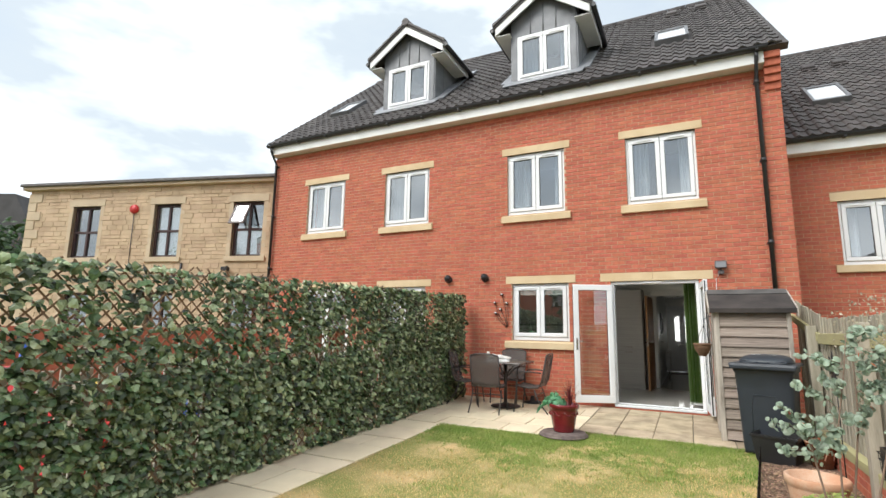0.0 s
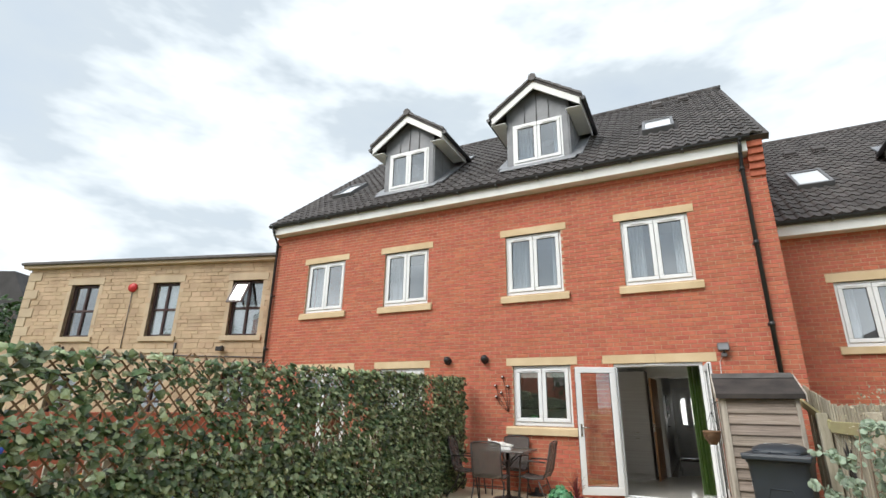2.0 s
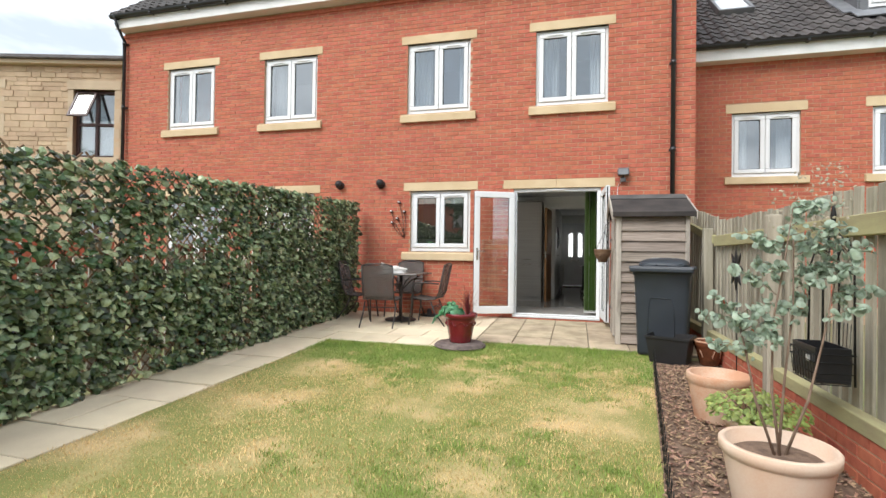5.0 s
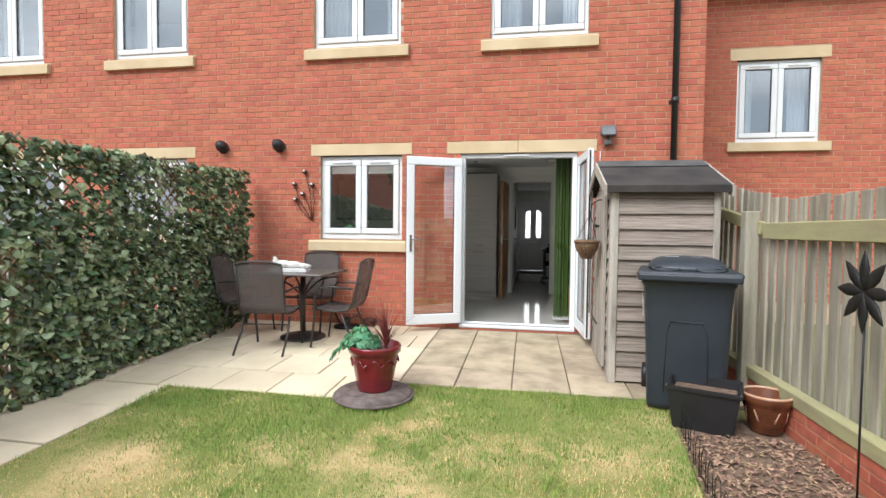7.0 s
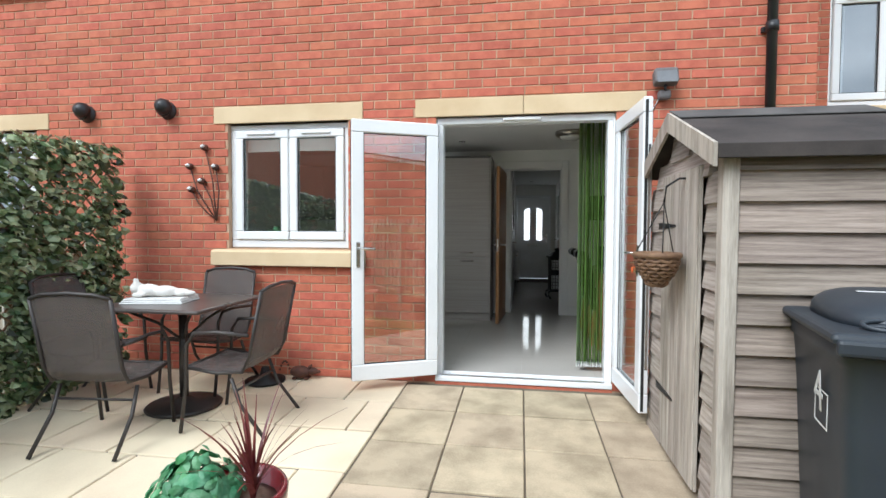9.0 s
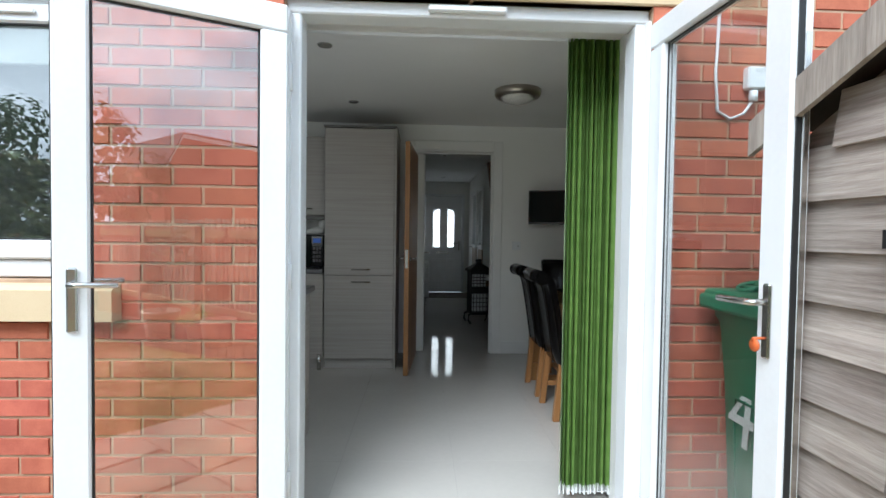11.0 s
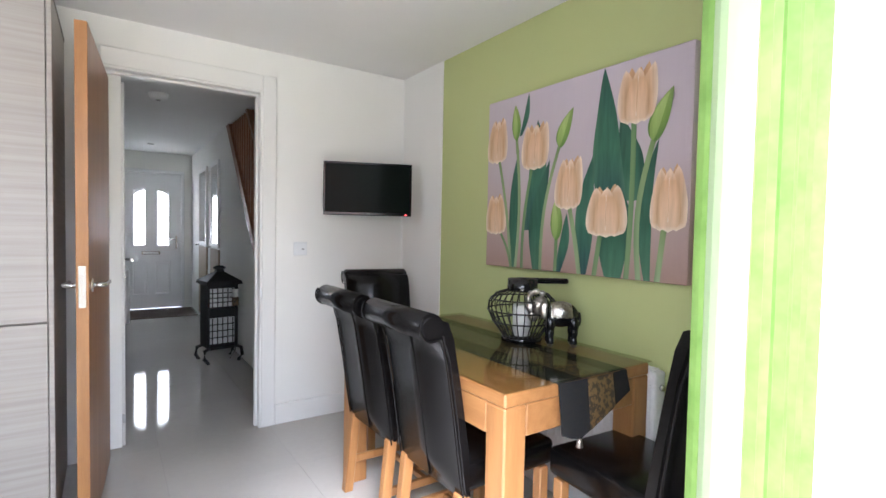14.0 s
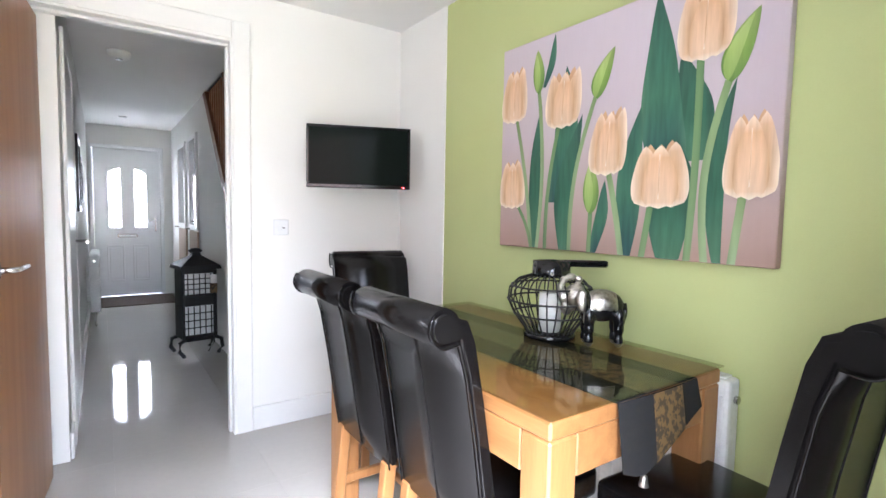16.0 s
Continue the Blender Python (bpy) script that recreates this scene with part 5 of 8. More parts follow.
# ---- garden furniture ----
def garden_chair():
    """Seat centre over the origin, facing +y."""
    c = thing("garden_chair", "dark steel garden armchair with a taupe mesh sling", "chair", group="chairs round the patio table")
    for sx in (-0.25, 0.25):
        part("leg", tube([(sx, 0.24, 0.0), (sx, 0.20, 0.30), (sx, 0.19, 0.56), (sx, 0.14, 0.635), (sx, 0.0, 0.645), (sx, -0.22, 0.63)], 0.0115, 8), M_STEEL, c)
        part("leg", tube([(sx * 1.0, -0.32, 0.0), (sx * 0.98, -0.16, 0.20), (sx * 0.96, -0.10, 0.36)], 0.0115, 8), M_STEEL, c)
        part("back_frame", tube([(sx * 0.94, 0.22, 0.415), (sx * 0.94, 0.0, 0.385), (sx * 0.94, -0.17, 0.40), (sx * 0.94, -0.22, 0.50), (sx * 0.94, -0.30, 0.90)], 0.0115, 8), M_STEEL, c)
    part("top_rail", tube([(-0.235, -0.30, 0.90), (-0.15, -0.315, 0.925), (0, -0.32, 0.935), (0.15, -0.315, 0.925), (0.235, -0.30, 0.90)], 0.0115, 8), M_STEEL, c)
    part("seat_rail", tube([(-0.235, 0.215, 0.413), (0.235, 0.215, 0.413)], 0.010, 8), M_STEEL, c)
    part("stretcher", tube([(-0.24, -0.13, 0.28), (0.24, -0.13, 0.28)], 0.008, 8), M_STEEL, c)
    V, F = [], []
    path = [(0.215, 0.418), (0.1, 0.398), (-0.05, 0.39), (-0.16, 0.405), (-0.205, 0.46), (-0.235, 0.60), (-0.27, 0.75), (-0.305, 0.915)]
    for y, z in path:
        for i in range(7):
            x = -0.235 + 0.47 * i / 6
            V.append((x, y - 0.012 * (1 - (x / 0.235) ** 2) * (1 if z > 0.45 else 0), z - 0.012 * (1 - (x / 0.235) ** 2) * (0 if z > 0.45 else 1)))
    F = [(r * 7 + i, r * 7 + i + 1, r * 7 + i + 8, r * 7 + i + 7) for r in range(len(path) - 1) for i in range(6)]
    sling = flat("sling", V, F, M_MESHSEAT, c, "taupe woven mesh sling")
    sling.modifiers.new("thickness", "SOLIDIFY").thickness = 0.004
    return c


def on_patio(x, y, turn):
    return Matrix.Translation((x, y, g(y))) @ Matrix.Rotation(radians(turn), 4, "Z")


chair = garden_chair()
chair.matrix_basis = on_patio(-2.97, 7.60, 6)
copy_thing(chair, on_patio(-2.335, 7.95, 91))
copy_thing(chair, on_patio(-3.58, 8.14, -82))
copy_thing(chair, on_patio(-2.95, 8.52, 176))

table = thing("patio_table", "square dark steel patio table on a round pedestal", "table", on_patio(-2.86, 8.12, 0))
part("tabletop", put(bevelled(0.80, 0.80, 0.028, 0.012, 2), Matrix.Translation((0, 0, 0.735))), M_TABLETOP, table)
part("column", tube([(0, 0, 0.03), (0, 0, 0.735)], 0.03, 14), M_STEEL, table)
part("base_plate", lathe([(0.25, 0.0), (0.255, 0.012), (0.24, 0.025), (0.08, 0.04), (0.04, 0.07), (0.0, 0.07)], 32), M_STEEL, table)
for k in range(4):
    a = radians(45 + 90 * k)
    part("brace", tube([(0.03 * math.cos(a), 0.03 * math.sin(a), 0.5), (0.16 * math.cos(a), 0.16 * math.sin(a), 0.62), (0.36 * math.cos(a), 0.36 * math.sin(a), 0.73)], 0.010, 8), M_STEEL, table)

mag = thing("folded_paper_stack", "stack of pale folded papers on the patio table", "papers", on_patio(-2.98, 8.05, 12))
for k in range(3):
    part("sheet", put(bevelled(0.42 - 0.02 * k, 0.28, 0.012, 0.004), Matrix.Translation((0, 0.01 * k, 0.764 + 0.0125 * k))), M_LABEL, mag)


def blobs(balls, voxel=0.012):
    """One closed body out of overlapping balls (x, y, z, radius, stretch)."""
    out = bmesh.new()
    for x, y, z, r, st in balls:
        bmesh.ops.create_icosphere(out, subdivisions=3, radius=r, matrix=Matrix.Translation((x, y, z)) @ Matrix.Diagonal((*st, 1)))
    return out


fig = part("reclining_statue", blobs([(-0.16, 0.0, 0.86, 0.045, (1, 1, 1)), (-0.155, -0.01, 0.90, 0.02, (0.7, 0.7, 1.6)), (-0.185, 0.02, 0.90, 0.02, (0.7, 0.7, 1.6)), (-0.08, 0, 0.845, 0.055, (1.5, 1, 0.85)), (0.03, 0.0, 0.84, 0.05, (1.9, 1.1, 0.8)), (0.13, 0.01, 0.83, 0.035, (2, 1.2, 0.8)), (0.20, 0.0, 0.825, 0.022, (2, 1, 0.9)), (-0.12, -0.06, 0.82, 0.022, (2.2, 0.8, 0.8))]), M_PALESTONE, None, smooth=True)
rm = fig.modifiers.new("merge", "REMESH")
rm.mode, rm.voxel_size, rm.use_smooth_shade = "VOXEL", 0.008, True
fig.matrix_basis = on_patio(-2.98, 8.05, 12) @ Matrix.Translation((0, 0, -0.0))
tagged(fig, "small white stone statue lying on papers on the patio table", "statue")

# ---- shed ----
SX0, SX1, SY0, SY1 = 0.375, 1.20, 7.15, 8.34
SZ = g(7.2)
shed = thing("shed", "small weathered overlap-board garden shed with a felt roof", "shed")
part("core", prism([(SY0 + 0.03, SZ + 0.02), (SY1 - 0.03, SZ + 0.02), (SY1 - 0.03, 1.50), (7.745, 1.775), (SY0 + 0.03, 1.50)], SX0 + 0.03, SX1 - 0.03, Matrix(((0, 1, 0, 0), (1, 0, 0, 0), (0, 0, 1, 0), (0, 0, 0, 1)))), M_SHED, shed)
z, k = SZ + 0.02, 0
rnd = random.Random(9)
while z < 1.46:
    h = min(0.128, 1.488 - z)
    front = put(prism([(-0.010, 0), (0.038, 0), (0.012, h + 0.012), (-0.004, h + 0.012)], SX0 + 0.0, SX1), Matrix.Translation((0, SY0 + 0.03, z)) @ Matrix(((0, 1, 0, 0), (-1, 0, 0, 0), (0, 0, 1, 0), (0, 0, 0, 1))))
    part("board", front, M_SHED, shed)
    z += h
    k += 1
z = SZ + 0.02
while z < 1.70:
    cutw = max(0.0, (z + 0.13 - 1.50)) * 2.1
    a, b = SY0 + 0.03 + cutw, SY1 - cutw
    for p0, p1 in ((a, min(7.38, b)), (max(8.02, a), b)) if z < 1.42 else ((a, b),):
        if p1 - p0 > 0.05:
            bm = prism([(-0.012, 0), (0.030, 0), (0.010, 0.14), (0.0, 0.14)], p0, p1)
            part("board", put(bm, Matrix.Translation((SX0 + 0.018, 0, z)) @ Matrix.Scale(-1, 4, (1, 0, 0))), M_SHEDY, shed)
    z += 0.128
for x in (SX0 - 0.005, SX1 - 0.045):
    part("corner_post", bbox(x, x + 0.05, SY0 - 0.012, SY0 + 0.03, SZ, 1.51, 0.004), M_SHEDV, shed)
part("corner_post", bbox(SX0 - 0.02, SX0 + 0.0, SY0 - 0.01, SY0 + 0.05, SZ, 1.51, 0.003), M_SHEDV, shed)
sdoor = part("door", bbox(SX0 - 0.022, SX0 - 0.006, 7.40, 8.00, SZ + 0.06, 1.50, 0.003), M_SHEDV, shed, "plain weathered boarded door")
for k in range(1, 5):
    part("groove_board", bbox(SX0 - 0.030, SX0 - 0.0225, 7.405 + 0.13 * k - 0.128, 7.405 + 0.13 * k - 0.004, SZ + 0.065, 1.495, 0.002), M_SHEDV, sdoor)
for zz in (0.28, 1.22):
    part("strap_hinge", put(prism([(0, -0.02), (0.30, -0.005), (0.30, 0.005), (0, 0.02)], -0.003, 0.003), Matrix.Translation((SX0 - 0.034, 8.02, zz)) @ Matrix.Rotation(radians(-90), 4, "Z")), M_IRON, sdoor, "black strap hinge")
for sg, ye in ((-1, SY0 - 0.06), (1, SY1 + 0.06)):
    zz = 1.797 - (abs(ye - 7.745)) * 0.41
    o = [(7.745, 1.792), (ye, zz), (ye, zz + 0.018), (7.745, 1.815)]
    part("felt", prism(o, SX0 - 0.06, SX1 + 0.06, Matrix(((0, 1, 0, 0), (1, 0, 0, 0), (0, 0, 1, 0), (0, 0, 0, 1)))), M_FELT, shed, "dark mineral roofing felt")
    for xx in (SX0 - 0.078, SX1 + 0.062):
        o = [(7.745, 1.72), (ye, zz - 0.075), (ye, zz + 0.022), (7.745, 1.82)]
        part("bargeboard", prism(o, xx, xx + 0.016, Matrix(((0, 1, 0, 0), (1, 0, 0, 0), (0, 0, 1, 0), (0, 0, 0, 1)))), M_SHEDV, shed)
part("felt_edge", bbox(SX0 - 0.062, SX1 + 0.062, SY0 - 0.072, SY0 - 0.060, 1.485, 1.545, 0.003), M_FELT, shed)
part("ridge_felt", put(bbox(SX0 - 0.06, SX1 + 0.06, -0.1, 0.1, 0, 0.008, 0.003), Matrix.Translation((0, 7.69, 1.796)) @ Matrix.Rotation(radians(22), 4, "X")), M_FELTGREY, shed, "grey lapped ridge strip")

basket = thing("hanging_basket", "empty brown wicker basket hanging on the shed", "basket")
BX, BY, BZ = 0.215, 7.58, 1.035
bm = bmesh.new()
for k in range(9):
    f = k / 8
    r = 0.10 * math.sin(0.35 + 1.22 * f)
    ring_pts = [(BX + r * math.cos(a), BY + 1.4 * r * math.sin(a), BZ - 0.115 + 0.14 * f + 0.006 * math.sin(a * 12 + math.pi * k)) for a in [2 * math.pi * i / 36 for i in range(36)]]
    bm = join(bm, tube(ring_pts, 0.010, 6, closed=True))
part("weave", bm, M_WICKER, basket)
part("base", lathe([(0.0, -0.122), (0.05, -0.122), (0.06, -0.107), (0.0, -0.107)], 16, (BX, BY, BZ)), M_WICKER, basket)
part("rim", tube([(BX + 0.104 * math.cos(a), BY + 0.145 * math.sin(a), BZ + 0.035) for a in [2 * math.pi * i / 28 for i in range(28)]], 0.014, 8, closed=True), M_WICKER, basket)
for a in (0.4, 2.5, 4.6):
    part("chain", tube([(BX + 0.104 * math.cos(a), BY + 0.145 * math.sin(a), BZ + 0.04), (BX + 0.03, BY, BZ + 0.30)], 0.003, 5), M_IRON, basket)
part("hook", tube([(SX0 - 0.02, BY, BZ + 0.42), (BX + 0.10, BY, BZ + 0.42), (BX + 0.04, BY, BZ + 0.38), (BX + 0.03, BY, BZ + 0.30)], 0.006, 6), M_IRON, basket)
part("liner", lathe([(0.0, 0.0), (0.08, 0.01), (0.088, 0.018), (0.0, 0.022)], 18, (BX, BY, BZ)), M_SOIL, basket)


# ---- bins ----
def wheelie_bin(material, label, m):
    """Front faces -y."""
    b = thing("wheelie_bin", label, "bin", m, group="wheelie bins")
    body = bmesh.new()
    lv = [(0.0, 0.245, 0.27), (0.04, 0.25, 0.275), (0.70, 0.275, 0.31), (0.88, 0.285, 0.33), (0.90, 0.30, 0.345), (0.955, 0.30, 0.345)]
    rings = []
    for z, hw, hd in lv:
        pts = []
        for cx, cy, a0 in ((hw - 0.05, -hd + 0.05, -90), (hw - 0.05, hd - 0.05, 0), (-hw + 0.05, hd - 0.05, 90), (-hw + 0.05, -hd + 0.05, 180)):
            for k in range(4):
                a = radians(a0 + 30 * k)
                pts.append(body.verts.new((cx + 0.05 * math.cos(a), cy + 0.05 * math.sin(a), z)))
        rings.append(pts)
    for A, B in zip(rings, rings[1:]):
        for k in range(16):
            body.faces.new((A[k], A[(k + 1) % 16], B[(k + 1) % 16], B[k])).smooth = True
    body.faces.new(rings[0][::-1]), body.faces.new(rings[-1])
    part("body", body, material, b)
    arch = [(-0.14, 0.12), (-0.13, 0.55), (-0.10, 0.64), (0.10, 0.64), (0.13, 0.55), (0.14, 0.12)]
    pan = tube([(x, -0.268 - 0.066 * z + 0.0, z) for x, z in arch], 0.005, 8)
    part("front_rib", pan, material, b)
    lid = join(put(bevelled(0.66, 0.74, 0.035, 0.016, 2), Matrix.Translation((0, 0.0, 0.955))), put(bevelled(0.64, 0.03, 0.05, 0.012, 2), Matrix.Translation((0, -0.375, 0.925))))
    part("lid", lid, material, b)
    dome = bmesh.new()
    bmesh.ops.create_uvsphere(dome, u_segments=28, v_segments=14, radius=1.0)
    for v in dome.verts:
        c = v.co
        q = lambda t: math.copysign(abs(t) ** 0.6, t)
        v.co = Vector((0.265 * q(c.x), 0.04 + 0.30 * q(c.y), 0.985 + 0.095 * max(0.0, c.z) ** 0.7 * (1.0 + 0.25 * c.y)))
    part("lid_dome", dome, material, b, smooth=True)
    for sx in (-0.14, 0.14):
        pts = [(sx + 0.085 * math.cos(a), -0.255 + 0.035 * math.sin(a), 1.005 + 0.012 * math.sin(a)) for a in [2 * math.pi * i / 20 for i in range(20)]]
        grip = part("lid_grip", tube(pts, 0.008, 8, closed=True), material, b)
        part("grip_recess", put(lathe([(0.0, 0.0), (1.0, 0.0), (0.9, 0.006), (0.0, 0.006)], 20), Matrix.Translation((sx, -0.255, 1.002)) @ Matrix.Diagonal((0.075, 0.028, 1, 1))), material, grip)
    bars = [(-0.10, 0.03), (0.06, 0.03)]
    for x, y in bars:
        part("embossed_mark", put(bbox(x - 0.05, x + 0.05, y - 0.012, y + 0.012, 0, 0.002, 0.0005), Matrix.Translation((0, 0.03, 1.078))), M_LABEL if material is M_BIN else material, b)
    part("hinge_bar", tube([(-0.25, 0.37, 0.965), (0.25, 0.37, 0.965)], 0.022, 10), material, b)
    for sx in (-0.27, 0.27):
        w = part("wheel", tube([(sx - 0.025, 0.27, 0.1), (sx + 0.025, 0.27, 0.1)], 0.1, 20), M_BLACK, b)
        part("hub", tube([(sx - 0.03, 0.27, 0.1), (sx + 0.03, 0.27, 0.1)], 0.035, 12), M_LEADTILE, w)
    return b


bin1 = wheelie_bin(M_BIN, "charcoal grey wheelie bin with a closed lid beside the shed", on_patio(0.865, 6.83, -14) @ Matrix.Diagonal((1.02, 0.96, 1.02, 1)))
green_bin = wheelie_bin(M_GREENBIN, "green wheelie bin with a white number sticker behind the door", Matrix.Translation((0.80, 8.66, g(8.9))) @ Matrix.Rotation(radians(-90), 4, "Z") @ Matrix.Diagonal((0.55, 0.98, 1.10, 1)))


def number(parent, text, m, size, label):
    cu = bpy.data.curves.new("number", "FONT")
    cu.body, cu.size, cu.extrude = text, size, 0.001
    ob = bpy.data.objects.new("t", cu)
    scene.collection.objects.link(ob)
    bpy.context.view_layer.update()
    me = bpy.data.meshes.new_from_object(ob.evaluated_get(bpy.context.evaluated_depsgraph_get()))
    bpy.data.objects.remove(ob)
    me.materials.clear()
    me.materials.append(M_LABEL)
    o = new("number", me)
    o.parent = parent
    o.matrix_basis = m
    o["label"] = label


number(bin1, "4", Matrix.Translation((-0.291, -0.06, 0.69)) @ Matrix.Rotation(radians(-90), 4, "Z") @ Matrix.Rotation(radians(93), 4, "X"), 0.20, "white number four")
part("sticker_outline", put(ring(-0.07, 0.07, -0.001, 0.001, -0.09, 0.03, 0.006, r=0.0005), Matrix.Translation((-0.288, -0.12, 0.73)) @ Matrix.Rotation(radians(-90), 4, "Z")), M_LABEL, bin1)
number(green_bin, "4", Matrix.Translation((-0.17, -0.318, 0.50)) @ Matrix.Rotation(radians(86), 4, "X") @ Matrix.Diagonal((1.75, 1, 1, 1)), 0.30, "white number four")

# ---- pots and planters ----
def trough(x, y, turn, w, d, h, label, z=None):
    t = thing("trough_planter", label, "planter", Matrix.Translation((x, y, g(y) if z is None else z)) @ Matrix.Rotation(radians(turn), 4, "Z"), group="plastic planters")
    bm = bmesh.new()
    lv = [(0.0, 0.84), (h - 0.03, 1.0), (h - 0.03, 1.07), (h, 1.07), (h, 0.98), (h - 0.07, 0.95)]
    R = [[bm.verts.new((sx * w / 2 * f, sy * d / 2 * f, zz)) for sx, sy in ((-1, -1), (1, -1), (1, 1), (-1, 1))] for zz, f in lv]
    for A, B in zip(R, R[1:]):
        for k in range(4):
            bm.faces.new((A[k], A[(k + 1) % 4], B[(k + 1) % 4], B[k]))
    bm.faces.new(R[0][::-1])
    bmesh.ops.bevel(bm, geom=[e for e in bm.edges if len(e.link_faces) == 2], offset=0.006, segments=2, affect="EDGES")
    part("tub", bm, M_BLACK, t)
    part("compost", bbox(-w * 0.46, w * 0.46, -d * 0.46, d * 0.46, h - 0.09, h - 0.06, 0.01), M_SOIL, t)
    return t


trough(0.865, 6.38, -22, 0.42, 0.34, 0.29, "empty black plastic planter tub with a little soil")


def flowerpot(profile, x, y, material, label, m_soil_z, r_soil, turn=0, extra=None):
    p = thing("plant_pot", label, "plant pot", Matrix.Translation((x, y, g(y))), group="garden pots")
    part("pot", lathe(profile, 36), material, p)
    part("soil", lathe([(r_soil, 0), (r_soil * 0.9, 0.012), (r_soil * 0.4, 0.018), (0.0, 0.012)], 24, (0, 0, m_soil_z)), M_SOIL, p)
    return p


def pot_profile(r, h, wall=0.02, lip=0.035, base=0.7):
    return [(r * base, 0), (r * base + 0.004, 0.01), (r * 0.96, h - lip * 1.4), (r * 0.965, h - lip * 1.2), (r * 1.03, h - lip), (r * 1.04, h - 0.008), (r * 1.0, h), (r - wall, h - 0.003), (r - wall * 1.3, h * 0.75), (0.01, h * 0.74)]


big = flowerpot(pot_profile(0.235, 0.36, lip=0.05, base=0.72), 0.80, 3.26, M_TERRAPALE, "large bleached terracotta pot holding a young eucalyptus", 0.29, 0.198)
flowerpot(pot_profile(0.205, 0.34, lip=0.06, base=0.74), 0.89, 4.62, M_TERRA, "wide empty terracotta pot on the bark border", 0.25, 0.17)
glazed = flowerpot(pot_profile(0.145, 0.25, lip=0.05, base=0.62), 1.24, 6.36, M_GLAZE, "brown glazed pot with a leaf pattern beside the bin", 0.17, 0.11)
part("rim", tube([(0.143 * math.cos(a), 0.143 * math.sin(a), 0.25) for a in [2 * math.pi * i / 32 for i in range(32)]], 0.009, 8, closed=True), M_TERRA, glazed, "unglazed orange rim")
for k in range(8):
    a0 = 2 * math.pi * k / 8
    part("leaf_relief", tube([((0.112 + 0.006 * i) * math.cos(a0 + 0.05 * i * (-1) ** k), (0.112 + 0.006 * i) * math.sin(a0 + 0.05 * i * (-1) ** k), 0.09 + 0.025 * i) for i in range(4)], 0.007, 6), M_TERRA, glazed)
flowerpot(pot_profile(0.17, 0.22, lip=0.03, base=0.75), 0.95, 4.02, M_TERRAPALE, "low pale stone bowl in the border", 0.15, 0.13)

step = thing("stepping_stone", "round brown stone disc lying at the lawn's edge", "stone", Matrix.Translation((-1.49, 6.50, g(6.5) - 0.01)))
part("disc", lathe([(0.285, 0), (0.30, 0.012), (0.302, 0.03), (0.29, 0.05), (0.275, 0.058), (0.0, 0.06)], 40), M_STEPSTONE, step)
part("rim_groove", tube([(0.305 * math.cos(a), 0.305 * math.sin(a), 0.02) for a in [2 * math.pi * i / 40 for i in range(40)]], 0.012, 8, closed=True), M_STEPSTONE, step)
rp = thing("red_plant_pot", "glossy dark red pot with ivy and a red grass plant", "plant pot", Matrix.Translation((-1.49, 6.52, g(6.5) + 0.05)) @ Matrix.Diagonal((1.12, 1.12, 1.2, 1)))
part("pot", lathe([(0.115, 0), (0.12, 0.012), (0.122, 0.02), (0.165, 0.235), (0.165, 0.245), (0.182, 0.25), (0.185, 0.285), (0.178, 0.295), (0.165, 0.292), (0.155, 0.24), (0.0, 0.24)], 40), M_REDPOT, rp)
for k in range(9):
    a0 = 2 * math.pi * k / 9
    pts = [((0.159 + 0.002 * i) * math.cos(a0 + 0.1 * i), (0.159 + 0.002 * i) * math.sin(a0 + 0.1 * i), 0.195 + 0.022 * math.sin(i * 1.25)) for i in range(6)]
    part("relief_scroll", tube(pts, 0.006, 6), M_REDPOT, rp)
part("soil", lathe([(0.158, 0.24), (0.1, 0.262), (0.0, 0.268)], 20), M_SOIL, rp)


def clump(rnd):
    a, r = rnd.uniform(0, 6.283), 0.135 * math.sqrt(rnd.random())
    h = rnd.uniform(0.0, 0.17) * (1 - r / 0.18)
    return (-0.10 + r * math.cos(a), -0.01 + r * math.sin(a), 0.28 + h), (math.cos(a), math.sin(a), 0.9)


V, F = leaf_cloud(170, clump, 0.055, OVAL, seed=3)
part_leaves = flat("ivy_leaves", V, F, M_POTLEAF, rp, "bright green variegated ivy")


def trail(rnd):
    f = rnd.random()
    return (-0.20 - 0.10 * f, -0.06 + rnd.uniform(-0.06, 0.06), 0.30 - 0.10 * f + rnd.uniform(-0.02, 0.02)), (-1, -0.4, 0.5)


V, F = leaf_cloud(45, trail, 0.045, OVAL, seed=4)
flat("ivy_trail", V, F, M_POTLEAF, rp)


def spikes(n, x, y, z, length, spread, material, parent, name, seed=1, width=0.008):
    rnd = random.Random(seed)
    V, F = [], []
    for _ in range(n):
        a, sp, ln = rnd.uniform(0, 6.283), rnd.uniform(0.1, spread), length * rnd.uniform(0.6, 1.1)
        b = len(V)
        for k in range(6):
            f = k / 5
            r, h = sp * ln * f ** 1.5, ln * (f - 0.35 * sp * f * f)
            w = width * (1 - f) + 0.0008
            cx, cy = x + r * math.cos(a), y + r * math.sin(a)
            V += [(cx - w * math.sin(a), cy + w * math.cos(a), z + h), (cx + w * math.sin(a), cy - w * math.cos(a), z + h)]
        F += [(b + 2 * k, b + 2 * k + 1, b + 2 * k + 3, b + 2 * k + 2) for k in range(5)]
    return flat(name, V, F, material, parent)


spikes(34, 0.075, 0.02, 0.26, 0.34, 1.1, M_REDGRASS, rp, "red_grass", seed=6)

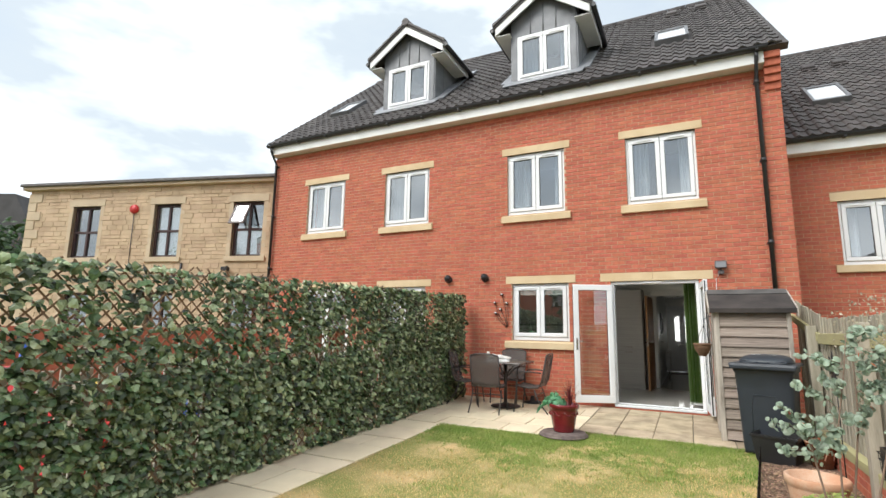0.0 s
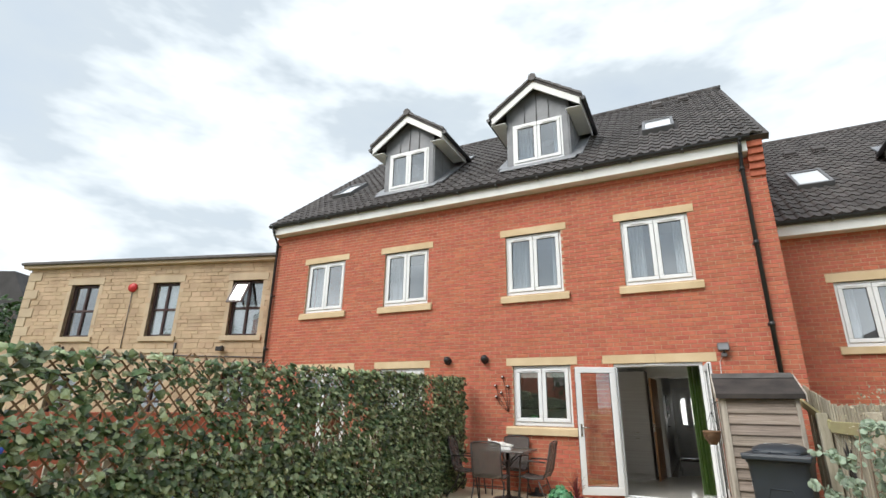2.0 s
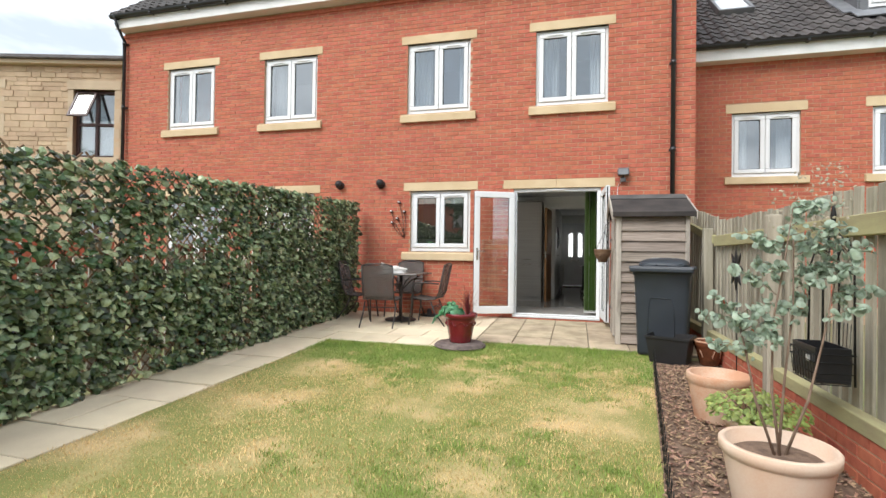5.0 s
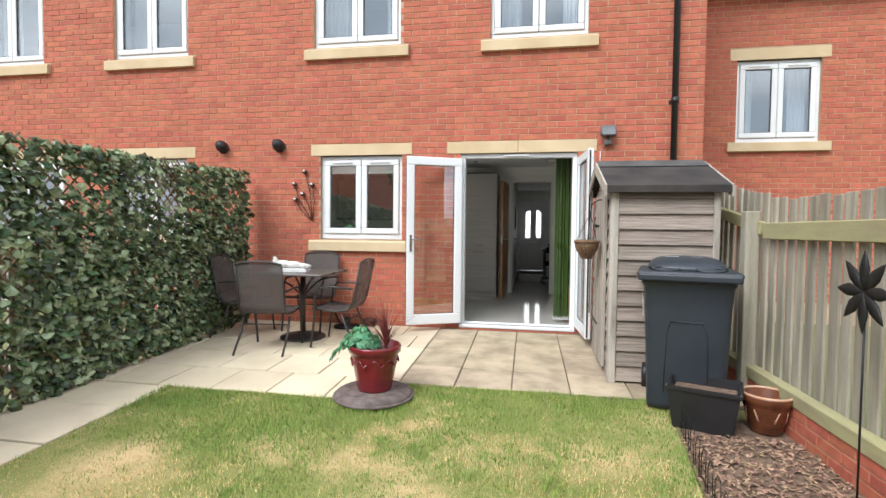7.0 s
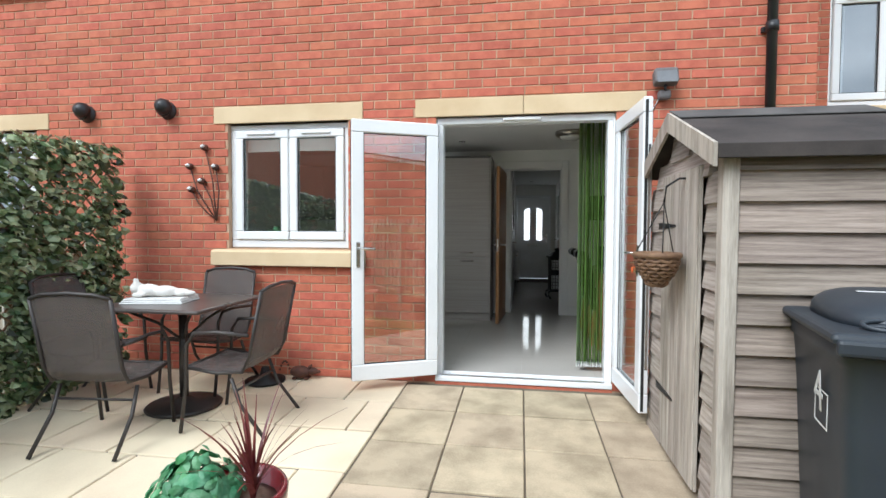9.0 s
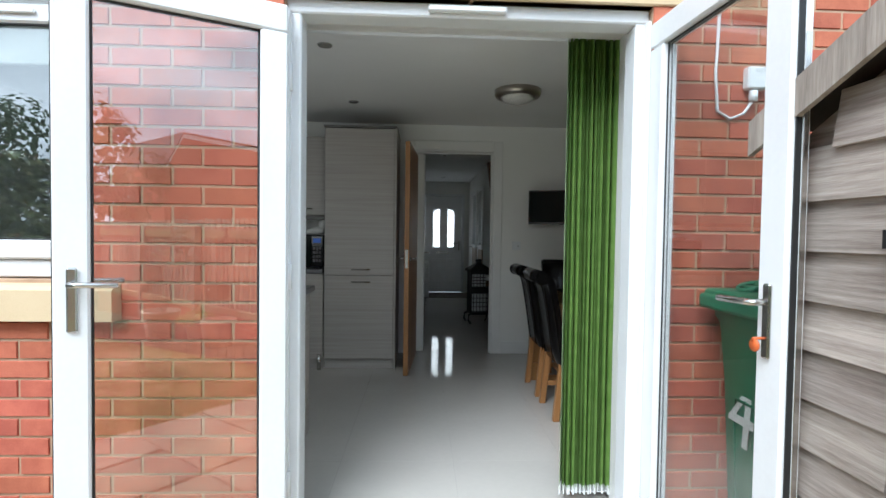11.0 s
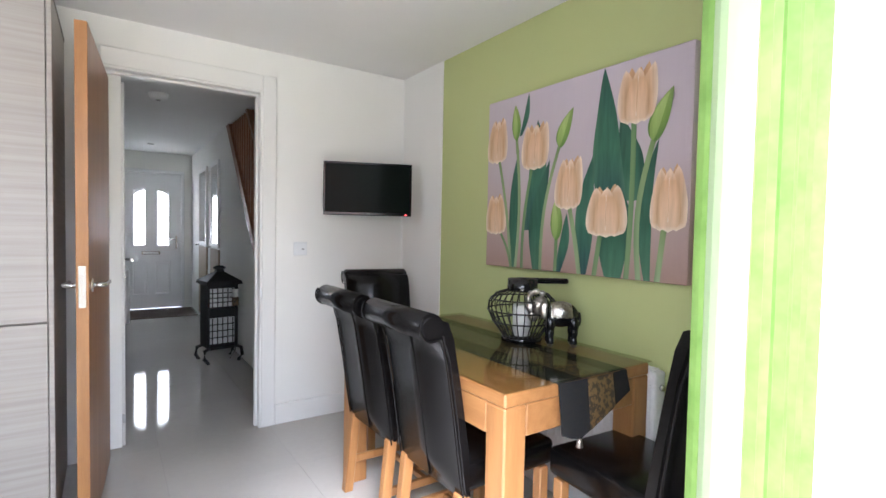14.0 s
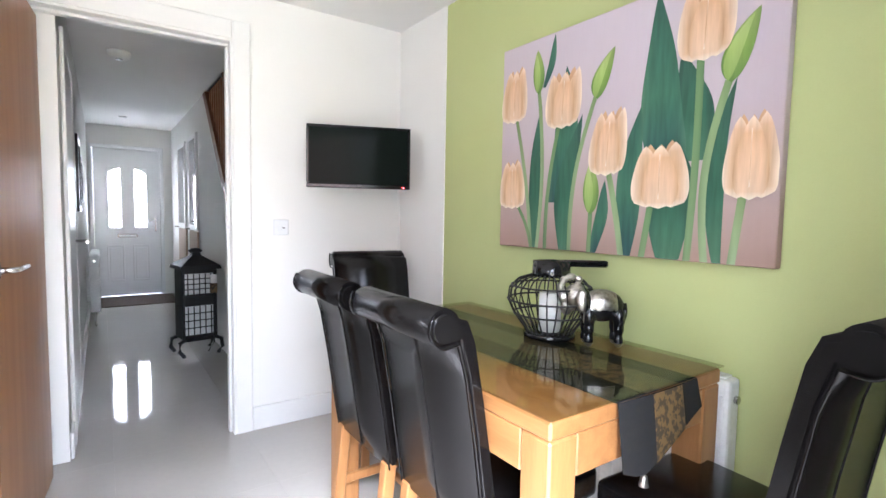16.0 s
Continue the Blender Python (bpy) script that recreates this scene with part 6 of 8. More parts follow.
# ---- border, fence, eucalyptus ----
V, F = [], []
for j in range(41):
    y = -4 + 10.5 * j / 40
    for i in range(9):
        x = right_edge(y) + (1.40 - right_edge(y)) * i / 8
        V.append((x, y, g(y) + 0.0 + 0.02 * noise.noise((x * 5, y * 5, 2))))
F = [(j * 9 + i, j * 9 + i + 1, j * 9 + i + 10, j * 9 + i + 9) for j in range(40) for i in range(8)]
border = tagged(flat("flower_bed", V, F, M_SOIL), "narrow border covered in brown bark chips", "flower bed", "", "structure")
rnd = random.Random(12)
V, F = [], []
for _ in range(6500):
    y = rnd.uniform(1.5, 6.2)
    x = rnd.uniform(right_edge(y) + 0.01, 1.36)
    m = Matrix.Translation((x, y, g(y) + 0.006 + 0.02 * noise.noise((x * 5, y * 5, 2)) + rnd.uniform(0, 0.012))) @ Euler((rnd.uniform(-0.5, 0.5), rnd.uniform(-0.5, 0.5), rnd.uniform(0, 6.3))).to_matrix().to_4x4()
    a, b = rnd.uniform(0.008, 0.026), rnd.uniform(0.004, 0.010)
    n = len(V)
    V += [tuple(m @ Vector(q)) for q in ((-a, -b, 0), (a, -b * 0.6, 0), (a * 0.8, b, 0), (-a * 0.9, b * 0.7, 0), (0, 0, 0.005))]
    F += [(n, n + 1, n + 4), (n + 1, n + 2, n + 4), (n + 2, n + 3, n + 4), (n + 3, n, n + 4)]
tagged(flat("bark_chips", V, F, M_BARK, border), kind="stuff")
edging = thing("wire_edging", "low black hooped wire lawn edging", "edging")
y = 1.6
while y < 6.2:
    x = right_edge(y) + 0.01
    pts = [(x, y, g(y)), (x, y, g(y) + 0.14), (x + 0.01, y + 0.03, g(y) + 0.19), (x + 0.02, y + 0.10, g(y) + 0.19), (x + 0.022, y + 0.13, g(y) + 0.14), (x + 0.022, y + 0.13, g(y))]
    part("hoop", tube(pts, 0.0025, 5), M_IRON, edging)
    y += 0.145
for h in (0.04, 0.10):
    part("wire", tube([(right_edge(1.6) + 0.01, 1.6, g(1.6) + h), (right_edge(6.2) + 0.01, 6.2, g(6.2) + h)], 0.002, 5), M_IRON, edging)

FX = 1.39
low_wall = structure("wall_retaining", bbox(FX - 0.03, FX + 0.08, -4.0, 8.4, -0.6, 0.055, 0.002), M_MORTAR, "low red brick retaining wall under the fence", "wall")
fence = thing("garden_fence", "weathered close pale fence with algae green rails", "fence")
me = bpy.data.meshes.new("pale")
bm = bbox(-0.009, 0.009, -0.041, 0.041, 0, 1.0, 0.003)
bm.to_mesh(me)
bm.free()
me.materials.append(M_FENCE)


def fence_top(y):
    return 1.40 if y < 6.6 else 1.40 + 0.16 * min(1.7, y - 6.6) / 0.9


y, k = -4.0, 0
rnd = random.Random(14)
while y < 8.35:
    p = new("pale", me)
    p.parent = fence
    p.matrix_basis = Matrix.Translation((FX + 0.055 + rnd.uniform(-0.004, 0.004), y, 0.10)) @ Matrix.Rotation(rnd.uniform(-0.008, 0.008), 4, "X") @ Matrix.Diagonal((1, 1, fence_top(y) - 0.10 + rnd.uniform(-0.012, 0.012), 1))
    y += 0.126 if k % 3 else 0.116
    k += 1
part("bottom_rail", bbox(FX - 0.045, FX + 0.04, -4.0, 8.3, 0.06, 0.15, 0.006), M_RAIL, fence, "algae green bottom rail")
part("top_rail", bbox(FX + 0.0, FX + 0.044, -4.0, 6.85, 1.12, 1.24, 0.006), M_RAIL, fence, "algae green top rail")
part("top_rail", put(bbox(-0.02, 0.022, 0, 1.6, -0.05, 0.05, 0.006), Matrix.Translation((FX + 0.02, 6.9, 1.20)) @ Matrix.Rotation(radians(10), 4, "X")), M_RAIL, fence)
for y in (-3.0, -0.9, 1.2, 3.1, 5.0, 6.98):
    part("post", bbox(FX - 0.08, FX + 0.02, y - 0.05, y + 0.05, g(y) - 0.1, 1.33, 0.006), M_FENCE, fence, "square timber post")

euc = thing("eucalyptus", "young eucalyptus with round blue-green leaves in a pot", "tree", Matrix.Translation((0.81, 3.26, g(3.26) + 0.29)) @ Matrix.Rotation(radians(4), 4, "Y"))
STEMS = [[(0, 0, 0), (-0.05, 0.02, 0.3), (-0.06, 0.05, 0.62), (-0.02, 0.08, 0.95), (0.0, 0.1, 1.18)], [(0.02, 0.01, 0), (0.10, 0.02, 0.28), (0.15, 0.05, 0.55), (0.20, 0.1, 0.85), (0.28, 0.12, 1.0)], [(-0.02, 0, 0), (-0.12, 0.0, 0.25), (-0.18, 0.02, 0.5), (-0.22, 0.05, 0.66)], [(0.0, 0.02, 0), (0.02, 0.08, 0.35), (0.06, 0.16, 0.7), (0.05, 0.2, 1.05)]]
for s in STEMS:
    part("stem", tube(s, [0.007, 0.006, 0.0045, 0.0035, 0.002][: len(s)], 7), M_STEM, euc)
twigs = []
rnd = random.Random(17)
for s in STEMS:
    for k in range(9):
        f = 0.60 + 0.40 * k / 8
        i = min(int(f * (len(s) - 1)), len(s) - 2)
        t = f * (len(s) - 1) - i
        b = Vector(s[i]).lerp(Vector(s[i + 1]), t)
        a = rnd.uniform(0, 6.283)
        e = b + Vector((math.cos(a), math.sin(a), rnd.uniform(0.0, 0.7))) * rnd.uniform(0.10, 0.22)
        twigs.append((b, e))
bm = bmesh.new()
for b, e in twigs:
    bm = join(bm, tube([b, (b + e) / 2 + Vector((0, 0, 0.015)), e], [0.0018, 0.0015, 0.001], 5))
part("twigs", bm, M_STEM, euc)


def on_twig(rnd):
    b, e = rnd.choice(twigs)
    p = b.lerp(e, rnd.random() ** 0.7) + Vector([rnd.uniform(-0.025, 0.025) for _ in range(3)])
    return p, (rnd.uniform(-1, 1), rnd.uniform(-1.2, 0.4), rnd.uniform(-0.1, 1.0))


ROUND = [(math.cos(a) * 0.5, math.sin(a) * 0.46) for a in [2 * math.pi * i / 10 for i in range(10)]]
V, F = leaf_cloud(1000, on_twig, 0.036, ROUND, seed=8)
flat("leaves", V, F, M_EUC, euc, "round blue-green leaves")


def tip(rnd):
    b, e = twigs[rnd.choice((6, 7, 8, 33, 34, 35, 17))]
    return e + Vector([rnd.uniform(-0.07, 0.07), rnd.uniform(-0.07, 0.07), rnd.uniform(-0.02, 0.22)]), (rnd.uniform(-1, 1), -1, rnd.uniform(-0.3, 1))


V, F = leaf_cloud(200, tip, 0.017, OVAL, seed=9)
tagged(flat("seed_spray", V, F, M_BUDS, euc, "pale dry seed sprays"), kind="stuff")
V, F = leaf_cloud(12, on_twig, 0.03, ROUND, seed=10)
flat("red_leaves", V, F, M_CORAL, euc, "coral red turning leaves")

shrub = thing("low_shrub", "low yellow-green variegated shrub growing in a stone bowl", "shrub", Matrix.Translation((0.95, 4.02, g(4.02) + 0.155)))
for k in range(10):
    a = 2 * math.pi * k / 10
    part("stem", tube([(0, 0, 0), (0.1 * math.cos(a), 0.1 * math.sin(a), 0.12), (0.2 * math.cos(a), 0.2 * math.sin(a), 0.2)], [0.005, 0.004, 0.002], 5), M_STEM, shrub)


def low(rnd):
    a, r = rnd.uniform(0, 6.283), 0.27 * math.sqrt(rnd.random())
    return (r * math.cos(a), r * math.sin(a) * 1.2, 0.05 + (0.22 - r * 0.45) * rnd.random() ** 0.5), (math.cos(a) * 0.6, math.sin(a) * 0.6 - 0.3, 1)


V, F = leaf_cloud(700, low, 0.035, OVAL, seed=13)
flat("leaves", V, F, M_LIME, shrub)
shrub2 = thing("glossy_plant", "broad-leaved green plant at the foot of the pots", "plant", Matrix.Translation((0.62, 2.55, g(2.55))))
for k in range(6):
    a = 2 * math.pi * k / 6
    part("stem", tube([(0, 0, 0), (0.07 * math.cos(a), 0.07 * math.sin(a), 0.1), (0.14 * math.cos(a), 0.14 * math.sin(a), 0.13)], 0.004, 5), M_STEM, shrub2)


def broad(rnd):
    a, r = rnd.uniform(0, 6.283), 0.17 * math.sqrt(rnd.random())
    return (r * math.cos(a), r * math.sin(a), 0.07 + 0.09 * rnd.random()), (math.cos(a) * 0.5, math.sin(a) * 0.5, 1)


V, F = leaf_cloud(60, broad, 0.10, OVAL, seed=15)
flat("leaves", V, F, M_EUC2, shrub2)

wb = thing("wire_planter", "black wire wall basket holding a plastic trough on the fence", "planter", Matrix.Translation((1.245, 3.93, 0.28)) @ Matrix.Scale(0.88, 4))
for zz, f in ((0.02, 0.86), (0.09, 0.93), (0.16, 1.0), (0.21, 1.02)):
    a, b = 0.11 * f, 0.185 * f
    part("wire", tube([(-a, -b, zz), (a, -b, zz), (a, b, zz), (-a, b, zz)], 0.004, 6, closed=True), M_IRON, wb)
for k in range(9):
    yy = -0.176 + 0.044 * k
    part("upright", tube([(-0.11, yy, 0.21), (-0.095, yy * 0.9, 0.02), (0.095, yy * 0.9, 0.02), (0.11, yy, 0.40)], 0.0025, 5), M_IRON, wb)
part("trough_base", bbox(-0.092, 0.092, -0.17, 0.17, 0.03, 0.05, 0.004), M_BLACK, wb, "black plastic trough base")
for x0, x1, y0, y1 in ((-0.097, -0.088, -0.17, 0.17), (0.088, 0.097, -0.17, 0.17), (-0.088, 0.088, -0.17, -0.163), (-0.088, 0.088, 0.163, 0.17)):
    part("trough_side", bbox(x0, x1, y0, y1, 0.05, 0.25, 0.002), M_BLACK, wb)
part("label", bbox(-0.108, -0.098, -0.1, -0.06, 0.15, 0.19, 0.001), M_LABEL, wb, "small white sticker")

obelisk = thing("garden_obelisk", "black wrought iron obelisk with a scrolled finial by the fence", "obelisk", Matrix.Translation((1.335, 4.0, g(4.0))))
for sx, sy in ((-0.09, -0.09), (0.07, -0.09), (0.07, 0.09), (-0.09, 0.09)):
    part("leg", tube([(sx, sy, 0.48), (sx * 0.95, sy * 0.95, 1.15), (sx * 0.6, sy * 0.6, 1.3), (0, 0, 1.38)], 0.006, 6), M_IRON, obelisk)
part("spike", tube([(0, 0, 1.36), (0, 0, 1.46), (0, 0, 1.50), (0, 0, 1.60)], [0.006, 0.016, 0.010, 0.002], 8), M_IRON, obelisk)
for a in (0, 1.57, 3.14, 4.71):
    part("scroll", tube([(0.02 * math.cos(a), 0.02 * math.sin(a), 1.38), (0.07 * math.cos(a), 0.07 * math.sin(a), 1.34), (0.09 * math.cos(a), 0.09 * math.sin(a), 1.26), (0.06 * math.cos(a), 0.06 * math.sin(a), 1.22), (0.045 * math.cos(a), 0.045 * math.sin(a), 1.26)], 0.005, 6), M_IRON, obelisk)
pin = thing("wind_spinner", "dark metal flower wind spinner on a stem", "garden ornament", Matrix.Translation((1.24, 5.45, g(5.45) - 0.06)))
part("stem", tube([(0, 0, 0), (0, 0, 1.12)], 0.005, 6), M_IRON, pin)
for k in range(8):
    a = 2 * math.pi * k / 8
    part("petal", put(lathe([(0.0, 0), (0.030, 0.06), (0.036, 0.11), (0.016, 0.17), (0.0, 0.20)], 6), Matrix.Translation((-0.01, 0, 1.12)) @ Matrix.Rotation(a, 4, "X") @ Matrix.Diagonal((0.25, 1, 1, 1))), M_IRON, pin)

rat = part("rat_ornament", blobs([(0, 0, 0.06, 0.055, (1.6, 0.9, 0.95)), (0.10, 0, 0.07, 0.035, (1.5, 0.9, 0.9)), (0.15, 0, 0.065, 0.016, (1.6, 1, 0.9)), (0.085, 0.022, 0.105, 0.016, (0.5, 1, 1)), (0.085, -0.022, 0.105, 0.016, (0.5, 1, 1)), (-0.04, 0.03, 0.012, 0.014, (1.6, 1, 0.9)), (0.06, -0.03, 0.012, 0.014, (1.6, 1, 0.9)), (0.06, 0.03, 0.012, 0.014, (1.6, 1, 0.9)), (-0.04, -0.03, 0.012, 0.014, (1.6, 1, 0.9))] + [(-0.08 - 0.012 * k, 0.0, 0.05 + 0.10 * math.sin(k * 0.36), 0.009, (1, 1, 1)) for k in range(9)]), M_RUST, None, smooth=True)
rat.matrix_basis = on_patio(-2.29, 8.80, 5)
tagged(rat, "rusty brown cast animal ornament on the patio by the wall", "ornament")
parasol = thing("parasol_base", "black parasol foot lying by the brick wall", "parasol base", on_patio(-2.55, 8.70, 20))
part("foot", lathe([(0.16, 0), (0.16, 0.02), (0.05, 0.04), (0.03, 0.12), (0.0, 0.12)], 20), M_IRON, parasol)

# the houses and trees behind the garden, seen in the glass
back = thing("house_behind", "red brick house with a tiled roof behind the garden", "house", kind="structure")
part("wall", join(bbox(-14, 6, -30, -22, -0.6, 3.2, 0.01), prism([(-5, 3.2), (1, 3.2), (-2, 5.9)], -22.2, -21.8)), M_BRICKS, back)
part("roof", prism([(-21.9, 3.2), (-26, 5.6), (-30.1, 3.2)], -14.3, 6.3, Matrix(((0, 1, 0, 0), (1, 0, 0, 0), (0, 0, 1, 0), (0, 0, 0, 1)))), M_TILES, back)
for x in (-11, -7.5, 4.0):
    w = part("window", ring(x - 0.6, x + 0.6, -22.05, -21.96, 1.5, 2.7, 0.08), M_UPVC, back)
    part("pane", bbox(x - 0.52, x + 0.52, -22.02, -21.985, 1.58, 2.62, 0.001), M_GLASS_FAR, w)
part("fence_panel", bbox(-4.0, 1.5, -4.6, -4.5, -0.5, 1.3, 0.004), M_FENCE, back)


def gable_house(outline, y0, y1, label):
    """A brick gable end with white bargeboards along its sloping edges."""
    h = thing("house_behind", label, "house", kind="structure")
    part("wall", prism(outline, y0, y1), M_BRICKS, h)
    for (xa, za), (xb, zb) in zip(outline, outline[1:]):
        if min(za, zb) > 1 and abs(xa - xb) > 0.1:
            part("bargeboard", prism([(xa, za - 0.12), (xb, zb - 0.12), (xb, zb + 0.14), (xa, za + 0.14)], y1 + 0.01, y1 + 0.12), M_WHITE, h)
            part("roof", prism([(xa, za + 0.141), (xb, zb + 0.141), (xb, zb + 0.25), (xa, za + 0.25)], y0, y1 + 0.2), M_TILES, h)
    return h


gable_house([(-18.0, -0.6), (-10.0, -0.6), (-10.0, 7.7), (-14.0, 10.2), (-18.0, 7.7)], -22.0, -14.0, "dark brick house with a white-edged gable behind the garden")
gable_house([(11.7, -0.6), (25.0, -0.6), (25.0, 7.0), (12.8, 7.3), (11.7, 5.1)], -30.0, -22.0, "red brick house end behind the garden")


def tree(x, y, h, r, seed):
    t = thing("tree", "leafy deciduous tree with a broad dark crown", "tree", Matrix.Translation((x, y, g(y) - 0.05)), group="garden trees")
    part("trunk", tube([(0, 0, 0), (0.1, 0, h * 0.3), (0.0, 0.1, h * 0.6), (0.1, 0, h * 0.8)], [0.22, 0.17, 0.11, 0.05], 10), M_STEM, t)
    rnd0 = random.Random(seed)
    cl = []
    for k in range(16):
        a, f = rnd0.uniform(0, 6.283), rnd0.random()
        c = Vector((r * 0.75 * math.cos(a) * math.sqrt(f), r * 0.75 * math.sin(a) * math.sqrt(f), h * rnd0.uniform(0.45, 0.98)))
        cl.append((c, rnd0.uniform(0.25, 0.5) * r))
        part("limb", tube([(0, 0, h * 0.35), (c.x * 0.5, c.y * 0.5, (h * 0.4 + c.z) / 2), tuple(c)], [0.07, 0.04, 0.015], 6), M_STEM, t)

    def at(rnd):
        c, q = rnd.choice(cl)
        v = Vector([rnd.gauss(0, 1) for _ in range(3)]).normalized()
        return c + v * q * rnd.uniform(0.6, 1.05), v + Vector((0, 0, 0.4))

    V, F = leaf_cloud(1500, at, 0.28, OVAL, seed=seed)
    flat("crown", V, F, M_TREE, t)


tree(-5.5, -12, 6.5, 2.6, 41)
tree(-21.5, -13, 8.2, 3.2, 42)
tree(9.0, -20, 6.2, 2.4, 45)
tree(3.5, -11, 6.0, 2.3, 43)
tree(-27, 9.5, 5.2, 2.2, 44)
far_house = thing("far_house", "distant stone house with a grey slate roof", "house", Matrix.Translation((-37, 14, -0.4)) @ Matrix.Rotation(radians(25), 4, "Z"), kind="structure")
part("wall", bbox(-6, 6, -4, 4, -0.5, 5.2, 0.01), M_STONE, far_house)
part("roof", prism([(-6.4, 5.1), (-4.5, 8.2), (4.5, 8.2), (6.4, 5.1)], -4.4, 4.4), M_SLATE, far_house)


# ---- inside: shell ----
CZ = 2.33
SW = Matrix(((0, 1, 0, 0), (1, 0, 0, 0), (0, 0, 1, 0), (0, 0, 0, 1)))
floor = structure("floor", bbox(-3.9, 1.38, 9.03, 17.6, -0.12, -0.006, 0.001), M_GROUT, "large polished cream porcelain floor tiles", "floor")
structure("ceiling", join(bbox(-3.9, 1.10, 9.2, 12.04, CZ, CZ + 0.05, 0.001), bbox(-3.9, 0.40, 12.04, 17.36, CZ, CZ + 0.05, 0.001)), M_CEIL, "smooth white painted ceiling", "ceiling")
structure("wall_green", bbox(1.10, 1.379, 9.2, 11.54, -0.02, CZ + 0.2, 0.001), M_GREENWALL, "apple green feature wall behind the table", "wall")
structure("wall_corner", bbox(1.094, 1.379, 11.54, 12.04, -0.02, CZ + 0.2, 0.001), M_PLASTER, "white end of the side wall", "wall")
structure("wall_hall", holed(-3.9, 1.379, -0.02, CZ + 0.2, 12.04, 12.14, [(-0.70, 0.09, -0.1, 2.065)]), M_PLASTER, "white plaster wall with the doorway to the hall", "wall")
structure("wall_hall_side", bbox(-0.72, -0.62, 12.14, 17.36, -0.02, CZ + 0.2, 0.001), M_PLASTER, "white hall side wall", "wall")
arch = thing("architrave", "white gloss architrave round the kitchen doorway", "door frame", kind="structure")
part("casing", join(bbox(0.10, 0.185, 12.018, 12.039, 0.0, 2.172, 0.005), bbox(-0.795, -0.71, 12.018, 12.039, 0.0, 2.172, 0.005), bbox(-0.71, 0.10, 12.018, 12.039, 2.075, 2.172, 0.005)), M_GLOSS, arch)
part("lining", join(bbox(0.088, 0.10, 12.02, 12.16, 0.0, 2.075, 0.002), bbox(-0.71, -0.698, 12.02, 12.16, 0.0, 2.075, 0.002), bbox(-0.698, 0.088, 12.02, 12.16, 2.063, 2.075, 0.002)), M_GLOSS, arch)
part("door_stop", join(bbox(0.074, 0.0875, 12.07, 12.11, 0.0, 2.047, 0.002), bbox(-0.698, 0.0875, 12.07, 12.11, 2.049, 2.0625, 0.002)), M_GLOSS, arch)
rv = thing("door_reveal", "white plastered reveal round the patio doors", "reveal", kind="structure")
part("lining", join(bbox(0.2365, 0.2445, 9.031, 9.204, 0.0, 2.13, 0.002), bbox(-1.1545, -1.1465, 9.031, 9.204, 0.0, 2.13, 0.002), bbox(-1.1465, 0.2365, 9.031, 9.204, 2.096, 2.104, 0.002)), M_GLOSS, rv)
sk = thing("baseboard", "white gloss skirting board", "skirting", kind="structure")
for x0, x1, y0, y1 in ((0.187, 1.092, 12.024, 12.039), (1.084, 1.0995, 9.2, 12.02), (-0.619, -0.604, 12.16, 17.35), (0.30, 1.08, 9.201, 9.216)):
    part("board", bbox(x0, x1, y0, y1, 0.0, 0.13, 0.004), M_GLOSS, sk)

# ---- oak door, open into the kitchen ----
odoor = thing("door_kitchen", "oak veneer flush door standing wide open", "door", Matrix.Translation((-0.695, 12.0, 0.008)) @ Matrix.Rotation(radians(-94.5), 4, "Z"), kind="structure")
part("leaf", bbox(0, 0.80, -0.02, 0.02, 0, 1.995, 0.002), M_DOOROAK, odoor)
part("lipping", bbox(0.80, 0.806, -0.02, 0.02, 0, 1.995, 0.001), M_OAK, odoor, "lighter oak edge")
for sg in (-1, 1):
    part("rose", put(lathe([(0.026, 0), (0.026, 0.006), (0.0, 0.008)], 18), Matrix.Translation((0.74, sg * 0.02, 1.0)) @ Matrix.Rotation(radians(-90 * sg), 4, "X")), M_CHROME, odoor)
    part("lever", tube([(0.74, sg * 0.022, 1.0), (0.74, sg * 0.062, 1.0), (0.72, sg * 0.068, 1.0), (0.61, sg * 0.068, 1.0)], 0.009, 8), M_CHROME, odoor, "chrome lever handle")
part("latch_plate", bbox(0.806, 0.8085, -0.012, 0.012, 0.92, 1.08, 0.0005), M_CHROME, odoor)

# ---- hall ----
spandrel = prism([(12.14, -0.02), (17.36, -0.02), (17.36, CZ + 0.2), (14.70, CZ + 0.2), (14.62, CZ), (12.55, 0.12), (12.14, 0.12)], 0.37, 0.42, SW)
structure("wall_stairs", spandrel, M_PLASTER, "white hall wall stepping down with the stairs", "wall")
stair = thing("staircase", "stairs with dark oak spindles and a white string", "stairs", kind="structure")
for k in range(12):
    y = 12.45 + 0.215 * k
    part("tread", bbox(0.43, 1.10, y, y + 0.235, 0.185 * (k + 1) - 0.03, 0.185 * (k + 1), 0.006), M_STAIRCARPET, stair)
    part("riser", bbox(0.43, 1.10, y + 0.01, y + 0.025, 0.185 * k, 0.185 * (k + 1) - 0.03, 0.002), M_STAIRCARPET, stair)
part("string", prism([(12.50, 0.10), (14.64, 2.36), (14.64, 2.50), (12.50, 0.24)], 0.36, 0.43, SW), M_STAIRWOOD, stair, "dark oak base rail")
k = 0
while k < 22:
    y = 12.58 + 0.1 * k
    zb = 0.22 + (y - 12.5) * 1.056
    part("spindle", bbox(0.383, 0.411, y - 0.014, y + 0.014, zb, min(zb + 0.86, 2.615), 0.003), M_STAIRWOOD, stair)
    k += 1
part("handrail", prism([(12.50, 1.03), (13.95, 2.56), (13.95, 2.62), (12.50, 1.10)], 0.365, 0.429, SW), M_STAIRWOOD, stair)
part("newel", bbox(0.355, 0.44, 12.44, 12.525, 0.0, 1.2, 0.006), M_STAIRWOOD, stair)
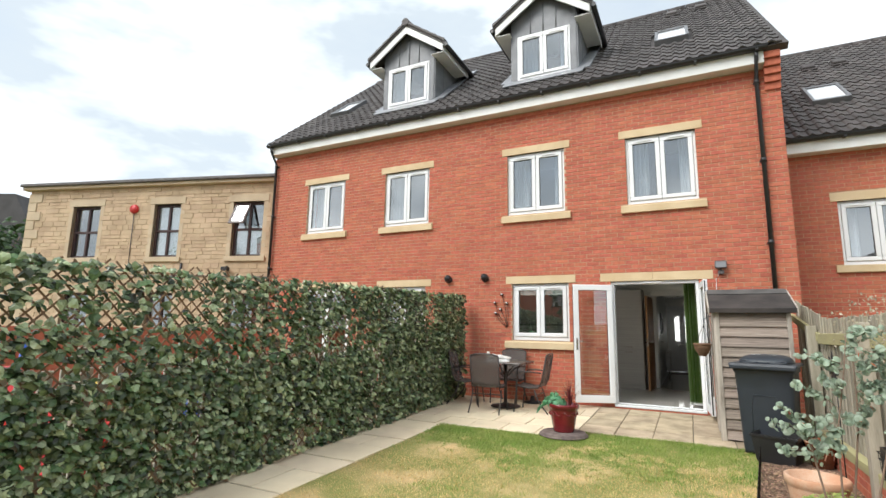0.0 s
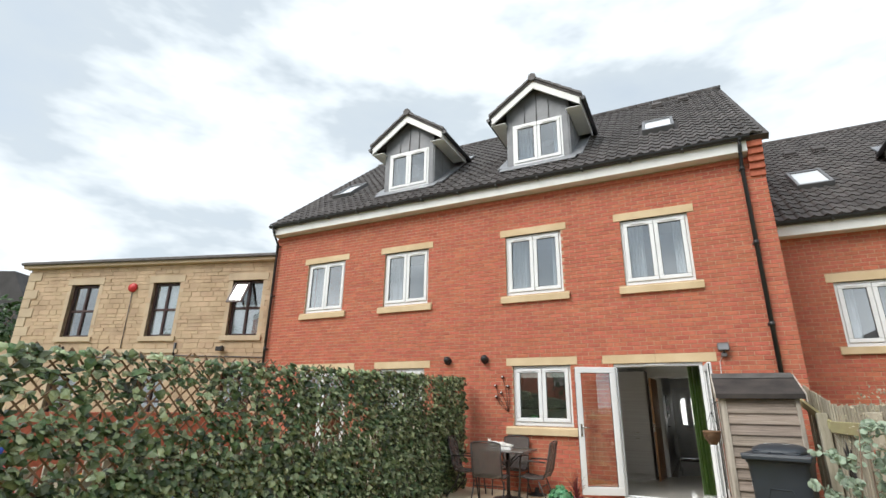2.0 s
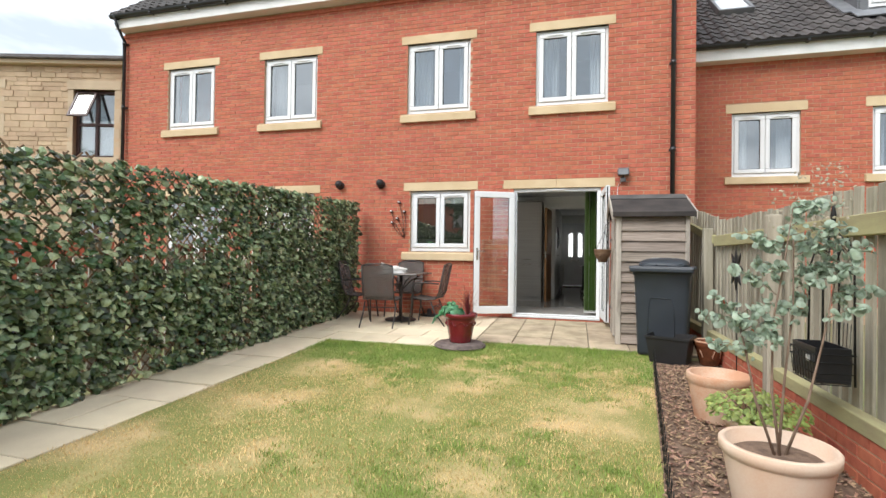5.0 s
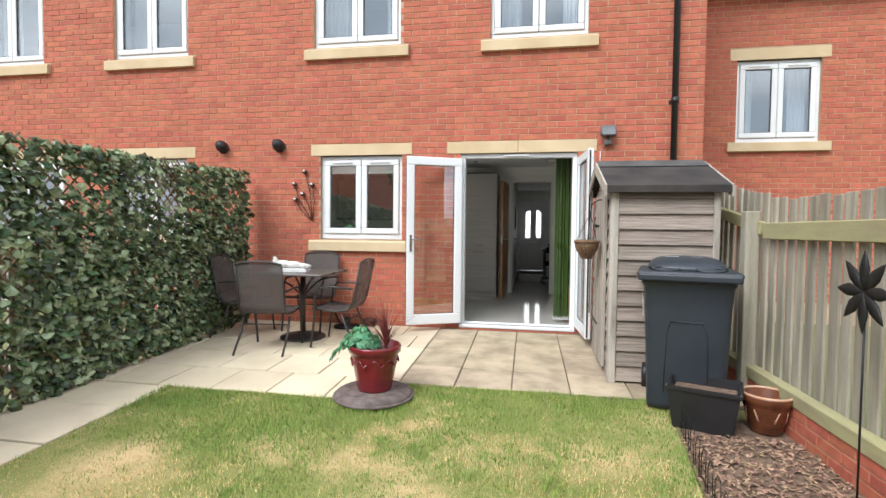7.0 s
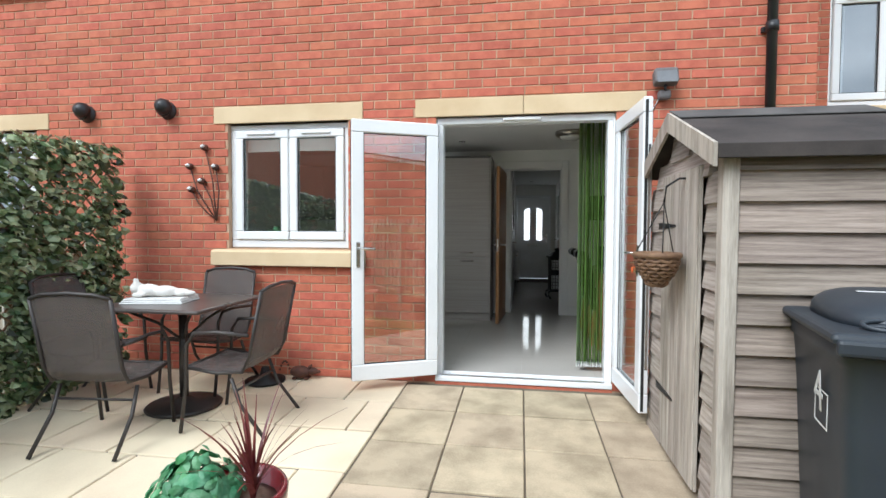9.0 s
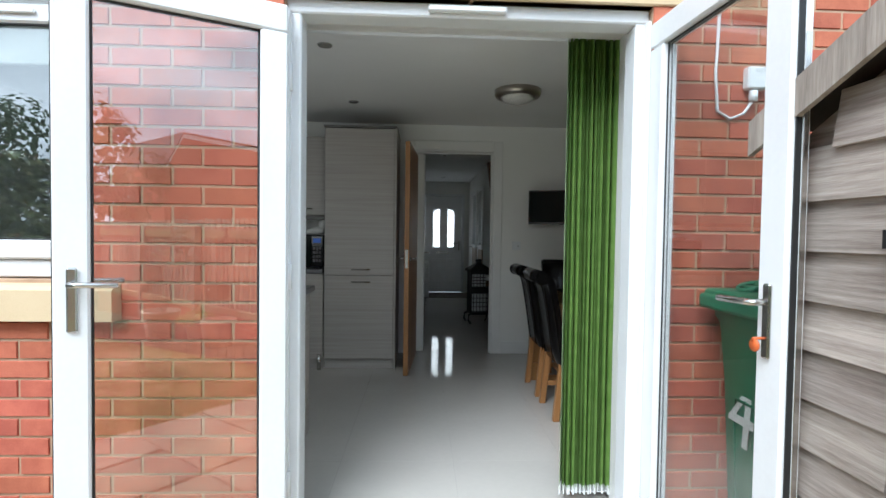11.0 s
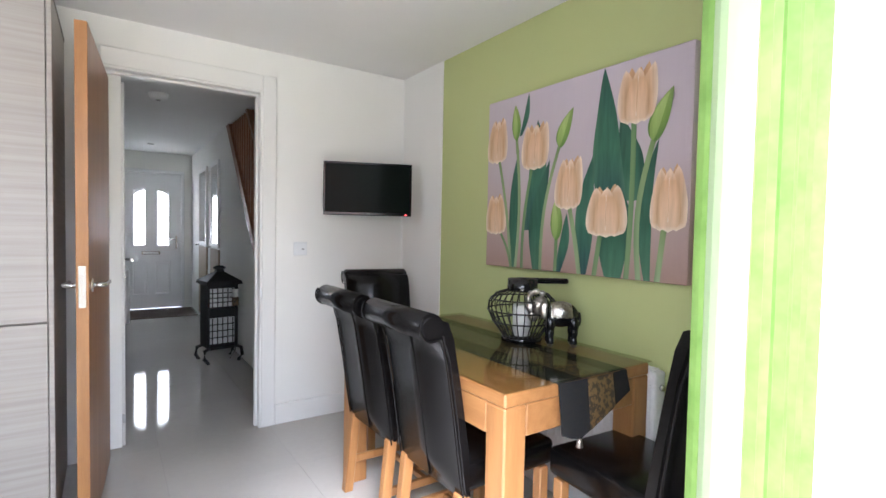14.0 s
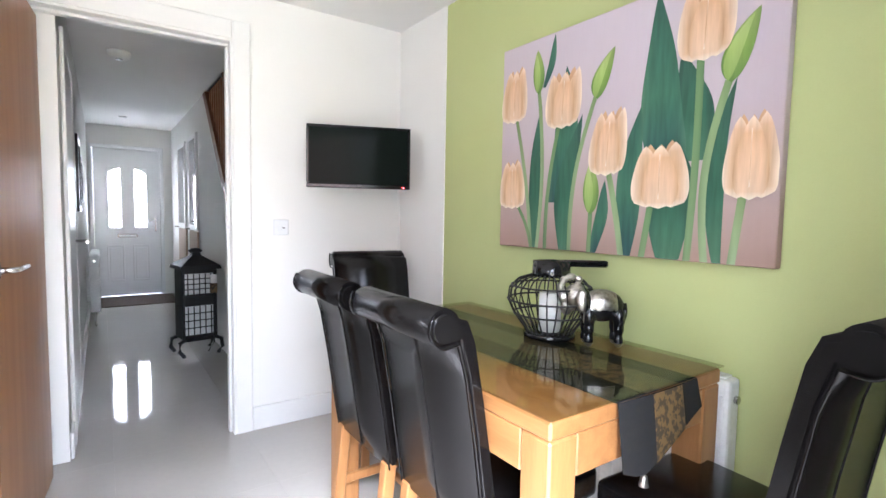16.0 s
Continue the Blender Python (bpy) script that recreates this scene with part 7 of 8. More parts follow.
structure("wall_stairwell", bbox(1.10, 1.379, 12.14, 17.36, -0.02, 2.6, 0.001), M_PLASTER, "white stairwell wall", "wall")
structure("ceiling_edge", bbox(0.37, 0.42, 12.14, 14.7, CZ, 2.6, 0.001), M_CEIL, "boxed edge of the hall ceiling", "trim")

fd = thing("front_door", "white panelled front door with two arched lights", "door", kind="structure")
fx, fy = -0.17, 17.34
part("frame", join(bbox(-0.60, -0.555, 17.30, 17.40, 0.0, 2.02, 0.004), bbox(0.215, 0.26, 17.30, 17.40, 0.0, 2.02, 0.004), bbox(-0.60, 0.26, 17.30, 17.40, 2.02, 2.07, 0.004)), M_UPVC, fd)
PANES = [(-0.39, -0.25), (-0.09, 0.05)]
leaf = holed(-0.553, 0.213, 0.02, 2.018, 17.33, 17.375, [(a, b, 0.96, 1.76) for a, b in PANES])
part("leaf", leaf, M_UPVC, fd)
for i, (a, b) in enumerate(PANES):
    p = part("pane", bbox(a - 0.005, b + 0.005, 17.348, 17.356, 0.955, 1.765, 0.001), M_FROST, fd, "frosted glass light")
    part("bead", ring(a - 0.02, b + 0.02, 17.318, 17.3295, 0.94, 1.78, 0.02, r=0.003), M_UPVC, fd)
    out, inn = (a, b) if i == 0 else (b, a)
    part("arch_piece", prism([(out, 1.762), (inn, 1.762), (out + (inn - out) * 0.75, 1.757), (out + (inn - out) * 0.35, 1.735), (out, 1.69)], 17.335, 17.37), M_UPVC, fd)
    part("panel", ring(a - 0.03, b + 0.03, 17.320, 17.3295, 0.22, 0.72, 0.02, r=0.004), M_UPVC, fd)
    part("panel_field", bbox(a, b, 17.322, 17.3295, 0.26, 0.68, 0.004), M_UPVC, fd)
part("letterbox", bbox(-0.30, -0.06, 17.312, 17.3295, 0.82, 0.87, 0.006), M_CHROME, fd, "brass letter plate")
part("letter_flap", bbox(-0.28, -0.08, 17.306, 17.3115, 0.83, 0.86, 0.002), M_UPVC, fd)
handle(fd, 0.155, 17.33, 1.0, -1, -1)
for z in (0.3, 1.0, 1.8):
    part("hinge", tube([(-0.56, 17.315, z), (-0.56, 17.315, z + 0.1)], 0.012, 8), M_UPVC, fd)
mat_ob = part("door_mat", bbox(-0.60, 0.34, 16.50, 17.29, 0.0005, 0.012, 0.004), M_MAT)
tagged(mat_ob, "dark brown coir mat inside the front door", "doormat")
porch = structure("wall_front_sill", bbox(-0.60, 0.26, 17.30, 17.62, -0.10, -0.0065, 0.001), M_UPVC, "white front door sill", "sill")


def radiator(name_label, x0, x1, y0, y1, z0, z1, face):
    r = thing("radiator", name_label, "radiator", group="radiators")
    part("panel", bbox(x0, x1, y0, y1, z0, z1, 0.012, 2), M_RAD, r)
    n = int((y1 - y0) / 0.05)
    for k in range(n):
        y = y0 + 0.03 + (y1 - y0 - 0.06) * k / max(1, n - 1)
        xf = x0 - 0.003 if face < 0 else x1 - 0.003
        part("flute", bbox(xf, xf + 0.006, y - 0.012, y + 0.012, z0 + 0.05, z1 - 0.05, 0.0025), M_RAD, r)
    part("grille", bbox(x0 + 0.012, x1 - 0.012, y0 + 0.02, y1 - 0.02, z1, z1 + 0.006, 0.002), M_RAD, r)
    part("valve", tube([((x0 + x1) / 2, y0 - 0.002, z1 - 0.06), ((x0 + x1) / 2, y0 - 0.012, z1 - 0.06)], 0.012, 10), M_CHROME, r)
    for y in (y0 + 0.1, y1 - 0.1):
        xa, xb = (x1, x1 + 0.03) if face < 0 else (x0 - 0.03, x0)
        part("bracket", bbox(xa, xb, y - 0.015, y + 0.015, z0 + 0.1, z1 - 0.1, 0.002), M_RAD, r)
        part("pipe", tube([((x0 + x1) / 2, y, z0 + 0.01), ((x0 + x1) / 2, y, 0.0)], 0.008, 8), M_CHROME, r)


radiator("white double panel radiator under the tulip picture", 1.018, 1.086, 9.955, 11.05, 0.16, 0.73, -1)
radiator("slim white radiator on the hall wall", -0.585, -0.50, 15.30, 16.15, 0.16, 0.74, 1)

hd = thing("hall_door", "white panelled side door with chrome lever in the hall", "door", kind="structure")
part("leaf", bbox(-0.619, -0.606, 12.40, 13.16, 0.01, 1.99, 0.003), M_GLOSS, hd)
part("casing", join(bbox(-0.619, -0.600, 12.32, 12.398, 0.0, 2.07, 0.004), bbox(-0.619, -0.600, 13.162, 13.24, 0.0, 2.07, 0.004), bbox(-0.619, -0.600, 12.398, 13.162, 1.992, 2.07, 0.004)), M_GLOSS, hd)
part("lever", tube([(-0.606, 13.08, 1.0), (-0.55, 13.08, 1.0), (-0.545, 13.06, 1.0), (-0.545, 12.95, 1.0)], 0.009, 8), M_CHROME, hd)
for y0, y1, z0, z1 in ((13.55, 14.05, 1.18, 1.72), (14.25, 14.55, 1.25, 1.62)):
    f = thing("picture_frame", "black framed picture on the hall wall", "picture", group="hall pictures")
    part("frame", put(ring(y0, y1, -0.012, 0.012, z0, z1, 0.04, r=0.003), Matrix.Translation((-0.606, 0, 0)) @ SW), M_BLACKGLOSS, f)
    part("print", bbox(-0.612, -0.604, y0 + 0.04, y1 - 0.04, z0 + 0.04, z1 - 0.04, 0.001), M_ROOM, f)
mir = thing("hall_mirror", "brown framed glazed panel on the hall wall", "mirror")
for y0, y1 in ((15.0, 15.55), (15.85, 16.5)):
    part("frame", put(ring(y0, y1, -0.012, 0.012, 1.0, 2.02, 0.05, r=0.003), Matrix.Translation((0.356, 0, 0)) @ SW), M_GLOSS, mir)
    part("glass", bbox(0.352, 0.3655, y0 + 0.05, y1 - 0.05, 1.05, 1.97, 0.001), M_MIRRORDARK, mir)
for y0, y1 in ((15.0, 15.55), (15.85, 16.5)):
    part("lower_panel", bbox(0.35, 0.3695, y0, y1, 0.05, 0.98, 0.004), M_TANPANEL, mir, "tan lower panel")
    part("lever", tube([(0.35, y1 - 0.06, 1.0), (0.30, y1 - 0.06, 1.0), (0.295, y1 - 0.16, 1.0)], 0.008, 8), M_CHROME, mir)
smoke = thing("smoke_alarm", "round white smoke alarm on the hall ceiling", "smoke alarm")
part("body", put(lathe([(0.0, -0.04), (0.04, -0.04), (0.055, -0.025), (0.06, 0.0)], 24), Matrix.Translation((-0.34, 13.6, CZ)) @ Matrix.Scale(1.25, 4)), M_GLOSS, smoke)
part("led_cap", put(lathe([(0.0, -0.046), (0.016, -0.046), (0.018, -0.04)], 12), Matrix.Translation((-0.34, 13.6, CZ)) @ Matrix.Scale(1.25, 4)), M_CHROME, smoke)
for nm, x, y in (("a", -0.23, 16.5), ("b", -1.22, 11.23), ("c", -1.22, 9.99)):
    sp = thing("downlight", "small recessed chrome ceiling downlight", "light", group="ceiling downlights")
    part("bezel", put(lathe([(0.028, -0.004), (0.04, -0.006), (0.045, 0.0), (0.028, 0.0)], 24), Matrix.Translation((x, y, CZ))), M_CHROME, sp)
    part("bulb", put(lathe([(0.0, -0.003), (0.027, -0.003), (0.027, 0.0)], 16), Matrix.Translation((x, y, CZ))), M_FROST, sp)

lt = thing("lantern_stove", "black lantern stand on castors with white lattice windows", "lantern", Matrix.Translation((0.17, 13.86, 0.0)) @ Matrix.Rotation(radians(8), 4, "Z"))
part("cabinet", join(bbox(-0.135, -0.115, -0.11, 0.11, 0.14, 0.72, 0.003), bbox(0.115, 0.135, -0.11, 0.11, 0.14, 0.72, 0.003), bbox(-0.115, 0.115, 0.09, 0.11, 0.14, 0.72, 0.003), bbox(-0.115, 0.115, -0.11, 0.09, 0.12, 0.15, 0.003), bbox(-0.115, 0.115, -0.11, 0.09, 0.42, 0.50, 0.003), bbox(-0.115, 0.115, -0.11, 0.09, 0.69, 0.72, 0.003)), M_IRON, lt)
part("pagoda_roof", put(lathe([(0.0, 0.14), (0.04, 0.135), (0.05, 0.11), (0.10, 0.085), (0.215, 0.03), (0.225, 0.0), (0.0, 0.0)], 4, smooth=False), Matrix.Translation((0, 0, 0.72)) @ Matrix.Rotation(radians(45), 4, "Z")), M_IRON, lt)
part("finial", put(lathe([(0.0, 0.0), (0.05, 0.0), (0.055, 0.015), (0.03, 0.03), (0.0, 0.035)], 16), Matrix.Translation((0, 0, 0.855))), M_IRON, lt)
for z0, z1 in ((0.17, 0.41), (0.51, 0.68)):
    part("window", bbox(-0.11, 0.11, -0.085, -0.08, z0, z1, 0.001), M_LABEL, lt, "white translucent window")
    for k in range(5):
        x = -0.09 + 0.045 * k
        part("bar", bbox(x - 0.004, x + 0.004, -0.105, -0.097, z0, z1, 0.001), M_IRON, lt)
    for k in range(3):
        z = z0 + (z1 - z0) * (k + 1) / 4
        part("bar", bbox(-0.11, 0.11, -0.098, -0.09, z - 0.004, z + 0.004, 0.001), M_IRON, lt)
for sx in (-0.14, 0.14):
    part("foot", tube([(sx * 0.8, -0.1, 0.14), (sx * 1.15, -0.12, 0.12), (sx * 1.2, -0.13, 0.05), (sx * 1.0, -0.13, 0.02), (sx * 0.95, -0.13, 0.0)], 0.016, 8), M_IRON, lt)
    part("foot", tube([(sx * 0.8, 0.1, 0.14), (sx * 1.15, 0.12, 0.12), (sx * 1.2, 0.13, 0.05), (sx * 1.0, 0.13, 0.0)], 0.016, 8), M_IRON, lt)
part("candle_cup", tube([(0.10, -0.135, 0.52), (0.10, -0.135, 0.60)], 0.03, 12), M_GOLD, lt, "small brass candle cup")
part("candle", tube([(0.10, -0.135, 0.60), (0.10, -0.135, 0.67)], 0.026, 12), M_GLOSS, lt, "white candle")
part("cup_arm", tube([(0.10, -0.135, 0.52), (0.10, -0.135, 0.1), (0.05, -0.14, 0.03)], 0.005, 6), M_IRON, lt)

# ---- kitchen units ----
def bar_handle(parent, x, y, z, w=0.16):
    part("handle", tube([(x - w / 2, y, z), (x - w / 2, y - 0.03, z), (x + w / 2, y - 0.03, z), (x + w / 2, y, z)], 0.006, 8), M_CHROME, parent, "brushed steel bar handle")


tall = thing("tall_unit", "tall grey oak laminate fridge unit with bar handles", "kitchen unit", group="kitchen units")
part("carcass", bbox(-1.495, -0.86, 11.432, 12.035, 0.1, 2.15, 0.002), M_CAB, tall)
d1 = part("door", bbox(-1.49, -0.88, 11.41, 11.43, 0.85, 2.145, 0.002), M_CAB, tall)
bar_handle(d1, -1.17, 11.41, 0.90)
d2 = part("door", bbox(-1.49, -0.88, 11.41, 11.43, 0.10, 0.843, 0.002), M_CAB, tall)
bar_handle(d2, -1.17, 11.41, 0.79)
part("end_panel", bbox(-0.876, -0.858, 11.40, 12.03, 0.0, 2.16, 0.002), M_CAB, tall)
part("plinth", bbox(-1.495, -0.88, 11.47, 11.49, 0.0, 0.1, 0.002), M_CAB, tall)
part("cornice", bbox(-1.50, -0.856, 11.39, 12.035, 2.15, 2.168, 0.003), M_CABDARK, tall)
x = -1.50
for k in range(4):
    w = 0.58
    bu = thing("base_unit", "grey oak laminate base unit with a bar handle", "kitchen unit", group="kitchen units")
    part("carcass", bbox(x - w + 0.002, x - 0.002, 11.432, 12.035, 0.1, 0.858, 0.002), M_CAB, bu)
    db = part("drawer_front", bbox(x - w + 0.004, x - 0.004, 11.41, 11.43, 0.10, 0.855, 0.002), M_CAB, bu)
    bar_handle(db, x - 0.28, 11.41, 0.80)
    part("plinth", bbox(x - w, x, 11.47, 11.49, 0.0, 0.1, 0.002), M_CAB, bu)
    wu = thing("wall_unit", "grey oak laminate wall cupboard with a bar handle", "kitchen unit", group="kitchen wall units")
    part("carcass", bbox(x - w + 0.002, x - 0.002, 11.60, 12.035, 1.38, 2.10, 0.002), M_CAB, wu)
    dw = part("door", bbox(x - w + 0.004, x - 0.004, 11.58, 11.599, 1.385, 2.095, 0.002), M_CAB, wu)
    bar_handle(dw, x - 0.22, 11.58, 1.44)
    x -= w
leg = part("chrome_leg", tube([(-1.535, 11.42, 0.0), (-1.535, 11.42, 0.14)], 0.018, 12), M_CHROME)
tagged(leg, "chrome furniture leg under the kitchen units", "furniture leg")
tagged(part("worktop", bbox(-3.85, -1.50, 11.385, 12.035, 0.86, 0.898, 0.006), M_WORKTOP), "dark grey speckled laminate worktop", "worktop")
pelmet = part("light_pelmet", bbox(-3.85, -1.50, 11.59, 11.61, 1.34, 1.378, 0.002), M_CABDARK)
tagged(pelmet, "dark pelmet under the wall cupboards", "pelmet")
mw = thing("microwave", "black microwave oven with a glossy door on the worktop", "microwave")
part("body", bbox(-1.96, -1.51, 11.47, 11.85, 0.91, 1.20, 0.008), M_BLACK, mw)
part("door", bbox(-1.955, -1.62, 11.45, 11.468, 0.92, 1.19, 0.004), M_SCREEN, mw)
part("panel", bbox(-1.615, -1.515, 11.452, 11.469, 0.92, 1.19, 0.003), M_BLACKGLOSS, mw)
part("display", bbox(-1.60, -1.53, 11.4485, 11.4515, 1.13, 1.17, 0.001), M_DISPLAY, mw, "small blue display")
for r in range(4):
    for c in range(3):
        part("button", bbox(-1.602 + 0.026 * c, -1.582 + 0.026 * c, 11.449, 11.4515, 0.96 + 0.036 * r, 0.984 + 0.036 * r, 0.002), M_LEADTILE, mw)
for sx in (-1.93, -1.54):
    part("foot", tube([(sx, 11.5, 0.898), (sx, 11.5, 0.91)], 0.012, 8), M_BLACK, mw)
    part("foot", tube([(sx, 11.8, 0.898), (sx, 11.8, 0.91)], 0.012, 8), M_BLACK, mw)
bag = part("plastic_bag", blobs([(0, 0, 0.04, 0.06, (1.2, 1, 0.7)), (0.04, 0.02, 0.09, 0.035, (1, 1, 1.6)), (-0.05, 0, 0.03, 0.05, (1.2, 1, 0.6)), (0.06, 0.0, 0.13, 0.02, (0.8, 1, 1.8))]), M_LABEL, None, smooth=True)
bag.matrix_basis = Matrix.Translation((-1.60, 11.62, 1.195))
dm = bag.modifiers.new("crumple", "REMESH")
dm.mode, dm.voxel_size = "VOXEL", 0.01
tagged(bag, "crumpled white plastic bag on the microwave", "bag")
tray = part("black_tray", bbox(-1.86, -1.70, 11.55, 11.75, 1.2005, 1.222, 0.008), M_BLACKGLOSS)
tagged(tray, "flat black dish on the microwave", "dish")
pen = thing("peninsula_unit", "grey oak laminate end unit below the kitchen window", "kitchen unit", group="kitchen units")
part("carcass", bbox(-2.6, -1.33, 9.24, 10.03, 0.1, 0.858, 0.002), M_CAB, pen)
part("end_panel", bbox(-1.328, -1.31, 9.225, 10.04, 0.0, 0.858, 0.002), M_CAB, pen)
part("plinth", bbox(-2.6, -1.33, 9.24, 9.99, 0.0, 0.1, 0.002), M_CAB, pen)
tagged(part("worktop", bbox(-3.6, -1.285, 9.205, 10.07, 0.86, 0.898, 0.006), M_WORKTOP), "dark grey speckled laminate worktop under the window", "worktop")
for k in range(2):
    bu = thing("base_unit", "grey oak laminate base unit under the window", "kitchen unit", group="kitchen units")
    part("carcass", bbox(-3.2 - 0.0 + 0.3 * k, -2.905 + 0.3 * k, 9.24, 10.0, 0.1, 0.858, 0.002), M_CAB, bu)
    part("door", bbox(-3.198 + 0.3 * k, -2.907 + 0.3 * k, 10.001, 10.02, 0.1, 0.855, 0.002), M_CAB, bu)
herb = thing("window_herb", "pot of green herbs on the kitchen window sill", "plant pot", Matrix.Translation((-2.72, 9.30, 0.898)))
part("pot", lathe([(0.045, 0), (0.06, 0.11), (0.055, 0.11), (0.04, 0.02), (0.0, 0.02)], 20), M_TERRA, herb)


def herbs(rnd):
    a, r = rnd.uniform(0, 6.283), 0.10 * math.sqrt(rnd.random())
    return (r * math.cos(a), r * math.sin(a), 0.12 + 0.2 * rnd.random()), (math.cos(a), math.sin(a), 0.8)


V, F = leaf_cloud(140, herbs, 0.05, OVAL, seed=30)
flat("leaves", V, F, M_POTLEAF, herb)
blind = thing("roller_blind", "grey blind pulled up in the kitchen window", "blind")
part("slats", bbox(-2.95, -1.94, 9.14, 9.17, 1.90, 2.09, 0.004), M_ROOM, blind)

# ---- ceiling lamp ----
cl = thing("ceiling_light", "round flush ceiling light with a brushed metal ring", "light", Matrix.Translation((0.09, 10.80, CZ)))
part("ring", lathe([(0.13, -0.055), (0.165, -0.05), (0.175, -0.035), (0.178, 0.0), (0.0, 0.0)], 40), M_NICKEL, cl, "brushed nickel ring")
part("diffuser", lathe([(0.0, -0.105), (0.06, -0.098), (0.105, -0.08), (0.132, -0.054), (0.0, -0.05)], 40), M_OPAL, cl, "opal glass bowl")

# ---- vertical blind ----
vb = thing("vertical_blind", "lime green vertical blind drawn to the side of the door", "blind")
part("head_rail", bbox(-1.20, 0.36, 9.225, 9.275, 2.11, 2.15, 0.004), M_UPVC, vb)
rnd = random.Random(31)
for k in range(29):
    x = 0.024 + 0.0123 * k
    a = radians(84 + rnd.uniform(-7, 7) if k else 66)
    m = Matrix.Translation((x, 9.252 + rnd.uniform(-0.013, 0.013), 0.07)) @ Matrix.Rotation(a, 4, "Z")
    V, F = [], []
    for j in range(2):
        for i in range(7):
            u = -0.0445 + 0.089 * i / 6
            V.append((u, 0.006 * math.sin(math.pi * i / 6) + 0.0012 * math.sin(5 * i + k), 2.035 * j))
    F = [(i, i + 1, i + 8, i + 7) for i in range(6)]
    # first slat takes the paler colour that stands in for daylight on it
    s = flat("slat", V, F, M_BLIND if k else M_BLINDLIT, vb)
    s.matrix_basis = m
    s.modifiers.new("thickness", "SOLIDIFY").thickness = 0.0008
    part("weight", put(bbox(-0.042, 0.042, -0.003, 0.004, -0.03, 0.012, 0.001), m), M_WEIGHT, vb, "white bottom weight")
part("chain", tube([(0.045, 9.21, 0.055), (0.17, 9.207, 0.05), (0.30, 9.21, 0.055)], 0.002, 5), M_UPVC, vb)
part("pull_cord", tube([(0.325, 9.21, 2.11), (0.327, 9.208, 1.0), (0.325, 9.21, 0.75)], 0.002, 5), M_UPVC, vb)

# ---- dining table and what stands on it ----
TX0, TX1, TY0, TY1, TZ = 0.29, 1.015, 9.975, 11.19, 0.765
dt = thing("dining_table", "honey oak dining table with a smoked glass top", "table")
part("tabletop", bbox(TX0 + 0.004, TX1 - 0.004, TY0 + 0.004, TY1 - 0.004, TZ - 0.045, TZ, 0.006), M_OAKX, dt)
for x0 in (TX0 + 0.005, TX1 - 0.095):
    for y0 in (TY0 + 0.005, TY1 - 0.095):
        part("leg", bbox(x0, x0 + 0.09, y0, y0 + 0.09, 0.0, TZ - 0.0455, 0.006), M_OAK, dt)
for y0 in (TY0 + 0.007, TY1 - 0.029):
    part("apron", bbox(TX0 + 0.096, TX1 - 0.096, y0, y0 + 0.022, TZ - 0.145, TZ - 0.0455, 0.003), M_OAKX, dt)
for x0 in (TX0 + 0.007, TX1 - 0.029):
    part("apron", bbox(x0, x0 + 0.022, TY0 + 0.096, TY1 - 0.096, TZ - 0.145, TZ - 0.0455, 0.003), M_OAKX, dt)
gt = part("glass_top", bbox(TX0 - 0.002, TX1 + 0.002, TY0 - 0.002, TY1 + 0.002, TZ + 0.0035, TZ + 0.0095, 0.0015), M_TABLEGLASS, dt, "smoked glass sheet")
run = thing("table_runner", "black brocade table runner with a gold band", "table runner")
R0, R1 = 0.508, 0.855
part("cloth", bbox(R0, R1, TY0 - 0.004, TY1 - 0.02, TZ + 0.0005, TZ + 0.0025, 0.0005), M_RUNNER, run)
V, F = [], []
for j in range(9):
    f = j / 8
    for i in range(9):
        u = i / 8
        drop = 0.19 * f * (1 - 0.78 * abs(u - 0.22))
        V.append((R0 + (R1 - R0) * (u + 0.03 * f * (u - 0.5)), TY0 - 0.005 - 0.006 * math.sin(3 * u + f) - 0.02 * f, TZ + 0.0015 - drop))
F = [(j * 9 + i, j * 9 + i + 1, j * 9 + i + 10, j * 9 + i + 9) for j in range(8) for i in range(8)]
ov = flat("overhang", V, F, M_RUNNER, run)
ov.modifiers.new("thickness", "SOLIDIFY").thickness = 0.002
V2 = [(x, y - 0.004, z) for k, (x, y, z) in enumerate(V) if 3 <= k % 9 <= 6]
F2 = [(j * 4 + i, j * 4 + i + 1, j * 4 + i + 5, j * 4 + i + 4) for j in range(8) for i in range(3)]
gb = flat("gold_band", V2, F2, M_GOLD, run, "gold floral band")
gb.modifiers.new("thickness", "SOLIDIFY").thickness = 0.001
part("gold_strip", bbox(R0 + 0.116, R1 - 0.087, TY0 - 0.004, TY1 - 0.03, TZ + 0.0025, TZ + 0.003, 0.0002), M_GOLD, run)
part("tassel", put(lathe([(0.0, 0.0), (0.012, 0.006), (0.008, 0.03), (0.0, 0.035)], 10), Matrix.Translation((R0 + 0.078, TY0 - 0.032, TZ - 0.215))), M_SILVER, run)
TT = TZ + 0.0097

cage = thing("cage_lantern", "black wire candle lantern with a round belly and lid", "lantern", Matrix.Translation((0.835, 10.49, TT)) @ Matrix.Diagonal((1.3, 1.3, 1.1, 1)))
prof = [(0.062, 0.012), (0.07, 0.03), (0.098, 0.075), (0.115, 0.12), (0.112, 0.155), (0.088, 0.185), (0.05, 0.20)]
for k in range(28):
    a = 2 * math.pi * k / 28
    part("wire", tube([(r * math.cos(a), r * math.sin(a), z) for r, z in prof], 0.0022, 5), M_IRON, cage)
for z, r in ((0.075, 0.099), (0.12, 0.116), (0.165, 0.106)):
    part("hoop", tube([(r * math.cos(a), r * math.sin(a), z) for a in [2 * math.pi * i / 28 for i in range(28)]], 0.003, 6, closed=True), M_IRON, cage)
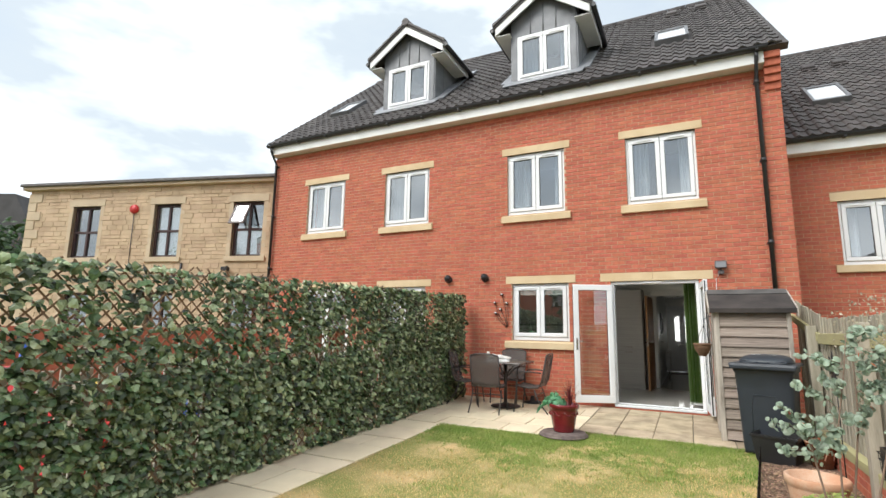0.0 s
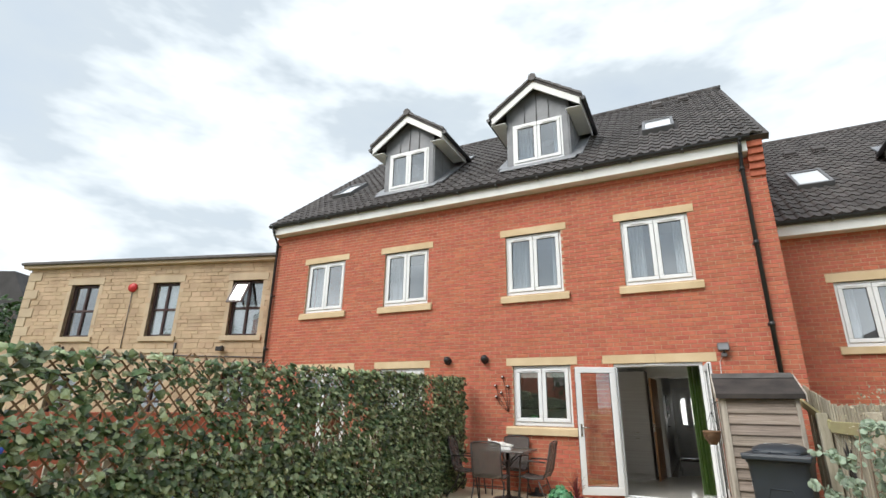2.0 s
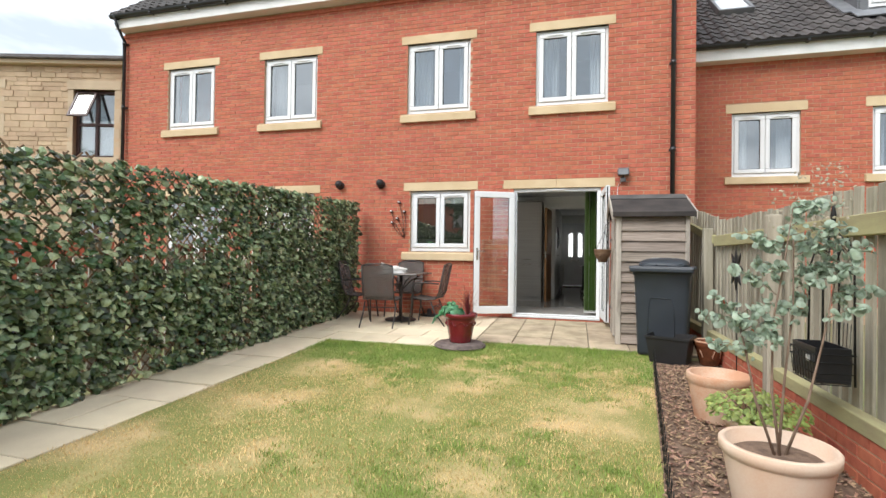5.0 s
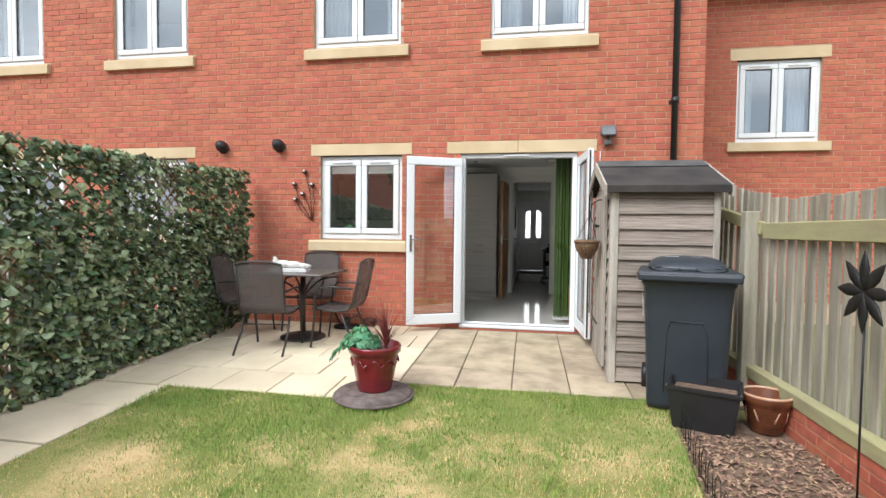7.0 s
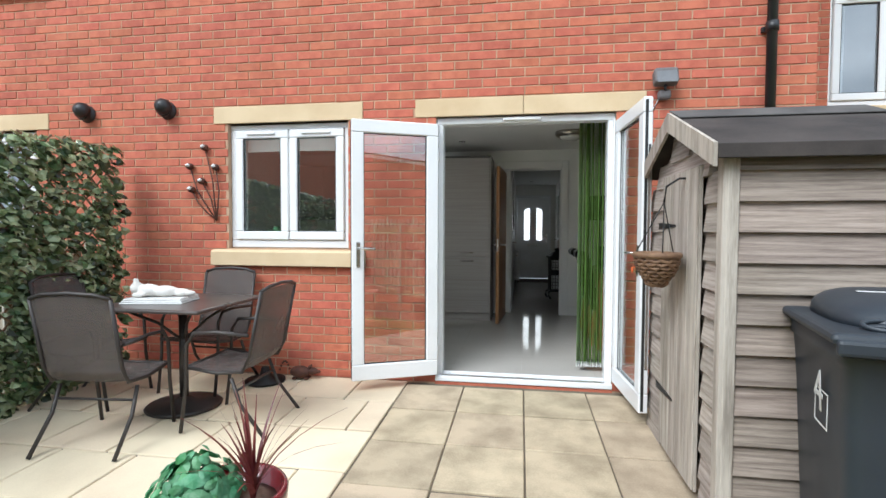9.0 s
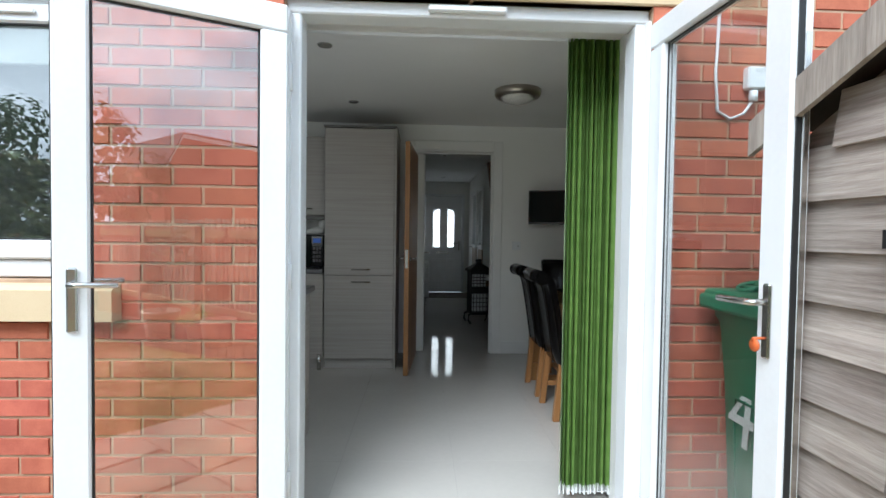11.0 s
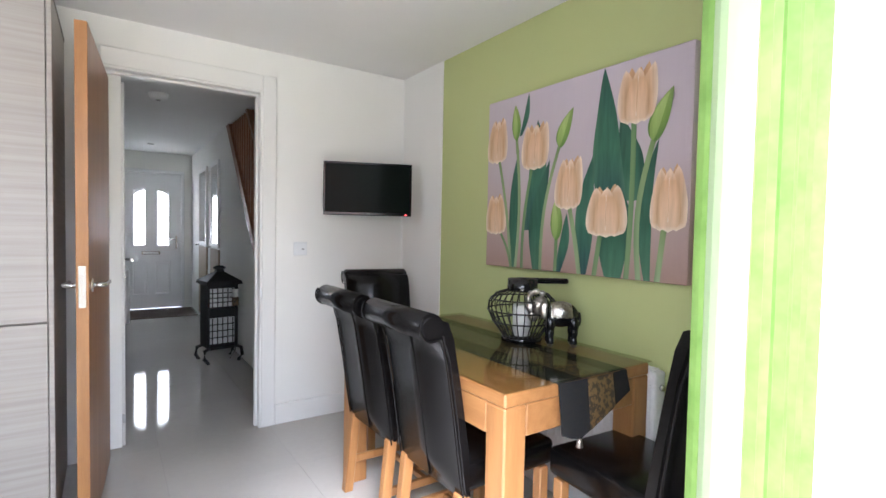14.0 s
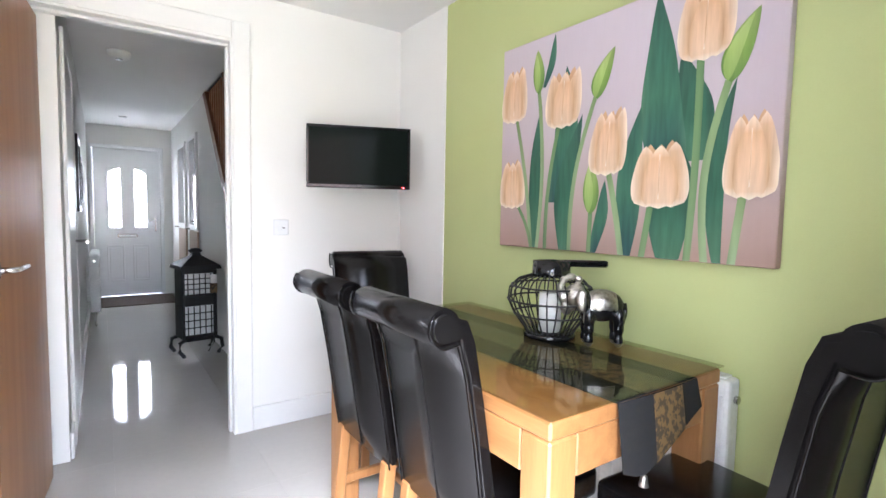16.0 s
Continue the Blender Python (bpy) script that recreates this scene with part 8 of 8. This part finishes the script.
part("foot", lathe([(0.068, 0), (0.07, 0.006), (0.066, 0.018), (0.0, 0.018)], 28), M_BLACKGLOSS, cage)
part("neck", lathe([(0.05, 0.195), (0.052, 0.20), (0.05, 0.245), (0.0, 0.25)], 24), M_BLACKGLOSS, cage)
part("arm", put(bevelled(0.15, 0.022, 0.022, 0.005), Matrix.Translation((0.075, -0.035, 0.225)) @ Matrix.Rotation(radians(-38), 4, "Z")), M_BLACKGLOSS, cage)
part("candle", lathe([(0.03, 0.018), (0.03, 0.14), (0.0, 0.14)], 18), M_GLOSS, cage, "white candle")

ele = part("elephant_statue", blobs([(0, 0, 0.105, 0.045, (1.25, 0.8, 0.95)), (-0.065, 0, 0.125, 0.033, (1, 0.85, 1.1)), (-0.09, 0, 0.10, 0.018, (0.9, 0.8, 1.3)), (-0.10, 0, 0.125, 0.013, (1, 1, 1.3)), (-0.105, 0, 0.15, 0.011, (1, 1, 1.4)), (-0.098, 0, 0.17, 0.010, (1, 1, 1)), (-0.08, 0, 0.178, 0.010, (1.3, 1, 0.9)), (-0.06, 0, 0.172, 0.010, (1, 1, 0.9)), (-0.055, 0.032, 0.12, 0.024, (0.7, 0.35, 1.2)), (-0.055, -0.032, 0.12, 0.024, (0.7, 0.35, 1.2)), (0.062, 0, 0.09, 0.006, (0.8, 0.8, 4))] + [(sx, sy, z, r, (1, 1, 1.7)) for sx in (-0.035, 0.04) for sy in (-0.02, 0.02) for z, r in ((0.02, 0.012), (0.05, 0.0135), (0.075, 0.016))]), M_BLACKGLOSS, None, smooth=True)
em = ele.modifiers.new("merge", "REMESH")
em.mode, em.voxel_size, em.use_smooth_shade = "VOXEL", 0.0035, True
bpy.context.view_layer.update()
body = bpy.data.meshes.new_from_object(ele.evaluated_get(bpy.context.evaluated_depsgraph_get()))
ele.modifiers.clear()
ele.data = body
body.materials.clear()
body.materials.append(M_BLACKGLOSS)
body.materials.append(M_SILVER)
for f in body.polygons:
    c = f.center
    f.use_smooth = True
    f.material_index = 1 if c.x < -0.048 or c.z < 0.012 or (abs(c.x) < 0.034 and c.z > 0.098) else 0
ele.matrix_basis = Matrix.Translation((0.885, 10.31, TT)) @ Matrix.Rotation(radians(-38), 4, "Z") @ Matrix.Diagonal((1.28, 1.28, 1.28, 1))
tagged(ele, "black and silver elephant figurine with a raised trunk", "figurine")


# ---- dining chairs ----
def dining_chair():
    """Faces +y; seat centre over the origin."""
    c = thing("dining_chair", "high black leather scroll-back dining chair with oak legs", "chair", group="chairs round the dining table")
    part("seat", put(bevelled(0.42, 0.43, 0.10, 0.025, 3), Matrix.Translation((0, 0.01, 0.38))), M_LEATHER, c, smooth=True)
    prof = [(-0.165, 0.36), (-0.20, 0.36), (-0.215, 0.45), (-0.245, 0.65), (-0.275, 0.82), (-0.30, 0.905)]
    scroll = [(-0.335 + 0.045 * math.cos(a), 0.945 + 0.045 * math.sin(a)) for a in [radians(-95 - 16 * i) for i in range(16)]]
    inner = [(-0.268, 0.985 - 0.03), (-0.245, 0.90), (-0.215, 0.75), (-0.185, 0.58), (-0.165, 0.46)]
    bm = prism(prof + scroll + inner, -0.21, 0.21, SW)
    bmesh.ops.bevel(bm, geom=[e for e in bm.edges if abs(e.verts[0].co.x - e.verts[1].co.x) < 1e-5], offset=0.012, segments=2, affect="EDGES")
    bm.normal_update()
    for f in bm.faces:
        f.smooth = abs(f.normal.x) < 0.5
    part("backrest", bm, M_LEATHER, c)
    for sx in (-0.212, 0.212):
        part("piping", tube([(sx * 0.985, y, z) for y, z in prof[1:] + scroll[:9]], 0.0035, 6), M_LEATHER, c)
    part("seam", tube([(0, y - 0.001, z) for y, z in prof[1:]], 0.002, 6), M_LEATHER, c)
    for sx in (-0.18, 0.18):
        part("leg", put(bevelled(0.042, 0.042, 0.375, 0.004), Matrix.Translation((sx, 0.18, 0))), M_OAK, c)
        m = Matrix.Translation((sx, -0.225, 0)) @ Matrix(((1, 0, 0, 0), (0, 1, 0.10, 0), (0, 0, 1, 0), (0, 0, 0, 1)))
        part("leg", put(bevelled(0.042, 0.042, 0.375, 0.004), m), M_OAK, c)
        part("stretcher", bbox(sx - 0.011, sx + 0.011, -0.19, 0.158, 0.13, 0.165, 0.003), M_OAK, c)
    part("stretcher", bbox(-0.168, 0.168, -0.02, 0.002, 0.135, 0.16, 0.003), M_OAK, c)
    return c


dc = dining_chair()
dc.matrix_basis = Matrix.Translation((0.487, 10.37, 0)) @ Matrix.Rotation(radians(-90), 4, "Z")
copy_thing(dc, Matrix.Translation((0.487, 10.87, 0)) @ Matrix.Rotation(radians(-90), 4, "Z"))
copy_thing(dc, Matrix.Translation((0.72, 11.48, 0)) @ Matrix.Rotation(radians(172), 4, "Z"))
copy_thing(dc, Matrix.Translation((0.785, 9.865, 0)) @ Matrix.Rotation(radians(-4), 4, "Z") @ Matrix.Diagonal((0.92, 1, 1.04, 1)))

# ---- television, switch, shelf ----
tv = thing("television", "small black flat television angled on the corner wall", "television", Matrix.Translation((0.68, 11.75, 1.335)) @ Matrix.Rotation(radians(-21.5), 4, "Z"))
part("bezel", ring(-0.275, 0.275, -0.025, 0.018, 0.0, 0.33, 0.014, bot=0.022, r=0.004), M_BLACKGLOSS, tv)
part("screen", bbox(-0.262, 0.262, -0.018, -0.012, 0.021, 0.317, 0.001), M_SCREEN, tv)
part("casing", bbox(-0.25, 0.25, 0.0185, 0.055, 0.03, 0.30, 0.015, 2), M_BLACK, tv)
part("maker_mark", bbox(-0.012, 0.012, -0.0265, -0.0253, 0.008, 0.014, 0.0004), M_LEADTILE, tv)
part("standby_light", bbox(0.235, 0.242, -0.0275, -0.0253, 0.006, 0.011, 0.0004), M_REDLED, tv, "red standby light")
part("bracket", tube([(0, 0.055, 0.17), (0.05, 0.17, 0.17), (0.12, 0.26, 0.17)], 0.018, 8), M_BLACK, tv)
part("power_cable", tube([(0.22, 0.03, 0.02), (0.235, 0.10, -0.15), (0.24, 0.16, -0.6), (0.24, 0.17, -1.1)], 0.005, 6), M_GLOSS, tv, "white cable")
sw = thing("light_switch", "white plastic fused switch on the wall", "switch")
part("plate", bbox(0.30, 0.386, 12.030, 12.039, 1.073, 1.159, 0.003), M_UPVC, sw)
part("rocker", bbox(0.325, 0.345, 12.026, 12.0295, 1.10, 1.125, 0.001), M_UPVC, sw)
part("mark", bbox(0.35, 0.366, 12.0285, 12.0296, 1.11, 1.116, 0.0003), M_LEADTILE, sw)
shelf = thing("wall_shelf", "small black wall shelf on the green wall", "shelf")
part("board", bbox(0.96, 1.099, 9.30, 9.66, 1.80, 1.825, 0.003), M_BLACK, shelf)
part("lip", bbox(0.955, 0.9595, 9.30, 9.66, 1.80, 1.86, 0.002), M_BLACK, shelf)
part("side", bbox(0.96, 1.099, 9.655, 9.665, 1.825, 2.05, 0.003), M_BLACK, shelf)

# ---- tulip canvas ----
def paint_mat(name, stops, edge, streak=0.35, edge_power=2.2, edge_amount=0.6):
    """Brushed paint on one painted shape: stops run from its foot to its tip, edge is the tone along its sides."""
    m = bpy.data.materials.new(name)
    m.use_nodes = True
    n, l = m.node_tree.nodes, m.node_tree.links
    tc, sep, ramp = n.new("ShaderNodeTexCoord"), n.new("ShaderNodeSeparateXYZ"), n.new("ShaderNodeValToRGB")
    l.new(tc.outputs["Generated"], sep.inputs[0])
    while len(ramp.color_ramp.elements) < len(stops):
        ramp.color_ramp.elements.new(0.5)
    for e, (pos, col) in zip(ramp.color_ramp.elements, stops):
        e.position, e.color = pos, (*col, 1)
    l.new(sep.outputs["Z"], ramp.inputs[0])
    off, ab, pw, am = [n.new("ShaderNodeMath") for _ in range(4)]
    off.operation, ab.operation, pw.operation, am.operation = "MULTIPLY_ADD", "ABSOLUTE", "POWER", "MULTIPLY"
    off.inputs[1].default_value, off.inputs[2].default_value = 2.0, -1.0
    pw.inputs[1].default_value, am.inputs[1].default_value = edge_power, edge_amount
    l.new(sep.outputs["X"], off.inputs[0])
    l.new(off.outputs[0], ab.inputs[0])
    l.new(ab.outputs[0], pw.inputs[0])
    l.new(pw.outputs[0], am.inputs[0])
    side = n.new("ShaderNodeMix")
    side.data_type, side.inputs[7].default_value = "RGBA", (*edge, 1)
    l.new(am.outputs[0], side.inputs[0])
    l.new(ramp.outputs[0], side.inputs[6])
    mp, nz, mr, hs = n.new("ShaderNodeMapping"), n.new("ShaderNodeTexNoise"), n.new("ShaderNodeMapRange"), n.new("ShaderNodeHueSaturation")
    mp.inputs["Scale"].default_value = (70, 1, 7)
    nz.inputs["Scale"].default_value, nz.inputs["Detail"].default_value = 1.0, 3
    mr.inputs[3].default_value, mr.inputs[4].default_value = 1 - streak, 1 + streak
    l.new(tc.outputs["Object"], mp.inputs[0])
    l.new(mp.outputs[0], nz.inputs[0])
    l.new(nz.outputs[0], mr.inputs[0])
    l.new(mr.outputs[0], hs.inputs["Value"])
    l.new(side.outputs[2], hs.inputs["Color"])
    l.new(hs.outputs[0], n["Principled BSDF"].inputs["Base Color"])
    n["Principled BSDF"].inputs["Roughness"].default_value = 0.8
    return m


M_CANVAS = paint_mat("mauve_to_rose_canvas", [(0.0, (0.36, 0.235, 0.195)), (0.25, (0.43, 0.32, 0.30)), (0.55, (0.50, 0.42, 0.45)), (1.0, (0.55, 0.48, 0.53))], (0.5, 0.42, 0.45), streak=0.03, edge_amount=0.0)
M_PETAL = paint_mat("painted_peach_petal", [(0.0, (0.76, 0.66, 0.52)), (0.14, (0.58, 0.36, 0.20)), (0.5, (0.54, 0.32, 0.17)), (0.85, (0.62, 0.40, 0.24)), (1.0, (0.76, 0.60, 0.44))], (0.86, 0.76, 0.62), streak=0.3, edge_amount=0.8)
M_PETALDARK = paint_mat("painted_deep_petal", [(0.0, (0.42, 0.21, 0.10)), (0.6, (0.44, 0.22, 0.10)), (1.0, (0.58, 0.36, 0.20))], (0.66, 0.46, 0.30), streak=0.22)
M_PETALLIGHT = paint_mat("painted_cream_petal", [(0.0, (0.80, 0.72, 0.58)), (0.10, (0.70, 0.50, 0.34)), (0.45, (0.70, 0.47, 0.30)), (0.8, (0.64, 0.40, 0.23)), (1.0, (0.80, 0.66, 0.50))], (0.46, 0.25, 0.11), streak=0.28, edge_power=4, edge_amount=0.85)
M_LEAFDARK = paint_mat("painted_dark_leaf", [(0.0, (0.07, 0.17, 0.10)), (0.4, (0.035, 0.12, 0.07)), (1.0, (0.045, 0.12, 0.08))], (0.018, 0.06, 0.045), streak=0.4)
M_LEAFBLUE = paint_mat("painted_blue_leaf", [(0.0, (0.025, 0.075, 0.075)), (0.45, (0.045, 0.14, 0.085)), (1.0, (0.03, 0.10, 0.07))], (0.10, 0.20, 0.12), streak=0.4, edge_power=4)
M_STALK = paint_mat("painted_stalk", [(0.0, (0.20, 0.30, 0.14)), (1.0, (0.14, 0.24, 0.10))], (0.07, 0.14, 0.06), streak=0.15)
M_STALKLIGHT = paint_mat("painted_pale_stalk", [(0.0, (0.30, 0.40, 0.22)), (1.0, (0.22, 0.31, 0.13))], (0.10, 0.18, 0.07), streak=0.15)
M_BUD = paint_mat("painted_bud", [(0.0, (0.12, 0.22, 0.05)), (0.5, (0.22, 0.34, 0.07)), (1.0, (0.30, 0.38, 0.12))], (0.08, 0.16, 0.04), streak=0.25)
M_BUDLIGHT = paint_mat("painted_bud_light", [(0.0, (0.22, 0.33, 0.08)), (0.6, (0.36, 0.47, 0.14)), (1.0, (0.40, 0.48, 0.18))], (0.24, 0.36, 0.08), streak=0.2)
canvas = thing("tulip_canvas", "wide canvas of cream tulips on a mauve ground", "picture", Matrix.Translation((1.0985, 11.03, 1.064)) @ Matrix.Rotation(radians(-90), 4, "Z"))
CW, CH = 1.155, 0.885
part("canvas", bbox(0, CW, -0.035, 0, 0, CH, 0.003), M_CANVAS, canvas)
layer = [0]


def painted(outline, material, name):
    """A flat painted shape on the canvas; each lies a hair above the last."""
    layer[0] += 1
    d = -0.0352 - 0.00012 * layer[0]
    V = [(max(0.002, min(CW - 0.002, x * CW)), d, max(0.002, min(CH - 0.002, z * CH))) for x, z in outline]
    return flat(name, V, [tuple(range(len(V)))], material, canvas)


def blade(x0, z0, x1, z1, w, bend=0.0, belly=0.45):
    """A pointed leaf from its foot to its tip, widest at the belly."""
    L, R = [], []
    for k in range(19):
        f = k / 18
        c = x0 + (x1 - x0) * f + bend * math.sin(math.pi * f)
        hw = w * (0.45 + 0.55 * math.sin(math.pi / 2 * f / belly)) if f < belly else w * math.cos(math.pi / 2 * (f - belly) / (1 - belly)) ** 0.9
        wave = 0.06 * w * math.sin(9 * f + 20 * x0)
        z = z0 + (z1 - z0) * f
        L.append((c - hw + wave, z)), R.append((c + hw + wave, z))
    return L + R[-2::-1]


def stalk(x0, z0, x1, z1, w=0.008, bend=0.0):
    L, R = [], []
    for k in range(13):
        f = k / 12
        c = x0 + (x1 - x0) * f + bend * math.sin(math.pi * f)
        L.append((c - w, z0 + (z1 - z0) * f)), R.append((c + w, z0 + (z1 - z0) * f))
    return L + R[::-1]


def petal(cx, z0, w, h, lean=0.0, point=0.5):
    """A petal with a round foot; a small point keeps the tip blunt."""
    out = []
    for k in range(15):
        f = k / 14
        out.append((f, max(0.0, math.sin(math.pi * f ** (0.55 + 0.35 * point))) ** (0.62 + 0.25 * point)))
    return [(cx + w * q + lean * f * f, z0 + h * f) for f, q in out] + [(cx - w * q + lean * f * f, z0 + h * f) for f, q in out[-2:0:-1]]


def tulip(cx, z0, w, h, lean=0.0, spread=0.0):
    """A flower of six petals, w half its width; spread opens the tips."""
    for sx, top in ((-0.30, 0.97), (0.34, 1.0), (0.04, 0.95)):
        painted(petal(cx + sx * w, z0 + 0.18 * h, w * 0.42, h * (top - 0.18), lean + sx * w * (0.1 + spread)), M_PETALDARK, "petal")
    painted(petal(cx - w * 0.42, z0 + 0.01 * h, w * 0.58, h * 0.94, lean - w * (0.02 + spread), 0.8 * spread), M_PETAL, "petal")
    painted(petal(cx + w * 0.44, z0 + 0.01 * h, w * 0.56, h * 0.96, lean + w * (0.02 + spread), 0.8 * spread), M_PETAL, "petal")
    painted(petal(cx + 0.02 * w, z0 - 0.01 * h, w * 0.64, h * 0.95, lean * 0.7, 0.1), M_PETALLIGHT, "petal")
    painted(stalk(cx, z0 + 0.14 * h, cx + lean * 0.5, z0 + 0.80 * h, w * 0.02), M_PETAL, "petal_rib")


def bud(x, z, w, h, lean):
    painted(petal(x, z, w, h, lean, 0.7), M_BUD, "bud")
    painted(petal(x - w * 0.25, z + 0.03 * h, w * 0.55, h * 0.9, lean * 0.95, 0.8), M_BUDLIGHT, "bud_highlight")


LEAVES = [(0.225, 0.76, 0.270, 0.995, 0.016, 0.012, 0.4), (0.20, 0, 0.215, 0.68, 0.036, -0.012, 0.45), (0.285, 0.22, 0.325, 0.83, 0.052, 0.03, 0.45), (0.333, 0, 0.402, 0.602, 0.042, -0.03, 0.4), (0.462, 0, 0.502, 0.31, 0.024, 0.008, 0.45)]
LEAVES += [(0.79, 0.36, 0.742, 0.757, 0.050, 0.015, 0.35), (0.715, 0.30, 0.668, 1.0, 0.066, -0.012, 0.22), (0.718, -0.02, 0.735, 0.45, 0.066, 0.0, 0.5), (0.585, 0, 0.618, 0.585, 0.043, -0.012, 0.45), (0.862, 0, 0.888, 0.625, 0.026, -0.03, 0.45)]
for i, b in enumerate(LEAVES):
    painted(blade(*b), M_LEAFDARK if i % 2 else M_LEAFBLUE, "tulip_leaf")
for i, s in enumerate(((0.178, 0, 0.085, 0.64, 0.012), (0.18, 0, 0.10, 0.21, 0.012), (0.208, 0, 0.20, 0.75, 0.022), (0.249, 0, 0.30, 0.57, -0.016), (0.362, 0, 0.455, 0.67, -0.03), (0.446, 0, 0.449, 0.18, 0.0))):
    painted(stalk(*s[:4], w=0.0085, bend=s[4]), M_STALK if i % 2 else M_STALKLIGHT, "tulip_stalk")
for i, s in enumerate(((0.57, 0, 0.514, 0.34, 0.004), (0.641, 0, 0.665, 0.21, 0.0), (0.828, 0, 0.87, 0.62, -0.03), (0.78, 0, 0.793, 0.72, 0.006), (0.898, 0, 0.917, 0.23, 0.0))):
    painted(stalk(*s[:4], w=0.0105, bend=s[4]), M_STALK if i % 2 else M_STALKLIGHT, "tulip_stalk")
bud(0.199, 0.735, 0.028, 0.21, -0.01)
bud(0.462, 0.652, 0.034, 0.198, 0.06)
bud(0.450, 0.165, 0.032, 0.225, -0.006)
bud(0.876, 0.608, 0.036, 0.225, 0.06)
tulip(0.070, 0.622, 0.070, 0.272, 0.012, 0.05)
tulip(0.071, 0.192, 0.072, 0.248)
tulip(0.316, 0.555, 0.078, 0.262, 0.012, 0.28)
tulip(0.506, 0.328, 0.070, 0.275, 0.018, 0.15)
tulip(0.691, 0.192, 0.090, 0.25, 0.0, 0.06)
tulip(0.803, 0.702, 0.074, 0.262, 0.01, 0.3)
tulip(0.934, 0.220, 0.066, 0.285)


# ---- pieces of the large surfaces ----
lay_slabs()
bricked(wall_garden, brick_rects(-9.5, 1.62, g(8.9) - 0.0, 5.6, HOLES + LINTELS + SILLS), 8.9, lambda r: (-2.6 < r[0] < -1.35 or 0.45 < r[0] < 1.3) and r[2] < 2.1)
bricked(wall_next, brick_rects(1.62, 7.5, 0.2, 4.56, NHOLES + [(h[0] - 0.1, h[1] + 0.1, 3.57, 3.725) for h in NHOLES] + [(h[0] - 0.12, h[1] + 0.12, 2.30, 2.425) for h in NHOLES]), NY)


def lay_floor():
    me = bpy.data.meshes.new("floor_tile")
    bm = bevelled(0.5993, 0.5993, 0.006, 0.0002)
    bm.to_mesh(me)
    bm.free()
    me.materials.append(M_FLOORTILE)
    for j in range(14):
        for i in range(9):
            x, y = -3.75 + 0.6 * i, 9.33 + 0.6 * j
            if y > 12.2 and not -1.0 < x < 0.7:
                continue
            t = new("floor_tile", me)
            t.parent = floor
            t.location = (x, y, -0.006)


lay_floor()
low_rects = brick_rects(-4.0, 8.4, g(-4) - 0.05, 0.045, [])
me = bpy.data.meshes.new("low_brick")
V, F = brick_mesh([(0, BRICK - 0.0095, 0, COURSE - 0.0095)], 0, jitter=0)
me.from_pydata(V, [], F)
me.materials.append(M_BRICK)
turn = Matrix.Rotation(radians(-90), 4, "Z")
V, F = brick_mesh([r for r in low_rects if not 2.0 < r[0] < 6.6], 0)
tagged(flat("brickwork", [(FX - 0.03 + y, x, z) for x, y, z in V], [f[::-1] for f in F], M_BRICKS, low_wall), kind="stuff")
near_rects = [r for r in low_rects if 2.0 < r[0] < 6.6]
for r in near_rects[:280]:
    b = new("brick", me)
    b.parent = low_wall
    b.matrix_basis = Matrix.Translation((FX - 0.03, r[1], r[2])) @ turn
